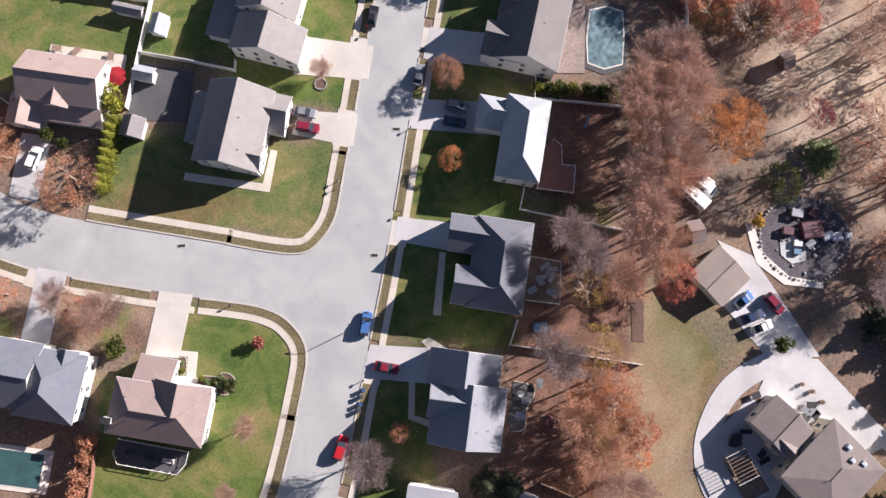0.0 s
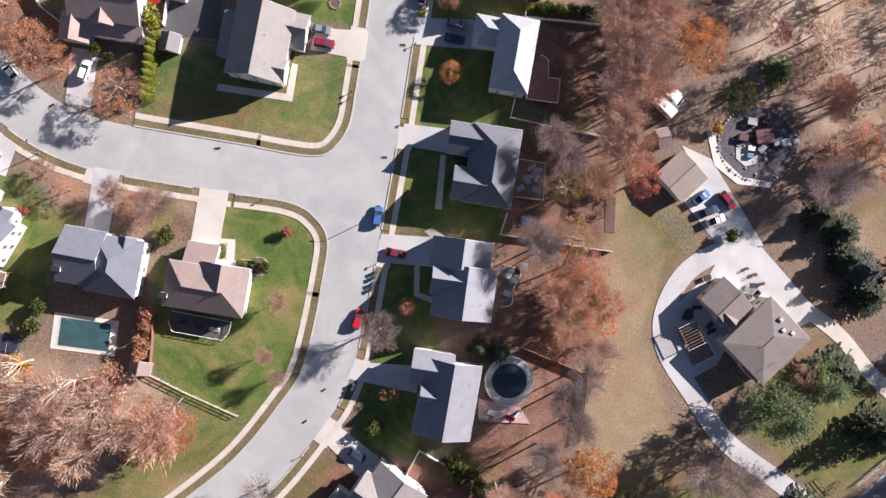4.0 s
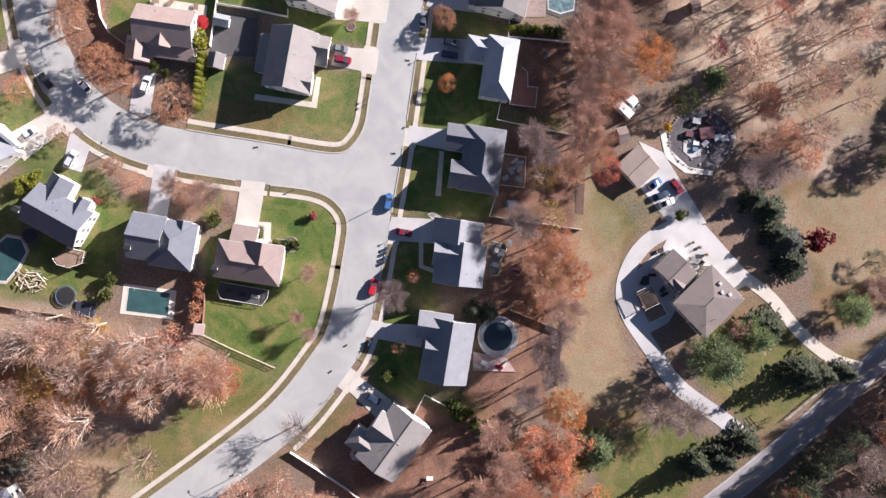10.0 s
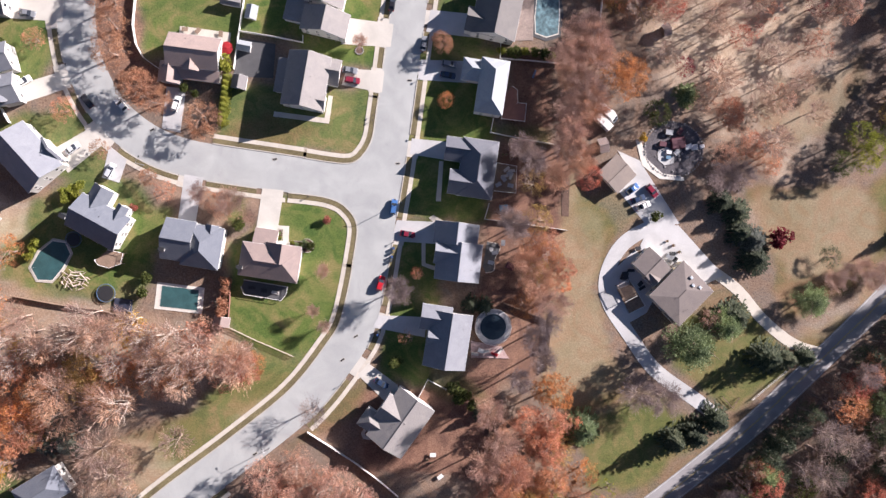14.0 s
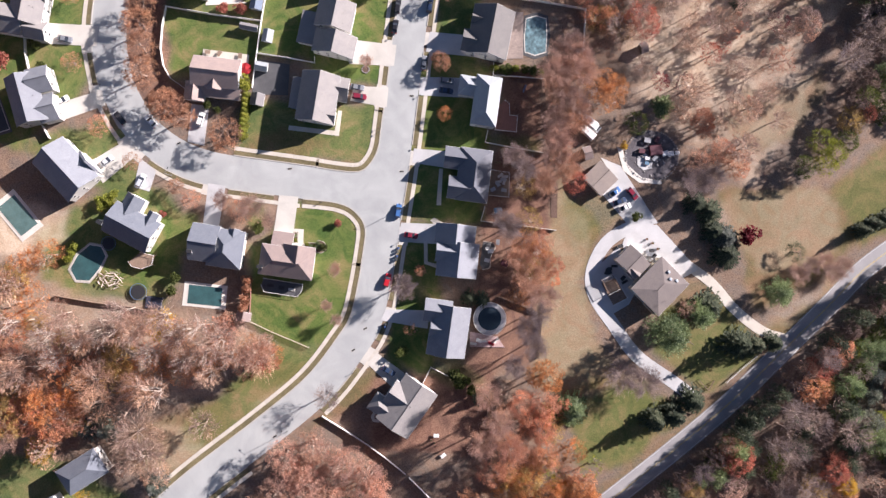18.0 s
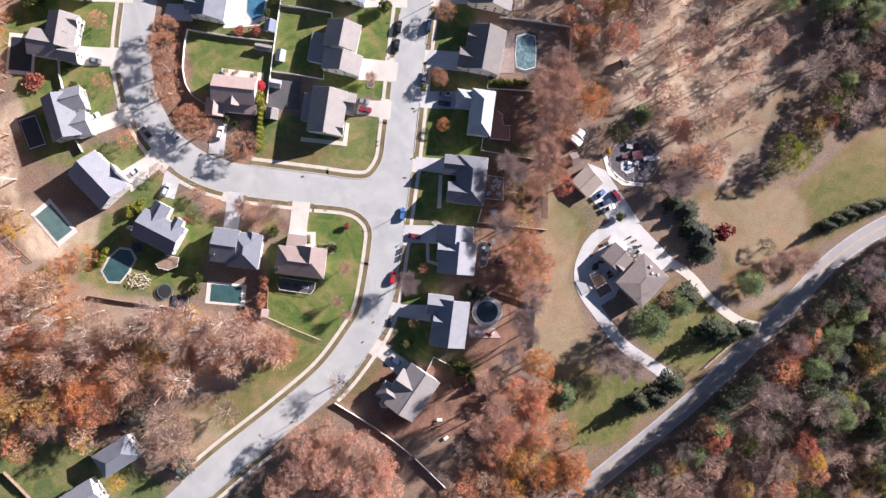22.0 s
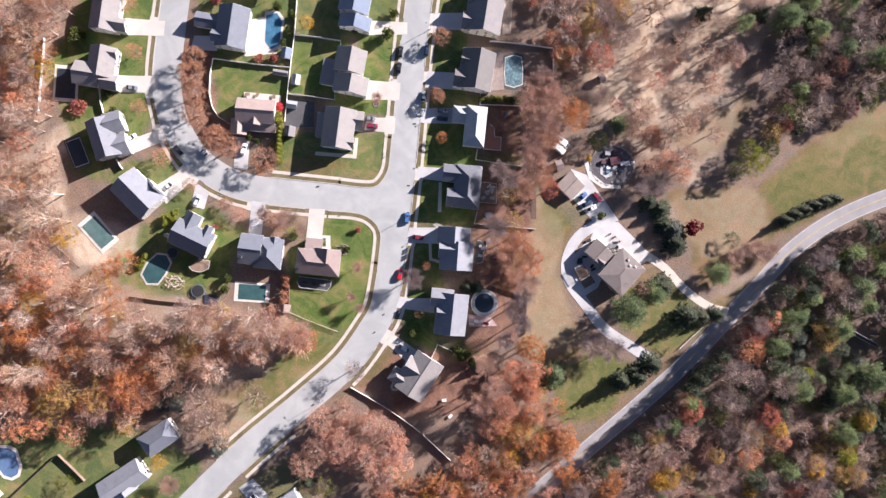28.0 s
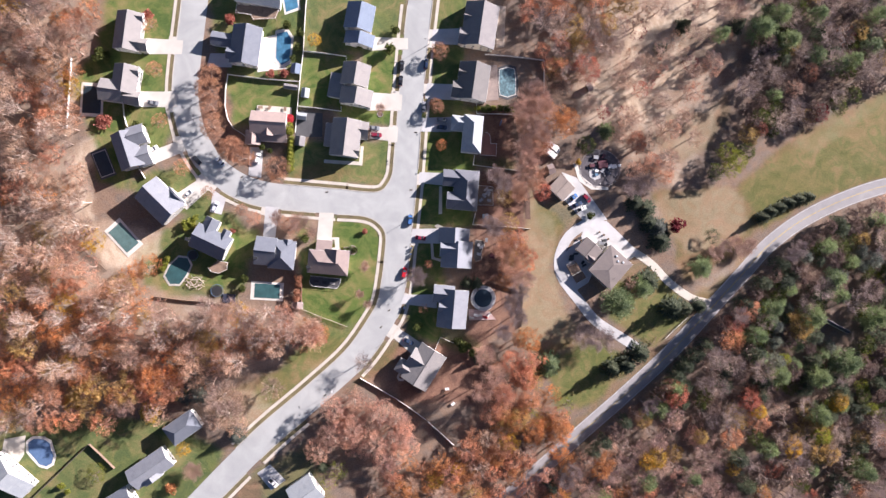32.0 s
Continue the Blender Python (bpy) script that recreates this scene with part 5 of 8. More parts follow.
def fence(label, points, height=1.7, material=WHITE_PAINT, style="panel"):
    """Posts about every 2.4 m with boards or rails between them."""
    key = (style, material.name, height)
    if key not in FENCE:
        post = mesh_from("post", box(-0.07, -0.07, -0.3, 0.07, 0.07, height + 0.1, 0.015), material)
        if style == "panel":
            bm = box(-0.5, -0.03, 0.05, 0.5, 0.03, height)
            box(-0.5, -0.06, height - 0.1, 0.5, 0.06, height + 0.02, bm=bm)
        else:
            bm = box(-0.5, -0.03, -0.06, 0.5, 0.03, 0.06)
        FENCE[key] = post, mesh_from("panel" if style == "panel" else "rail", bm, material)
    post, panel = FENCE[key]
    f = thing("fence", label, "fence", pose(*points[0], 0), "garden fences")
    for a, b in zip(points, points[1:]):
        a, b = Vector((a[0] - points[0][0], a[1] - points[0][1], 0)), Vector((b[0] - points[0][0], b[1] - points[0][1], 0))
        n = max(1, round((b - a).length / 2.4))
        turn = math.degrees(math.atan2((b - a).y, (b - a).x))
        for k in range(n):
            p, q = a.lerp(b, k / n), a.lerp(b, (k + 1) / n)
            part("post", post, None, f, m=pose(*p.xy, 0, 0, 0, turn))
            for z in (0,) if style == "panel" else (0.35, 0.75, 1.15):
                part(panel.name.split(".")[0], panel, None, f, m=pose(*((p + q) / 2).xy, z, 0, 0, turn) @ Matrix.Diagonal(((q - p).length - 0.12, 1, 1, 1)))
        part("post", post, None, f, m=pose(*b.xy, 0, 0, 0, turn))
    return f


fence("white vinyl garden fence", [(-63.3, 55.1), (-78.3, 54.1), (-93.5, 53.8), (-93.6, 47.3), (-92.9, 40.1), (-91.1, 35.0), (-88.3, 31.5), (-83.2, 29.1)])
fence("tall white vinyl fence between back gardens", [(-65.5, 100.4), (-64.8, 85.8), (-63.5, 68.3), (-63.3, 55.1), (-62.8, 41.9), (-62.4, 33.4)])
fence("white vinyl fence round a green back garden", [(-63.5, 68.3), (-54.4, 68.7), (-45.2, 68.8), (-45.0, 67.1)])
fence("white vinyl fence below a green back garden", [(-62.9, 44.6), (-53.8, 45.0), (-44.3, 45.1), (-44.6, 47.0)])
fence("white fence along the woods' edge", [(-157.7, 51.8), (-157.0, 42.9), (-156.5, 33.4), (-155.7, 22.0)])
fence("white fence behind a grey house", [(-134.6, 35.6), (-133.5, 30.7), (-131.7, 26.1)])
fence("white fence beside a pale-roofed house", [(-124.4, 9.1), (-121.6, 5.6)])
fence("white fence between shaded back gardens", [(14.1, 78.4), (22.1, 79.1), (32.1, 79.5), (40.2, 79.7), (42.2, 63.9)])
fence("white garden fence across leaf litter", [(15.1, 34.2), (15.0, 30.0), (23.8, 30.0), (35.2, 30.2)], 1.4)
fence("white garden fence over fallen leaves", [(18.6, 9.1), (18.1, 4.2), (27.4, 4.9), (43.3, 5.6)], 1.4)
fence("white fence beside a shaded lawn", [(13.0, 57.4), (13.7, 52.3), (22.1, 53.4), (31.0, 54.4)], 1.4)
fence("weathered wooden fence across a back garden", [(28.5, -19.4), (43.6, -22.3), (45.1, -37.2)], 1.4, WOOD)
fence("white corner fence between two houses", [(8.2, -52.8), (10.3, -46.0), (16.3, -47.9)], 1.6)
fence("pale wooden fence by the woods", [(28.4, -51.6), (32.2, -53.0), (38.0, -55.3)], 1.6, WOOD)
fence("pale fence beside the lower street", [(-21.8, -67.5), (-13.6, -70.9), (-5.4, -74.5), (1.4, -78.0), (8.1, -81.9)], 1.5)
fence("rail fence at the lawn's lower edge", [(-50.4, -41.0), (-42.0, -43.4), (-30.1, -46.2)], 1.1, surface("bleached_fence_wood", (0.5, 0.45, 0.37), 0.85), "rails")
fence("wooden fence behind the back gardens", [(-111.5, -43.2), (-99.4, -43.3), (-87.9, -42.8), (-74.8, -43.5)], 1.4, WOOD)
fence("dark wooden garden fence", [(-149.8, -132.3), (-139.6, -119.5), (-130.1, -107.6)], 1.8, surface("dark_fence_wood", (0.12, 0.1, 0.08), 0.9))
fence("pale wooden garden fence", [(-129.7, -107.5), (-124.1, -111.7), (-118.4, -116.3)], 1.8, WOOD)
fence("long pale fence along the woods", [(9.6, -82.9), (15.5, -87.0), (22.0, -91.7)], 1.6)
fence("pale wooden fence in a leafy back corner", [(31.3, -55.5), (32.0, -65.5)], 1.5, WOOD)
fence("thin tan wooden fence below a pool", [(-146.2, -23.7), (-140.9, -28.4), (-132.1, -34.5)], 1.2, WOOD, "rails")
fence("low roadside rail on the country road", [(109.8, -34.8), (114.3, -29.3), (118.8, -24.2)], 0.8, WHITE_PAINT, "rails")
fence("broken rail fence by the drive's end", [(100.3, -35.4), (104.1, -38.3), (105.5, -34.9)], 1.1, WOOD, "rails")
fence("wooden garden fence beside the red shed", [(-52.1, -27.3), (-51.1, -33.7), (-50.3, -41.0)], 1.5, RED_WOOD)


# ---- decks, sheds and garden things ----
def deck(label, outline, height=0.6, material=RED_WOOD, rail=True):
    mid = (sum(p[0] for p in outline) / len(outline), sum(p[1] for p in outline) / len(outline))
    d = thing("deck", label, "deck", pose(*mid, 0), "garden decks")
    local = [(q[0] - mid[0], q[1] - mid[1]) for q in outline]
    part("floor", prism(local, height - 0.15, height), material, d)
    for i, (a, b) in enumerate(zip(local, [*local[1:], local[0]])):
        part("leg", box(a[0] - 0.08, a[1] - 0.08, 0, a[0] + 0.08, a[1] + 0.08, height - 0.1), material, d)
        if rail and i < len(local) - 1:
            part("rail", tube([(*a, height + 0.95), (*b, height + 0.95)], [0.07, 0.07], 4), WHITE_PAINT, d)
            n = max(1, round(math.hypot(b[0] - a[0], b[1] - a[1]) / 1.5))
            for k in range(n + 1):
                x, y = a[0] + (b[0] - a[0]) * k / n, a[1] + (b[1] - a[1]) * k / n
                part("rail_post", box(x - 0.05, y - 0.05, height, x + 0.05, y + 0.05, height + 0.95), WHITE_PAINT, d)
    return d


deck("red-brown timber deck with white rail", [(18.8, 44.7), (20.5, 43.8), (21.3, 40.1), (23.9, 40.4), (24.4, 35.1), (17.4, 34.5), (16.9, 42.3)], 1.0)
deck("weathered deck crowded with garden things", [(18.6, 21.4), (24.6, 21.6), (25.8, 13.6), (19.3, 13.0)], 0.5, WOOD)
deck("raised white-railed deck behind the slate house", [(-90.4, -28.5), (-89.1, -29.8), (-86.0, -30.1), (-83.0, -28.3), (-82.9, -25.2), (-87.4, -25.0)], 2.0, WOOD)
deck("reddish terrace behind the house with a round pool", [(20.9, -32.4), (30.3, -32.4), (33.3, -35.6), (21.9, -37.3)], 0.3, surface("pinkish_pavers", (0.42, 0.3, 0.28), 0.85, 2.0, 0.5, 0.2, 0.2), False)
deck("pink stone terrace beside a covered pool", [(16.6, 74.2), (20.0, 75.0), (22.6, 59.8), (17.1, 58.6)], 0.12, surface("pink_flagstones", (0.27, 0.215, 0.19), 0.85, 2.0, 0.5, 0.2, 0.2), False)
deck("tan terrace along a back wall", [(16.8, 100.8), (20.6, 100.9), (22.1, 83.1), (18.7, 82.1)], 0.12, surface("tan_flagstones", (0.45, 0.37, 0.3), 0.85, 2.0, 0.5, 0.2, 0.2), False)
deck("dark stone terrace with curved edge", [(-48.2, -26.5), (-35.4, -26.3), (-35.4, -28.5), (-36.5, -30.6), (-47.3, -30.8), (-48.6, -28.8)], 0.3, PATCH)
deck("white upper deck with railing", [(-93.1, 83.2), (-93.1, 79.8), (-86.7, 79.8), (-85.8, 78.0), (-76.5, 79.9), (-75.2, 84.9)], 2.4, WOOD)
deck("shaded timber terrace of the farmhouse", [(61.7, -8.9), (65.9, -6.5), (71.1, -12.4), (67.0, -15.5)], 0.4, WOOD)


def shed(label, a, b, height=2.3, wall=SIDING, roof=ROOF_SLATE, angle=0.0, kind="x"):
    return house(label, angle, [(a, b, height, 0.6, kind, "")], wall, roof, group="sheds", vents=0, name="shed")


shed("small white garden shed on a dark court", (-62.4, 41.8), (-58.4, 38.9), 2.3, SIDING, ROOF_PALE)
shed("grey-roofed shed beside the lawn", (-62.0, 31.8), (-57.7, 27.8), 2.3, SIDING, ROOF_GREY, 0, "y")
shed("white playhouse on a green lawn", (-62.0, 52.6), (-58.6, 48.5), 1.8, SIDING, ROOF_PALE, 0, "y")
shed("grey shed by the white fence", (-69.5, 53.2), (-63.7, 51.1), 2.2, SIDING, ROOF_GREY)
shed("small blue-grey shed behind shrubs", (-67.5, 62.3), (-63.6, 58.0), 2.2, GREY_SIDING, ROOF_BLUE, 0, "y")
shed("red wooden shed by the fence", (-54.3, -38.1), (-49.7, -41.0), 2.2, RED_WOOD, ROOF_BROWN, 0, "y")
shed("weathered timber shed in the woods", (59.5, 71.5), (63.4, 69.6), 2.4, WOOD, ROOF_BROWN, 30)
shed("low shed under the trees", (46.9, 34.0), (51.3, 31.3), 2.0, WOOD, ROOF_BROWN, 25)


def trampoline(label, place, radius):
    t = thing("trampoline", label, "trampoline", pose(*place, 0), "garden things")
    ring = [(math.cos(2 * math.pi * k / 20), math.sin(2 * math.pi * k / 20)) for k in range(20)]
    part("mat", prism([(x * radius * 0.86, y * radius * 0.86) for x, y in ring], 0.78, 0.8), DARK, t)
    part("rim", tube([(x * radius, y * radius, 0.8) for x, y in ring] + [(radius, 0, 0.8)], [0.12] * 21, 5), surface("blue_pad", (0.07, 0.12, 0.2), 0.7), t)
    for k in range(0, 20, 5):
        part("leg", tube([(ring[k][0] * radius, ring[k][1] * radius, 0), (ring[k][0] * radius, ring[k][1] * radius, 0.8)], [0.04, 0.04], 5), STEEL, t)
    return t


trampoline("round black trampoline on the back lawn", (-86.3, -37.6), 2.6)
trampoline("round dark fire pit seating circle", (-98.1, -24.0), 2.2)


def table_set(label, place, angle, cloth):
    t = thing("garden_table", label, "table", pose(*place, 0.1, 0, 0, angle), "garden things")
    part("tabletop", box(-0.9, -0.6, 0.7, 0.9, 0.6, 0.75, 0.02), cloth, t)
    for x in (-0.75, 0.75):
        for y in (-0.45, 0.45):
            part("leg", box(x - 0.04, y - 0.04, 0, x + 0.04, y + 0.04, 0.7), DARK, t)
    return t


def lounge(label, place, angle, cloth):
    t = thing("garden_sofa", label, "sofa", pose(*place, 0.11, 0, 0, angle), "garden things")
    part("seat", box(-1.0, -0.4, 0.0, 1.0, 0.4, 0.45, 0.05), cloth, t)
    part("backrest", box(-1.0, 0.3, 0.45, 1.0, 0.45, 0.85, 0.04), cloth, t)
    for x in (-1.05, 0.9):
        part("armrest", box(x, -0.4, 0.3, x + 0.15, 0.4, 0.65, 0.03), cloth, t)
    return t


FABRIC_PALE, FABRIC_DARK, FABRIC_RED = surface("pale_cushion", (0.6, 0.58, 0.54), 0.9), surface("dark_cushion", (0.05, 0.05, 0.055), 0.9), surface("red_canvas", (0.5, 0.03, 0.04), 0.8)
lounge("pale cushioned sofa on a dark terrace", (-38.7, -28.7), 0, FABRIC_PALE)
lounge("dark garden sofa on a terrace", (-45.6, -28.5), 5, FABRIC_DARK)
table_set("dark metal table on a terrace", (-42.0, -28.6), 5, DARK)
table_set("white table on a reddish terrace", (24.4, -34.7), -10, WHITE_PAINT)
lounge("reddish lounge chairs on a terrace", (28.6, -35.1), -15, FABRIC_RED)
table_set("dark table on the farmhouse terrace", (63.6, -5.1), 30, DARK)
for spot in ((23.0, -5.1), (22.4, -8.2), (24.9, -1.7), (23.0, 19.0), (21.5, 17.2), (77.2, 3.4), (75.6, 3.5)):
    table_set("small dark garden table in shade", spot, spot[0] * 40 % 180, STEEL)


def parasol(label, place, radius, cloth):
    p = thing("parasol", label, "parasol", pose(*place, 0), "garden things")
    part("pole", tube([(0, 0, 0), (0, 0, 2.6)], [0.04, 0.03], 6), STEEL, p)
    bm = bmesh.new()
    top = bm.verts.new((0, 0, 2.75))
    ring = [bm.verts.new((radius * math.cos(k * math.pi / 4), radius * math.sin(k * math.pi / 4), 2.2)) for k in range(8)]
    for k in range(8):
        bm.faces.new((top, ring[k], ring[(k + 1) % 8]))
    bmesh.ops.solidify(bm, geom=bm.faces[:], thickness=0.04)
    part("canopy", bm, cloth, p)
    return p


parasol("red canvas parasol beside a white wall", (-65.3, 38.7), 2.0, FABRIC_RED)


# ---- street furniture ----
def street_lamp(label, place, angle, height=7.0):
    s = thing("street_lamp", label, "street lamp", pose(*place, 0, 0, 0, angle), "street furniture")
    part("pole", tube([(0, 0, 0), (0, 0, height)], [0.11, 0.07], 8), STEEL, s)
    part("arm", tube([(0, 0, height - 0.1), (0.9, 0, height + 0.2), (1.8, 0, height + 0.25)], [0.05, 0.04, 0.04], 6), STEEL, s)
    part("lamp_head", box(1.6, -0.16, height + 0.12, 2.3, 0.16, height + 0.28, 0.04), DARK, s)
    part("base", tube([(0, 0, 0), (0, 0, 0.4)], [0.2, 0.16], 8), STEEL, s)
    return s


street_lamp("steel street lamp at the kerb opposite the lawn", (-7.2, 4.5), 180)
street_lamp("steel street lamp at the lower bend", (-31.9, -74.2), 130)
street_lamp("steel street lamp beside the side street", (-82.8, 0.9), 70)
street_lamp("steel street lamp along the upper street", (-10.6, 79.4), 180)


def mailbox(label, place, angle, colour=DARK):
    m = thing("mailbox", label, "mailbox", pose(*place, 0.05, 0, 0, angle), "street furniture")
    part("post", box(-0.05, -0.05, 0, 0.05, 0.05, 1.0), WHITE_PAINT, m)
    part("box", profile([(-0.28, 1.0), (-0.28, 1.16), (-0.18, 1.26), (0.18, 1.26), (0.28, 1.16), (0.28, 1.0)], -0.11, 0.11), colour, m)
    part("flag", box(0.1, 0.11, 1.1, 0.2, 0.13, 1.3), FABRIC_RED, m)
    return m


for spot, turn in (((-20.2, 28.1), 90), ((-20.1, 26.7), 90), ((-34.4, 0.9), 10), ((-7.1, 24.3), 90), ((-8.8, 41.2), 90), ((-14.5, -52.1), 45), ((-7.4, -7.7), 90), ((-109.3, 25.2), 90), ((-21.0, 58.2), 90), ((-9.1, 78.4), 90), ((-112.9, 33.5), 90), ((-100.1, 9.5), 40)):
    mailbox("dark mailbox on a white post at the kerb", spot, turn)


def bin_of(label, place, angle, colour):
    b = thing("wheelie_bin", label, "bin", pose(*place, 0.05, 0, 0, angle), "street furniture")
    bm = box(-0.3, -0.35, 0.1, 0.3, 0.35, 1.0)
    for v in bm.verts:
        if v.co.z < 0.5:
            v.co.x *= 0.8
            v.co.y *= 0.8
    part("body", bm, colour, b)
    part("lid", box(-0.33, -0.38, 1.0, 0.33, 0.4, 1.08, 0.02), colour, b)
    for x in (-0.27, 0.22):
        part("wheel", tube([(x, 0.3, 0.12), (x + 0.05, 0.3, 0.12)], [0.12, 0.12], 8), RUBBER, b)
    return b


BIN_BLUE, BIN_GREY = surface("blue_plastic", (0.04, 0.08, 0.2), 0.5), surface("grey_plastic", (0.06, 0.065, 0.07), 0.5)
for spot, c in (((-7.0, -9.4), BIN_BLUE), ((-7.1, -10.6), BIN_GREY), ((-7.0, -12.0), BIN_BLUE), ((-7.0, -13.1), BIN_GREY), ((-6.8, -34.6), BIN_GREY), ((-6.8, -35.6), BIN_BLUE)):
    bin_of("plastic wheelie bin standing at the kerb", spot, 20, c)


def cover(label, place, angle, w, d):
    c = thing("drain_cover", label, "drain cover", pose(*place, 0.04, 0, 0, angle), "street furniture")
    part("frame", box(-w / 2, -d / 2, 0, w / 2, d / 2, 0.075, 0.01), KERB, c)
    part("grate", box(-w / 2 + 0.1, -d / 2 + 0.1, 0.07, w / 2 - 0.1, d / 2 - 0.1, 0.085), DARK, c)
    return c


for spot, turn in (((-46.1, 9.9), 20), ((-11.5, 40.6), 10), ((-10.4, 15.6), 12), ((-15.7, -44.8), 45), ((-13.1, -37.2), 40), ((-35.8, -76.6), 40), ((-82.3, 11.5), 40)):
    cover("dark iron drain cover in the asphalt", spot, turn, 1.5, 0.7)

# ---- the farm's stone garden ----
ROCK = surface("pale_stones", (0.36, 0.34, 0.335), 0.9, 3.0, 0.6, 0.2, 0.25, by_piece=0.35)


def boulder(seed, r):
    rng = random.Random(seed)
    bm = bmesh.new()
    bmesh.ops.create_icosphere(bm, subdivisions=1, radius=r)
    for v in bm.verts:
        v.co *= rng.uniform(0.75, 1.15)
        v.co.z = v.co.z * 0.6 + r * 0.3
    return mesh_from("stone", bm, ROCK)


BOULDERS = [boulder(k, 0.5) for k in range(4)]
GARDEN = (71.2, 36.1)
garden_bed = thing("rock_garden", "oval gravel garden ringed with pale stones", "garden bed", pose(*GARDEN, 0), "farm things")
bed = [(9.0 * math.cos(a) + 0.5 * math.sin(3 * a), 8.2 * math.sin(a)) for a in (2 * math.pi * k / 30 for k in range(30))]
part("bed", prism(bed, -0.1, 0.08), surface("grey_gravel", (0.11, 0.1, 0.11), 0.95, 2.5, 0.4, 0.35, 0.35), garden_bed)
garden_rng = random.Random(9)
for k in range(64):
    a = 2 * math.pi * k / 64
    part("stone", BOULDERS[k % 4], None, garden_bed, m=pose(9.1 * math.cos(a), 8.3 * math.sin(a), 0.05, 0, 0, k * 77) @ Matrix.Scale(garden_rng.uniform(0.4, 0.95), 4))
for k in range(40):
    a, r = garden_rng.uniform(0, 6.28), garden_rng.uniform(1.5, 7.5)
    part("stone", BOULDERS[k % 4], None, garden_bed, m=pose(r * math.cos(a), r * math.sin(a), 0.05, 0, 0, k * 77) @ Matrix.Scale(garden_rng.uniform(0.5, 1.2), 4))
CRATES = [surface("tarpaulin_" + n, c, 0.6) for n, c in (("white", (0.7, 0.7, 0.7)), ("maroon", (0.085, 0.018, 0.032)), ("grey", (0.3, 0.31, 0.33)), ("blue", (0.1, 0.2, 0.3)))]
for k in range(7):
    a, r = garden_rng.uniform(0, 6.28), garden_rng.uniform(1.0, 6.5)
    c = thing("crate", "covered crate standing on the gravel garden", "crate", pose(GARDEN[0] + r * math.cos(a), GARDEN[1] + r * math.sin(a), 0.08, 0, 0, garden_rng.uniform(0, 90)), "farm things")
    s = garden_rng.uniform(0.6, 1.1)
    part("box", box(-s, -s * 0.7, 0, s, s * 0.7, s, 0.05), WOOD, c)
    part("cover", box(-s - 0.06, -s * 0.7 - 0.06, s * 0.75, s + 0.06, s * 0.7 + 0.06, s + 0.06, 0.04), CRATES[k % 4], c)

paving("path", "pale stone walk along the gravel garden", [(59.0, 36.8), (61.0, 36.3), (63.5, 31.6), (69.2, 28.2), (75.9, 28.4), (76.2, 27.2), (68.5, 26.4), (62.4, 29.4)], POOL_RIM, 0.12, "path")
paving("patio", "pale round stone seat platform", [(66.4, 34.4), (68.8, 36.4), (71.5, 35.1), (71.9, 31.9), (69.3, 30.7), (66.9, 32.0)], PALE_CONCRETE, 0.2, "patio")
farm_rng = random.Random(3)
for k, spot in enumerate(((71.9, 38.0), (77.3, 37.9), (79.6, 38.6))):
    t = thing("tarpaulin_heap", ("dark maroon tarpaulin over a heap", "white tarpaulin over a box", "small white tarpaulin bundle")[k], "tarpaulin", pose(*spot, 0.08, 0, 0, 20), "farm things")
    s = (2.2, 1.1, 0.8)[k]
    bm = box(-s, -s * 0.8, 0, s, s * 0.8, s * 0.6, 0.25)
    part("cover", bm, CRATES[(1, 0, 0)[k]], t)
gear = thing("tarpaulin_heap", "dark blue tarpaulin stretched over garden gear by the fence", "tarpaulin", pose(-81.1, -40.4, 0, 0, 0, 3), "garden things")
part("cover", box(-2.7, -2.0, 0.0, 2.7, 2.0, 0.55, 0.3), surface("dark_blue_tarpaulin", (0.03, 0.035, 0.06), 0.6), gear)
for x, y in ((-2.6, -1.9), (2.6, -1.9), (2.6, 1.9), (-2.6, 1.9)):
    part("corner_weight", box(x - 0.18, y - 0.18, 0, x + 0.18, y + 0.18, 0.16, 0.03), KERB, gear)
# driftwood heap beside the eight-sided pool
log_pile = thing("log_heap", "heap of pale bleached logs and roots on the lawn", "log heap", pose(*(-95.6, -35.4), 0), "garden things")
for k in range(34):
    a, r = k * 2.4, 3.6 * math.sqrt((k + 0.5) / 34)
    long, thick = farm_rng.uniform(0.9, 3.0), farm_rng.uniform(0.06, 0.2)
    bm = bmesh.new()
    bmesh.ops.create_cone(bm, cap_ends=True, segments=7, radius1=thick, radius2=thick * 0.55, depth=long)
    for v in bm.verts:
        v.co.x += 0.12 * math.sin(v.co.z * 1.3 + k)
    part("log", bm, PALE_BARK, log_pile, m=pose(r * 1.15 * math.cos(a), r * 0.75 * math.sin(a), 0.3 + thick + farm_rng.uniform(0, 0.5), 90 + farm_rng.uniform(-14, 14), 0, farm_rng.uniform(0, 180)))

ring_bed = thing("flower_bed", "round flower bed edged with pale stone blocks", "flower bed", pose(*(-32.3, -13.4), 0), "garden things")
part("soil", prism([(2.0 * math.cos(a * 0.5236), 1.9 * math.sin(a * 0.5236)) for a in range(12)], -0.1, 0.09), SOIL, ring_bed)
for k in range(20):
    a = -2.0 + k * 0.22
    part("edging_block", box(-0.17, -0.1, 0, 0.17, 0.1, 0.2, 0.02), KERB, ring_bed, m=pose(2.1 * math.cos(a), 2.0 * math.sin(a), 0, 0, 0, math.degrees(a) + 90))
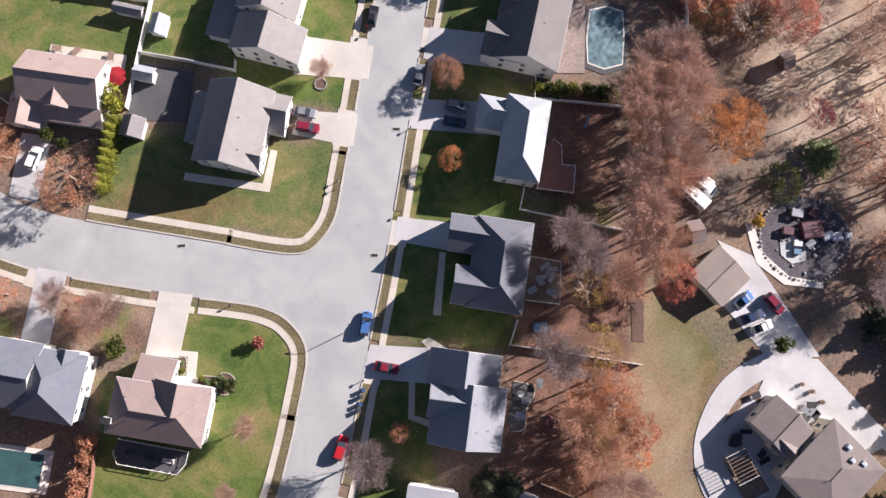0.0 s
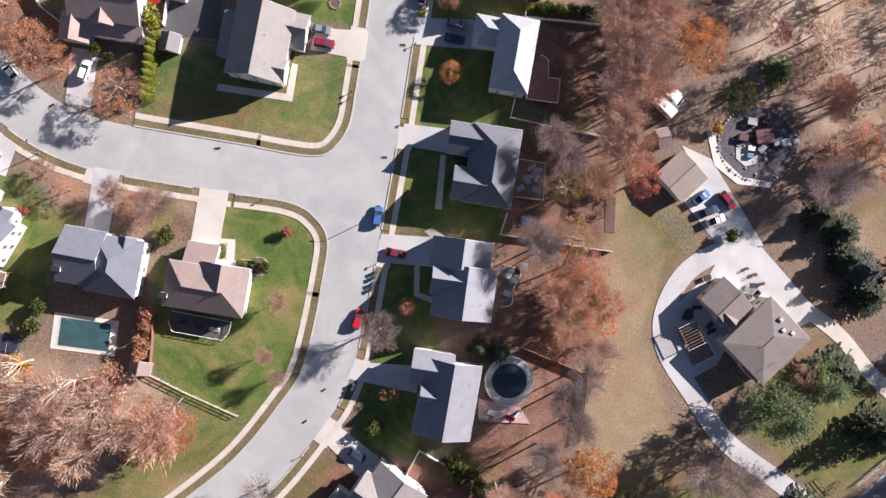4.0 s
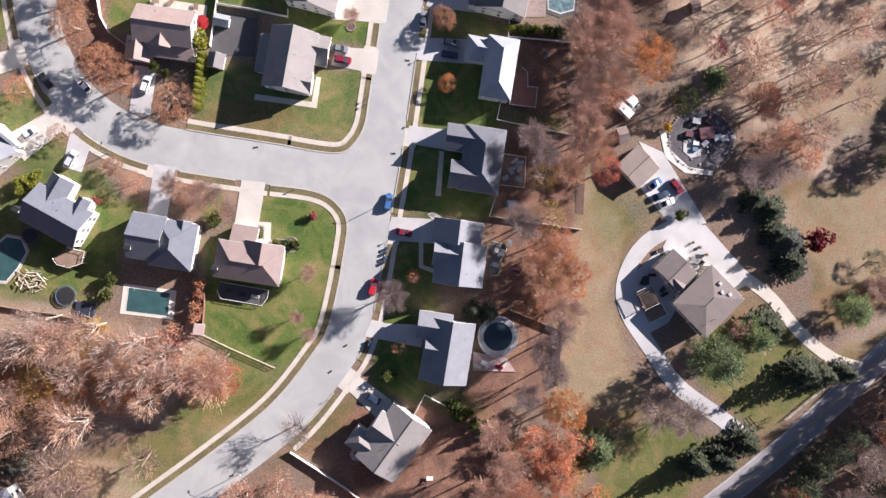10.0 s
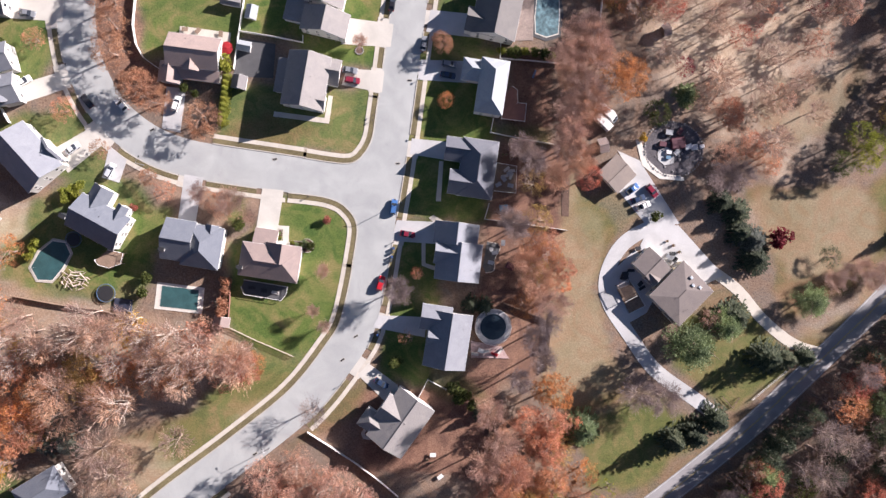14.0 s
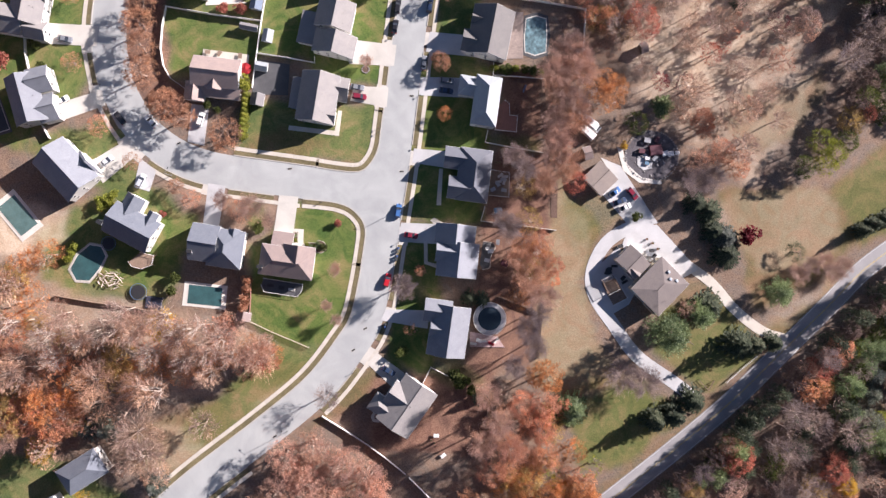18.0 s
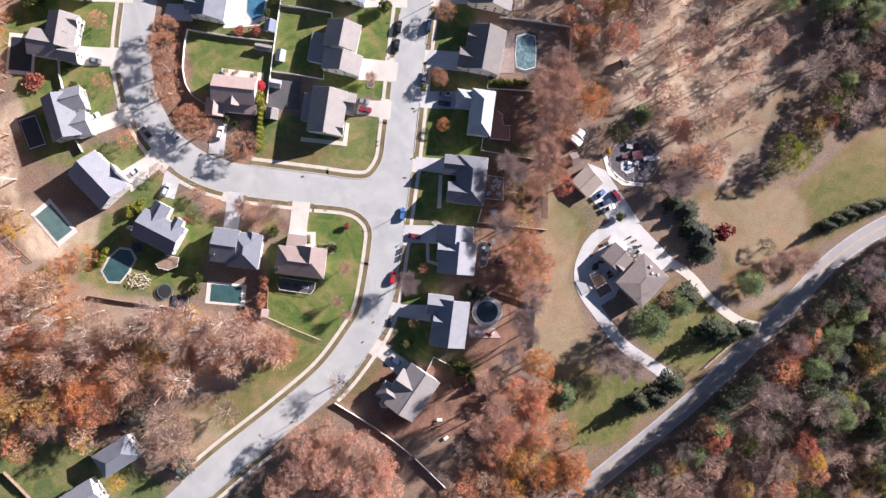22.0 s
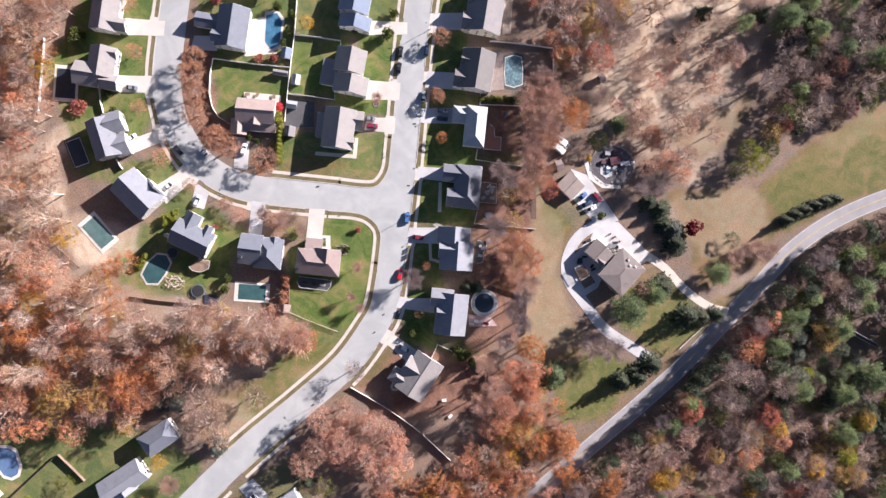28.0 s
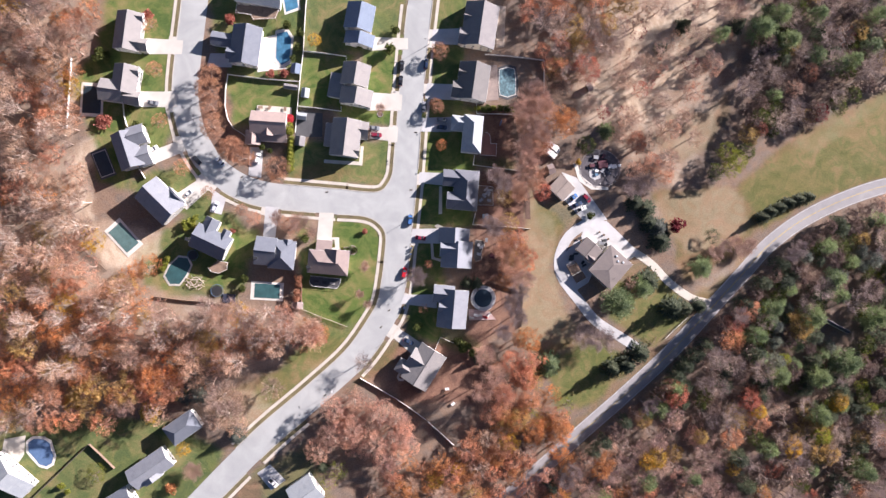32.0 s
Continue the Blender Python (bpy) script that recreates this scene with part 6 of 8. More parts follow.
# farmhouse terrace
arbour = thing("pergola", "weathered timber pergola on the farmhouse terrace", "pergola", pose(*(64.3, -9.0), 0, 0, 0, -53.1), "farm things")
for x, y in ((-2.6, -1.9), (2.6, -1.9), (2.6, 1.9), (-2.6, 1.9)):
    part("post", box(x - 0.09, y - 0.09, 0, x + 0.09, y + 0.09, 2.4), WOOD, arbour)
for y in (-1.9, 1.9):
    part("beam", box(-2.9, y - 0.07, 2.4, 2.9, y + 0.07, 2.6, 0.01), WOOD, arbour)
for k in range(9):
    part("slat", box(-2.8 + k * 0.68, -2.2, 2.6, -2.7 + k * 0.68, 2.2, 2.75), SIDING if k in (0, 8) else WOOD, arbour)
for spot, turn in (((63.4, -3.9), 20), ((68.5, -6.1), 60), ((66.0, -0.2), 100), ((65.8, 4.3), 30), ((76.5, 4.7), 10), ((77.7, 3.0), 60)):
    table_set("dark garden table and planters by the farmhouse", spot, turn, DARK)
for spot, turn in (((62.7, -4.9), 80), ((65.0, -2.7), 10), ((69.4, -7.3), 40)):
    lounge("dark cushioned garden bench by the farmhouse", spot, turn, FABRIC_DARK)
# flat strip in dark mulch colour, standing in for shade along the boundary
paving("mulch_bed", "long dark strip painted as shade by the garden boundary", [(38.7, 21.0), (41.3, 21.3), (43.2, 9.8), (41.0, 9.6)], SOIL, 0.05, "garden bed")

for spot, turn in (((22.8, -36.1), 0), ((25.9, -34.7), 20), ((30.2, -33.9), 60)):
    lounge("white lounge chair on the paved pool terrace", spot, turn, FABRIC_PALE)

paving("patio", "cream paved terrace along a back wall", [(-80.0, 42.8), (-65.4, 43.8), (-65.0, 39.4), (-79.8, 38.4)], CONCRETE, 0.1, "patio")
for spot, turn in (((-78.3, 42.0), 10), ((-74.6, 42.3), 60), ((-68.0, 42.8), 95)):
    table_set("small garden table on a cream terrace", spot, turn, WOOD)


# ---- trees ----
RUST = foliage("rust_leaves", (0.36, 0.18, 0.105), (0.56, 0.315, 0.195), (0.72, 0.47, 0.32))
BROWN = foliage("brown_leaves", (0.35, 0.24, 0.185), (0.5, 0.365, 0.29), (0.68, 0.54, 0.46))
# dull tone carries the mauve shade of the far woods in the leaf colour
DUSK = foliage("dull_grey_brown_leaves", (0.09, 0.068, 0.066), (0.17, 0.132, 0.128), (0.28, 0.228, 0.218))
ORANGE = foliage("orange_leaves", (0.32, 0.15, 0.065), (0.54, 0.28, 0.125), (0.68, 0.42, 0.21))
YELLOW = foliage("yellow_leaves", (0.36, 0.24, 0.03), (0.58, 0.42, 0.065), (0.7, 0.55, 0.14))
RED = foliage("red_leaves", (0.26, 0.085, 0.065), (0.46, 0.185, 0.145), (0.62, 0.31, 0.24))
MAROON = foliage("maroon_leaves", (0.09, 0.012, 0.02), (0.21, 0.028, 0.045), (0.31, 0.06, 0.075))
GREEN = foliage("green_leaves", (0.035, 0.055, 0.015), (0.085, 0.12, 0.03), (0.16, 0.2, 0.06))
PINE = foliage("pine_needles", (0.046, 0.072, 0.048), (0.094, 0.13, 0.086), (0.175, 0.215, 0.145))
SOFT_PINE = foliage("soft_green_needles", (0.11, 0.175, 0.08), (0.215, 0.315, 0.15), (0.35, 0.47, 0.255))
BLUE_PINE = foliage("blue_green_needles", (0.08, 0.11, 0.095), (0.17, 0.21, 0.185), (0.28, 0.33, 0.29))
TWIGS = foliage("pale_twig_haze", (0.36, 0.265, 0.205), (0.53, 0.41, 0.33), (0.68, 0.56, 0.465))
GREY_TWIGS = foliage("grey_twig_haze", (0.2, 0.168, 0.166), (0.32, 0.279, 0.27), (0.47, 0.41, 0.39))
LIME = foliage("yellow_green_leaves", (0.14, 0.19, 0.02), (0.27, 0.33, 0.05), (0.4, 0.45, 0.11))


def leaf_quads(rng, centres, radii, count, size, flat=0.5, streak=0.0):
    """Bent leaf clumps scattered over the lobes of a crown: corners, as an array (count, 4, 3)."""
    k = rng.integers(0, len(centres), count)
    way = rng.normal(size=(count, 3))
    way /= np.linalg.norm(way, axis=1)[:, None]
    way[:, 2] = np.where(way[:, 2] < -0.35, -way[:, 2], way[:, 2])
    at = centres[k] + way * (radii[k] * rng.uniform(0.55, 1.08, count))[:, None]
    n = way * (1 - flat) * 0.6 + rng.normal(size=(count, 3)) * 0.6 + np.array([0.35, 0.25, flat * 0.7])
    n /= np.linalg.norm(n, axis=1)[:, None]
    u = np.cross(n, rng.normal(size=(count, 3)))
    u /= np.linalg.norm(u, axis=1)[:, None]
    if streak:
        u = way + rng.normal(size=(count, 3)) * 0.45 + np.array([0, 0, 0.25])
        u /= np.linalg.norm(u, axis=1)[:, None]
        n = np.cross(u, np.cross(n, u))
        n /= np.linalg.norm(n, axis=1)[:, None]
    v = np.cross(n, u)
    s = rng.uniform(*size, count)[:, None]
    u, v = u * s * (1 + streak), v * s * rng.uniform(0.6, 1.0, count)[:, None] * (1 - 0.62 * streak)
    return np.stack([at - u, at - v * 0.8 - n * s * 0.25, at + u, at + v * 0.8 + n * s * 0.2], 1)


def crown_broad(seed, radius, height, base, count, lobes=16, size=(0.28, 0.62), streak=0.0, lobe=(0.24, 0.42)):
    rng = np.random.default_rng(seed)
    a, r = rng.uniform(0, 2 * np.pi, lobes), radius * (1.02 - 0.9 * lobe[1] * 0.8) * np.sqrt(rng.uniform(0.02, 1, lobes))
    z = base + (height - base) * (0.3 + 0.5 * (1 - (r / radius) ** 2) * rng.uniform(0.6, 1.1, lobes))
    c = np.stack([r * np.cos(a), r * np.sin(a), z], 1)
    return leaf_quads(rng, c, rng.uniform(*lobe, lobes) * radius, count, size, 0.5, streak)


def crown_conifer(seed, radius, height, count, size=(0.3, 0.6)):
    rng = np.random.default_rng(seed)
    t = 1 - np.sqrt(rng.uniform(0.0, 1, count))
    tier = np.floor(t * 14) / 14
    arm = np.floor(rng.uniform(0, 11, count)) * 2 * np.pi / 11 + tier * 40 + rng.normal(0, 0.13, count)
    out = rng.uniform(0.15, 1, count) ** 0.6
    r = radius * (1 - tier) * out * (0.8 + 0.2 * np.sin(arm * 3 + tier * 17))
    at = np.stack([r * np.cos(arm), r * np.sin(arm), 0.8 + (height - 0.8) * tier - r * 0.25 + rng.normal(0, 0.12, count) + 0.5], 1)
    way = np.stack([np.cos(arm), np.sin(arm), np.full(count, -0.3)], 1)
    side = np.stack([-np.sin(arm), np.cos(arm), rng.normal(0, 0.3, count)], 1)
    s = rng.uniform(*size, count)[:, None]
    return np.stack([at - way * s, at - side * s * 0.5, at + way * s * 1.1, at + side * s * 0.5 + np.array([0, 0, 0.1])], 1)


def crown_pine(seed, radius, height, count, size=(0.16, 0.42)):
    """A broad pine: tufted boughs in loose whorls under a rounded, uneven top."""
    rng = np.random.default_rng(seed)
    boughs = 64
    t = np.linspace(0.0, 1.0, boughs)
    a = np.arange(boughs) * 2.4 + rng.normal(0, 0.25, boughs)
    r = radius * np.sqrt(1 - t ** 1.7) * rng.uniform(0.55, 1.0, boughs)
    tip = np.stack([r * np.cos(a), r * np.sin(a), height * (0.22 + 0.74 * t) + rng.normal(0, 0.25, boughs)], 1)
    k, along_bough = rng.integers(0, boughs, count), rng.uniform(0.35, 1.0, count) ** 0.6
    root = np.stack([np.zeros(boughs), np.zeros(boughs), tip[:, 2] - r * 0.32], 1)
    at = root[k] + (tip[k] - root[k]) * along_bough[:, None] + rng.normal(0, 1, (count, 3)) * np.array([0.42, 0.42, 0.24])
    way = np.stack([np.cos(a[k]), np.sin(a[k]), np.full(count, 0.35)], 1) + rng.normal(0, 0.55, (count, 3))
    way /= np.linalg.norm(way, axis=1)[:, None]
    side = np.cross(way, rng.normal(0, 0.5, (count, 3)) + np.array([0, 0, 1]))
    side /= np.linalg.norm(side, axis=1)[:, None]
    s = rng.uniform(*size, count)[:, None]
    return np.stack([at - way * s, at - side * s * 0.34, at + way * s, at + side * s * 0.34], 1)


def crown_ball(seed, radius, height, count, size=(0.14, 0.3)):
    rng = np.random.default_rng(seed)
    c = rng.normal(size=(12, 3)) * np.array([radius, radius, height / 2]) * 0.28 + np.array([0, 0, height * 0.52])
    return leaf_quads(rng, c, rng.uniform(0.4, 0.62, 12) * radius, count, size)


def limbs(seed, radius, height, base, many, depth, thick):
    """A trunk with forking limbs: segments (from, to, radius, radius)."""
    rng = random.Random(seed)
    out = []

    def grow(p, way, length, r, level):
        q = p + way * length
        out.append((p, q, r, r * 0.68))
        if level < depth:
            for _ in range(many if level else many + 3):
                turn = Vector((rng.gauss(0, 1), rng.gauss(0, 1), rng.gauss(0.25, 0.35)))
                start = p.lerp(q, rng.uniform(0.45, 1.0))
                grow(start, (way * 0.75 + turn * 0.55).normalized(), length * rng.uniform(0.5, 0.78), r * 0.5, level + 1)

    top = Vector((rng.gauss(0, 0.3), rng.gauss(0, 0.3), base))
    out.append((Vector((0, 0, -0.2)), top, thick, thick * 0.8))
    grow(top, Vector((rng.gauss(0, 0.12), rng.gauss(0, 0.12), 1)).normalized(), (height - base) * 0.5, thick * 0.75, 0)
    far = max(q.xy.length for _, q, _, _ in out) / radius
    return [(Vector((a.x / far, a.y / far, a.z)), Vector((b.x / far, b.y / far, b.z)), r, s) for a, b, r, s in out]


def tall_limbs(seed, radius, height, many=19, twigs=8):
    """A tall leafless tree: a straight trunk and a fan of thin rising limbs with twigs."""
    rng = random.Random(seed)
    lean = Vector((rng.gauss(0, 0.4), rng.gauss(0, 0.4), 0))
    out = [(Vector((0, 0, -0.2)), lean * 0.5 + Vector((0, 0, height * 0.5)), 0.24, 0.16), (lean * 0.5 + Vector((0, 0, height * 0.5)), lean + Vector((0, 0, height)), 0.16, 0.03)]
    for k in range(many):
        a, at = k * 2.4 + rng.uniform(-0.4, 0.4), rng.uniform(0.3, 0.85)
        p = lean * at + Vector((0, 0, height * at))
        reach = radius * rng.uniform(0.55, 1.0) * (1.15 - at * 0.6)
        q = p + Vector((math.cos(a) * reach * 0.55, math.sin(a) * reach * 0.55, (1 - at) * height * 0.3 + 0.6))
        r = p + Vector((math.cos(a) * reach, math.sin(a) * reach, (1 - at) * height * 0.62 + 1.2))
        out += [(p, q, 0.07, 0.05), (q, r, 0.05, 0.015)]
        for _ in range(twigs):
            s = p.lerp(q, rng.uniform(0.4, 1)) if rng.random() < 0.5 else q.lerp(r, rng.uniform(0, 0.9))
            way = Vector((math.cos(a) + rng.gauss(0, 0.7), math.sin(a) + rng.gauss(0, 0.7), rng.uniform(0.2, 1.0))).normalized()
            out.append((s, s + way * reach * rng.uniform(0.25, 0.5), 0.028, 0.01))
    return out


def stout_limbs(seed, radius, height):
    """A tall leafless tree whose few stout limbs climb beside the trunk and fork near the top."""
    rng = random.Random(seed)
    lean = Vector((rng.gauss(0, 0.9), rng.gauss(0, 0.9), 0))
    top = lean + Vector((0, 0, height))
    out = [(Vector((0, 0, -0.2)), lean * 0.4 + Vector((0, 0, height * 0.4)), 0.22, 0.16), (lean * 0.4 + Vector((0, 0, height * 0.4)), top, 0.16, 0.03)]
    for k in range(13):
        a, at = k * 2.4 + rng.uniform(-0.5, 0.5), rng.uniform(0.25, 0.7)
        p = lean * at + Vector((0, 0, height * at))
        reach = radius * rng.uniform(0.3, 0.8)
        q = p + Vector((math.cos(a) * reach * 0.6, math.sin(a) * reach * 0.6, (1 - at) * height * 0.45))
        r = q + Vector((math.cos(a) * reach * 0.4, math.sin(a) * reach * 0.4, (1 - at) * height * 0.5))
        out += [(p, q, 0.095, 0.065), (q, r, 0.065, 0.02)]
        for _ in range(3):
            s = q.lerp(r, rng.uniform(-0.3, 0.8))
            way = Vector((math.cos(a) + rng.gauss(0, 0.8), math.sin(a) + rng.gauss(0, 0.8), rng.uniform(0.5, 1.4))).normalized()
            out.append((s, s + way * rng.uniform(1.2, 3.0), 0.035, 0.015))
    return out


def twig_fan(seed, radius, height, count):
    """Fine twigs of a leafless crown, rising and spreading from the limbs: corners, as an array (count, 4, 3)."""
    rng = np.random.default_rng(seed)
    limb = rng.integers(0, 17, count)
    a, at = limb * 2.4 + rng.normal(0, 0.16, count), 0.32 + 0.5 * ((limb * 7) % 17) / 17
    reach = radius * (0.65 + 0.35 * ((limb * 5) % 17) / 17) * (1.15 - at * 0.55)
    s = np.sqrt(rng.uniform(0.05, 1, count))
    p = np.stack([np.cos(a) * reach * s, np.sin(a) * reach * s, height * at + (1 - at) * height * 0.66 * s], 1) + rng.normal(0, 0.32, (count, 3))
    way = np.stack([np.cos(a), np.sin(a), np.full(count, 0.55)], 1) + rng.normal(0, 0.42, (count, 3))
    way /= np.linalg.norm(way, axis=1)[:, None]
    side = np.cross(way, rng.normal(size=(count, 3)))
    side /= np.linalg.norm(side, axis=1)[:, None]
    w, length = rng.uniform(0.035, 0.085, count)[:, None], rng.uniform(0.6, 1.7, count)[:, None]
    q = p + way * length
    return np.stack([p - side * w, p + side * w, q + side * w * 0.4, q - side * w * 0.4], 1)


def twig_veil(seed, radius, height, count, leaves):
    """A crown of very many thin rising twigs with the last leaves at their tips: corners, as an array."""
    rng = np.random.default_rng(seed)
    boughs = 30
    a, lift = np.arange(boughs) * 2.4 + rng.normal(0, 0.2, boughs), rng.uniform(0.35, 0.8, boughs)
    reach = radius * rng.uniform(0.5, 1.0, boughs) * (1.2 - lift * 0.6)
    k, s = rng.integers(0, boughs, count), np.sqrt(rng.uniform(0.04, 1, count))
    p = np.stack([np.cos(a[k]) * reach[k] * s, np.sin(a[k]) * reach[k] * s, height * lift[k] + (1 - lift[k]) * height * 0.8 * s], 1) + rng.normal(0, 0.45, (count, 3))
    way = np.stack([np.cos(a[k]), np.sin(a[k]), np.full(count, 0.7)], 1) + rng.normal(0, 0.5, (count, 3))
    way /= np.linalg.norm(way, axis=1)[:, None]
    side = np.cross(way, rng.normal(size=(count, 3)))
    side /= np.linalg.norm(side, axis=1)[:, None]
    w, length = rng.uniform(0.014, 0.04, count)[:, None], rng.uniform(0.5, 1.5, count)[:, None]
    q = p + way * length
    twigs = np.stack([p - side * w, p + side * w, q + side * w * 0.5, q - side * w * 0.5], 1)
    pick = rng.integers(0, count, leaves)
    tips = leaf_quads(rng, q[pick], np.full(leaves, 0.35), leaves, (0.06, 0.15), 0.5, 0.4)
    return np.concatenate([twigs, tips])


def limb_arrays(segments, sides=3):
    verts, quads = [], []
    for a, b, r, s in segments:
        w = (b - a).normalized()
        u = w.cross(Vector((0.3, 0.8, 0.5))).normalized()
        v = w.cross(u)
        at = len(verts)
        for p, k in ((a, r), (b, s)):
            verts += [tuple(p + k * (math.cos(2 * math.pi * i / sides) * u + math.sin(2 * math.pi * i / sides) * v)) for i in range(sides)]
        quads += [(at + i, at + (i + 1) % sides, at + sides + (i + 1) % sides, at + sides + i) for i in range(sides)]
    return np.array(verts), np.array(quads)


def arrays_mesh(name, verts, faces, materials, index=None):
    """A mesh from corner arrays; faces is one array of triangles or quads, or a list of such arrays."""
    faces = faces if isinstance(faces, list) else [faces]
    me = bpy.data.meshes.new(name)
    sizes = np.concatenate([np.full(len(f), f.shape[1], np.int32) for f in faces])
    loops = np.concatenate([np.ascontiguousarray(f, np.int32).reshape(-1) for f in faces])
    me.vertices.add(len(verts)), me.loops.add(len(loops)), me.polygons.add(len(sizes))
    me.vertices.foreach_set("co", np.ascontiguousarray(verts, np.float32).reshape(-1))
    me.loops.foreach_set("vertex_index", loops)
    me.polygons.foreach_set("loop_start", (np.cumsum(sizes) - sizes).astype(np.int32))
    me.polygons.foreach_set("loop_total", sizes)
    for m in materials:
        me.materials.append(m)
    if index is not None:
        me.polygons.foreach_set("material_index", np.ascontiguousarray(index, np.int32))
    me.update(calc_edges=True)
    return me


def leaf_arrays(q):
    """Leaves as single bent triangles, from their four corners."""
    t = np.stack([q[:, 0], q[:, 2] * 0.5 + q[:, 1] * 0.5, q[:, 3] * 0.72 + q[:, 2] * 0.28], 1)
    return t.reshape(-1, 3), np.arange(len(t) * 3).reshape(-1, 3)


def twig_arrays(q):
    """Twigs as thin pointed triangles."""
    t = np.stack([q[:, 0], q[:, 1], (q[:, 2] + q[:, 3]) / 2], 1)
    return t.reshape(-1, 3), np.arange(len(t) * 3).reshape(-1, 3)


BROAD = [(leaf_arrays(crown_broad(s, 4.5, 11.0, 3.0, 1350, 70, (0.19, 0.4), 0.75, (0.12, 0.26))), limb_arrays(limbs(s, 3.6, 10.0, 3.2, 2, 2, 0.28))) for s in range(5)]
SPARSE = [(leaf_arrays(crown_broad(20 + s, 4.4, 11.0, 3.0, 800, 50, (0.13, 0.3), 0.7, (0.1, 0.22))), limb_arrays(limbs(20 + s, 4.4, 12.0, 3.2, 3, 3, 0.26))) for s in range(4)]
CONIFER = [(leaf_arrays(crown_conifer(60 + s, 3.4, 12.0, 1500, (0.26, 0.58))), limb_arrays(limbs(60 + s, 0.4, 11.5, 9.0, 1, 1, 0.22))) for s in range(3)]
BUSH = [(leaf_arrays(crown_ball(80 + s, 1.0, 1.8, 560)), limb_arrays(limbs(80 + s, 0.6, 1.3, 0.4, 2, 2, 0.07))) for s in range(3)]
TWIGGY = [(twig_arrays(twig_fan(160 + s, 4.8, 15.0, 800)), limb_arrays(tall_limbs(160 + s, 4.4, 15.0, 11, 2))) for s in range(5)]
LEANING = [(twig_arrays(twig_fan(190 + s, 3.6, 17.0, 550)), limb_arrays(stout_limbs(190 + s, 4.2, 16.0))) for s in range(4)]
FORMS = {"leaning": LEANING, "twiggy": TWIGGY, "broad": BROAD, "sparse": SPARSE, "conifer": CONIFER, "bush": BUSH}
TREE_MESHES = {}
tree_rng = random.Random(5)


FINE = [(leaf_arrays(crown_broad(100 + s, 4.5, 11.0, 3.0, 3000, 90, (0.13, 0.28), 0.7, (0.1, 0.22))), limb_arrays(limbs(s, 3.6, 10.0, 3.2, 2, 2, 0.28))) for s in range(5)]
FORMS["fine"] = FINE
FORMS["fluffy"] = [(leaf_arrays(crown_broad(250 + s, 4.5, 11.0, 3.0, 2000, 80, (0.14, 0.3), 0.6, (0.1, 0.23))), limb_arrays(limbs(250 + s, 3.8, 10.0, 3.2, 2, 2, 0.28))) for s in range(5)]
FORMS["haze"] = [(leaf_arrays(crown_broad(230 + s, 4.5, 11.5, 2.5, 4000, 110, (0.085, 0.19), 0.6, (0.08, 0.2))), limb_arrays(limbs(230 + s, 4.5, 12.0, 3.0, 3, 3, 0.24))) for s in range(5)]
MAUVE = foliage("mauve_brown_twig_tips", (0.37, 0.245, 0.195), (0.55, 0.39, 0.31), (0.72, 0.54, 0.44))
FORMS["veil"] = [(twig_arrays(twig_veil(300 + s, 4.6, 14.0, 4000, 1500)), limb_arrays(tall_limbs(300 + s, 4.2, 13.0, 14, 3))) for s in range(5)]
FORMS["wood_veil"] = [(twig_arrays(twig_veil(320 + s, 4.6, 13.0, 1500, 600)), limb_arrays(tall_limbs(320 + s, 4.2, 12.0, 9, 2))) for s in range(5)]
FORMS["wood_pine"] = [(leaf_arrays(crown_pine(280 + s, 4.2, 12.0, 1900, (0.26, 0.62))), limb_arrays(limbs(280 + s, 0.6, 11.0, 8.0, 1, 1, 0.24))) for s in range(4)]
FORMS["pine"] = [(leaf_arrays(crown_pine(270 + s, 4.4, 12.0, 7000)), limb_arrays(limbs(270 + s, 3.2, 11.0, 2.5, 2, 2, 0.3))) for s in range(3)]
FORMS["dense"] = [(leaf_arrays(crown_broad(210 + s, 4.5, 11.0, 3.0, 5600, 120, (0.09, 0.19), 0.6, (0.09, 0.2))), limb_arrays(limbs(s, 3.8, 10.2, 3.2, 3, 2, 0.28))) for s in range(4)]
TAWNY = foliage("tawny_brown_leaves", (0.35, 0.21, 0.135), (0.51, 0.32, 0.215), (0.67, 0.465, 0.34))


def tree(label, place, radius, height, leaf, form="broad", bark=BARK, name="tree", category="tree", group="trees", z=0.0):
    """One plant: a trunk with limbs and a crown, at a place, with that crown radius and height."""
    form = "fine" if form == "broad" and group != "woodland trees in the mass" else form
    t = thing(name, label, category, pose(*place, z, 0, 0, tree_rng.uniform(0, 360)), group)
    kinds = FORMS[form]
    k = tree_rng.randrange(len(kinds))
    r0, h0 = {"veil": (4.6, 14.0), "wood_pine": (4.2, 12.0), "fluffy": (4.5, 11.0), "pine": (4.4, 12.0), "leaning": (4.2, 16.0), "twiggy": (4.8, 15.0), "dense": (4.5, 11.0), "haze": (4.5, 11.5), "fine": (4.5, 11.0), "broad": (4.5, 11.0), "sparse": (4.4, 11.5), "conifer": (3.4, 12.0), "bush": (1.0, 1.8)}[form]
    for name_, arrays, mat in (("crown", kinds[k][0], leaf), ("trunk", kinds[k][1], bark)):
        key = (form, k, name_, mat.name)
        if key not in TREE_MESHES:
            TREE_MESHES[key] = arrays_mesh(name_, *arrays, [mat])
        part(name_, TREE_MESHES[key], None, t, m=Matrix.Diagonal((radius / r0, radius / r0, height / h0, 1)))
    return t


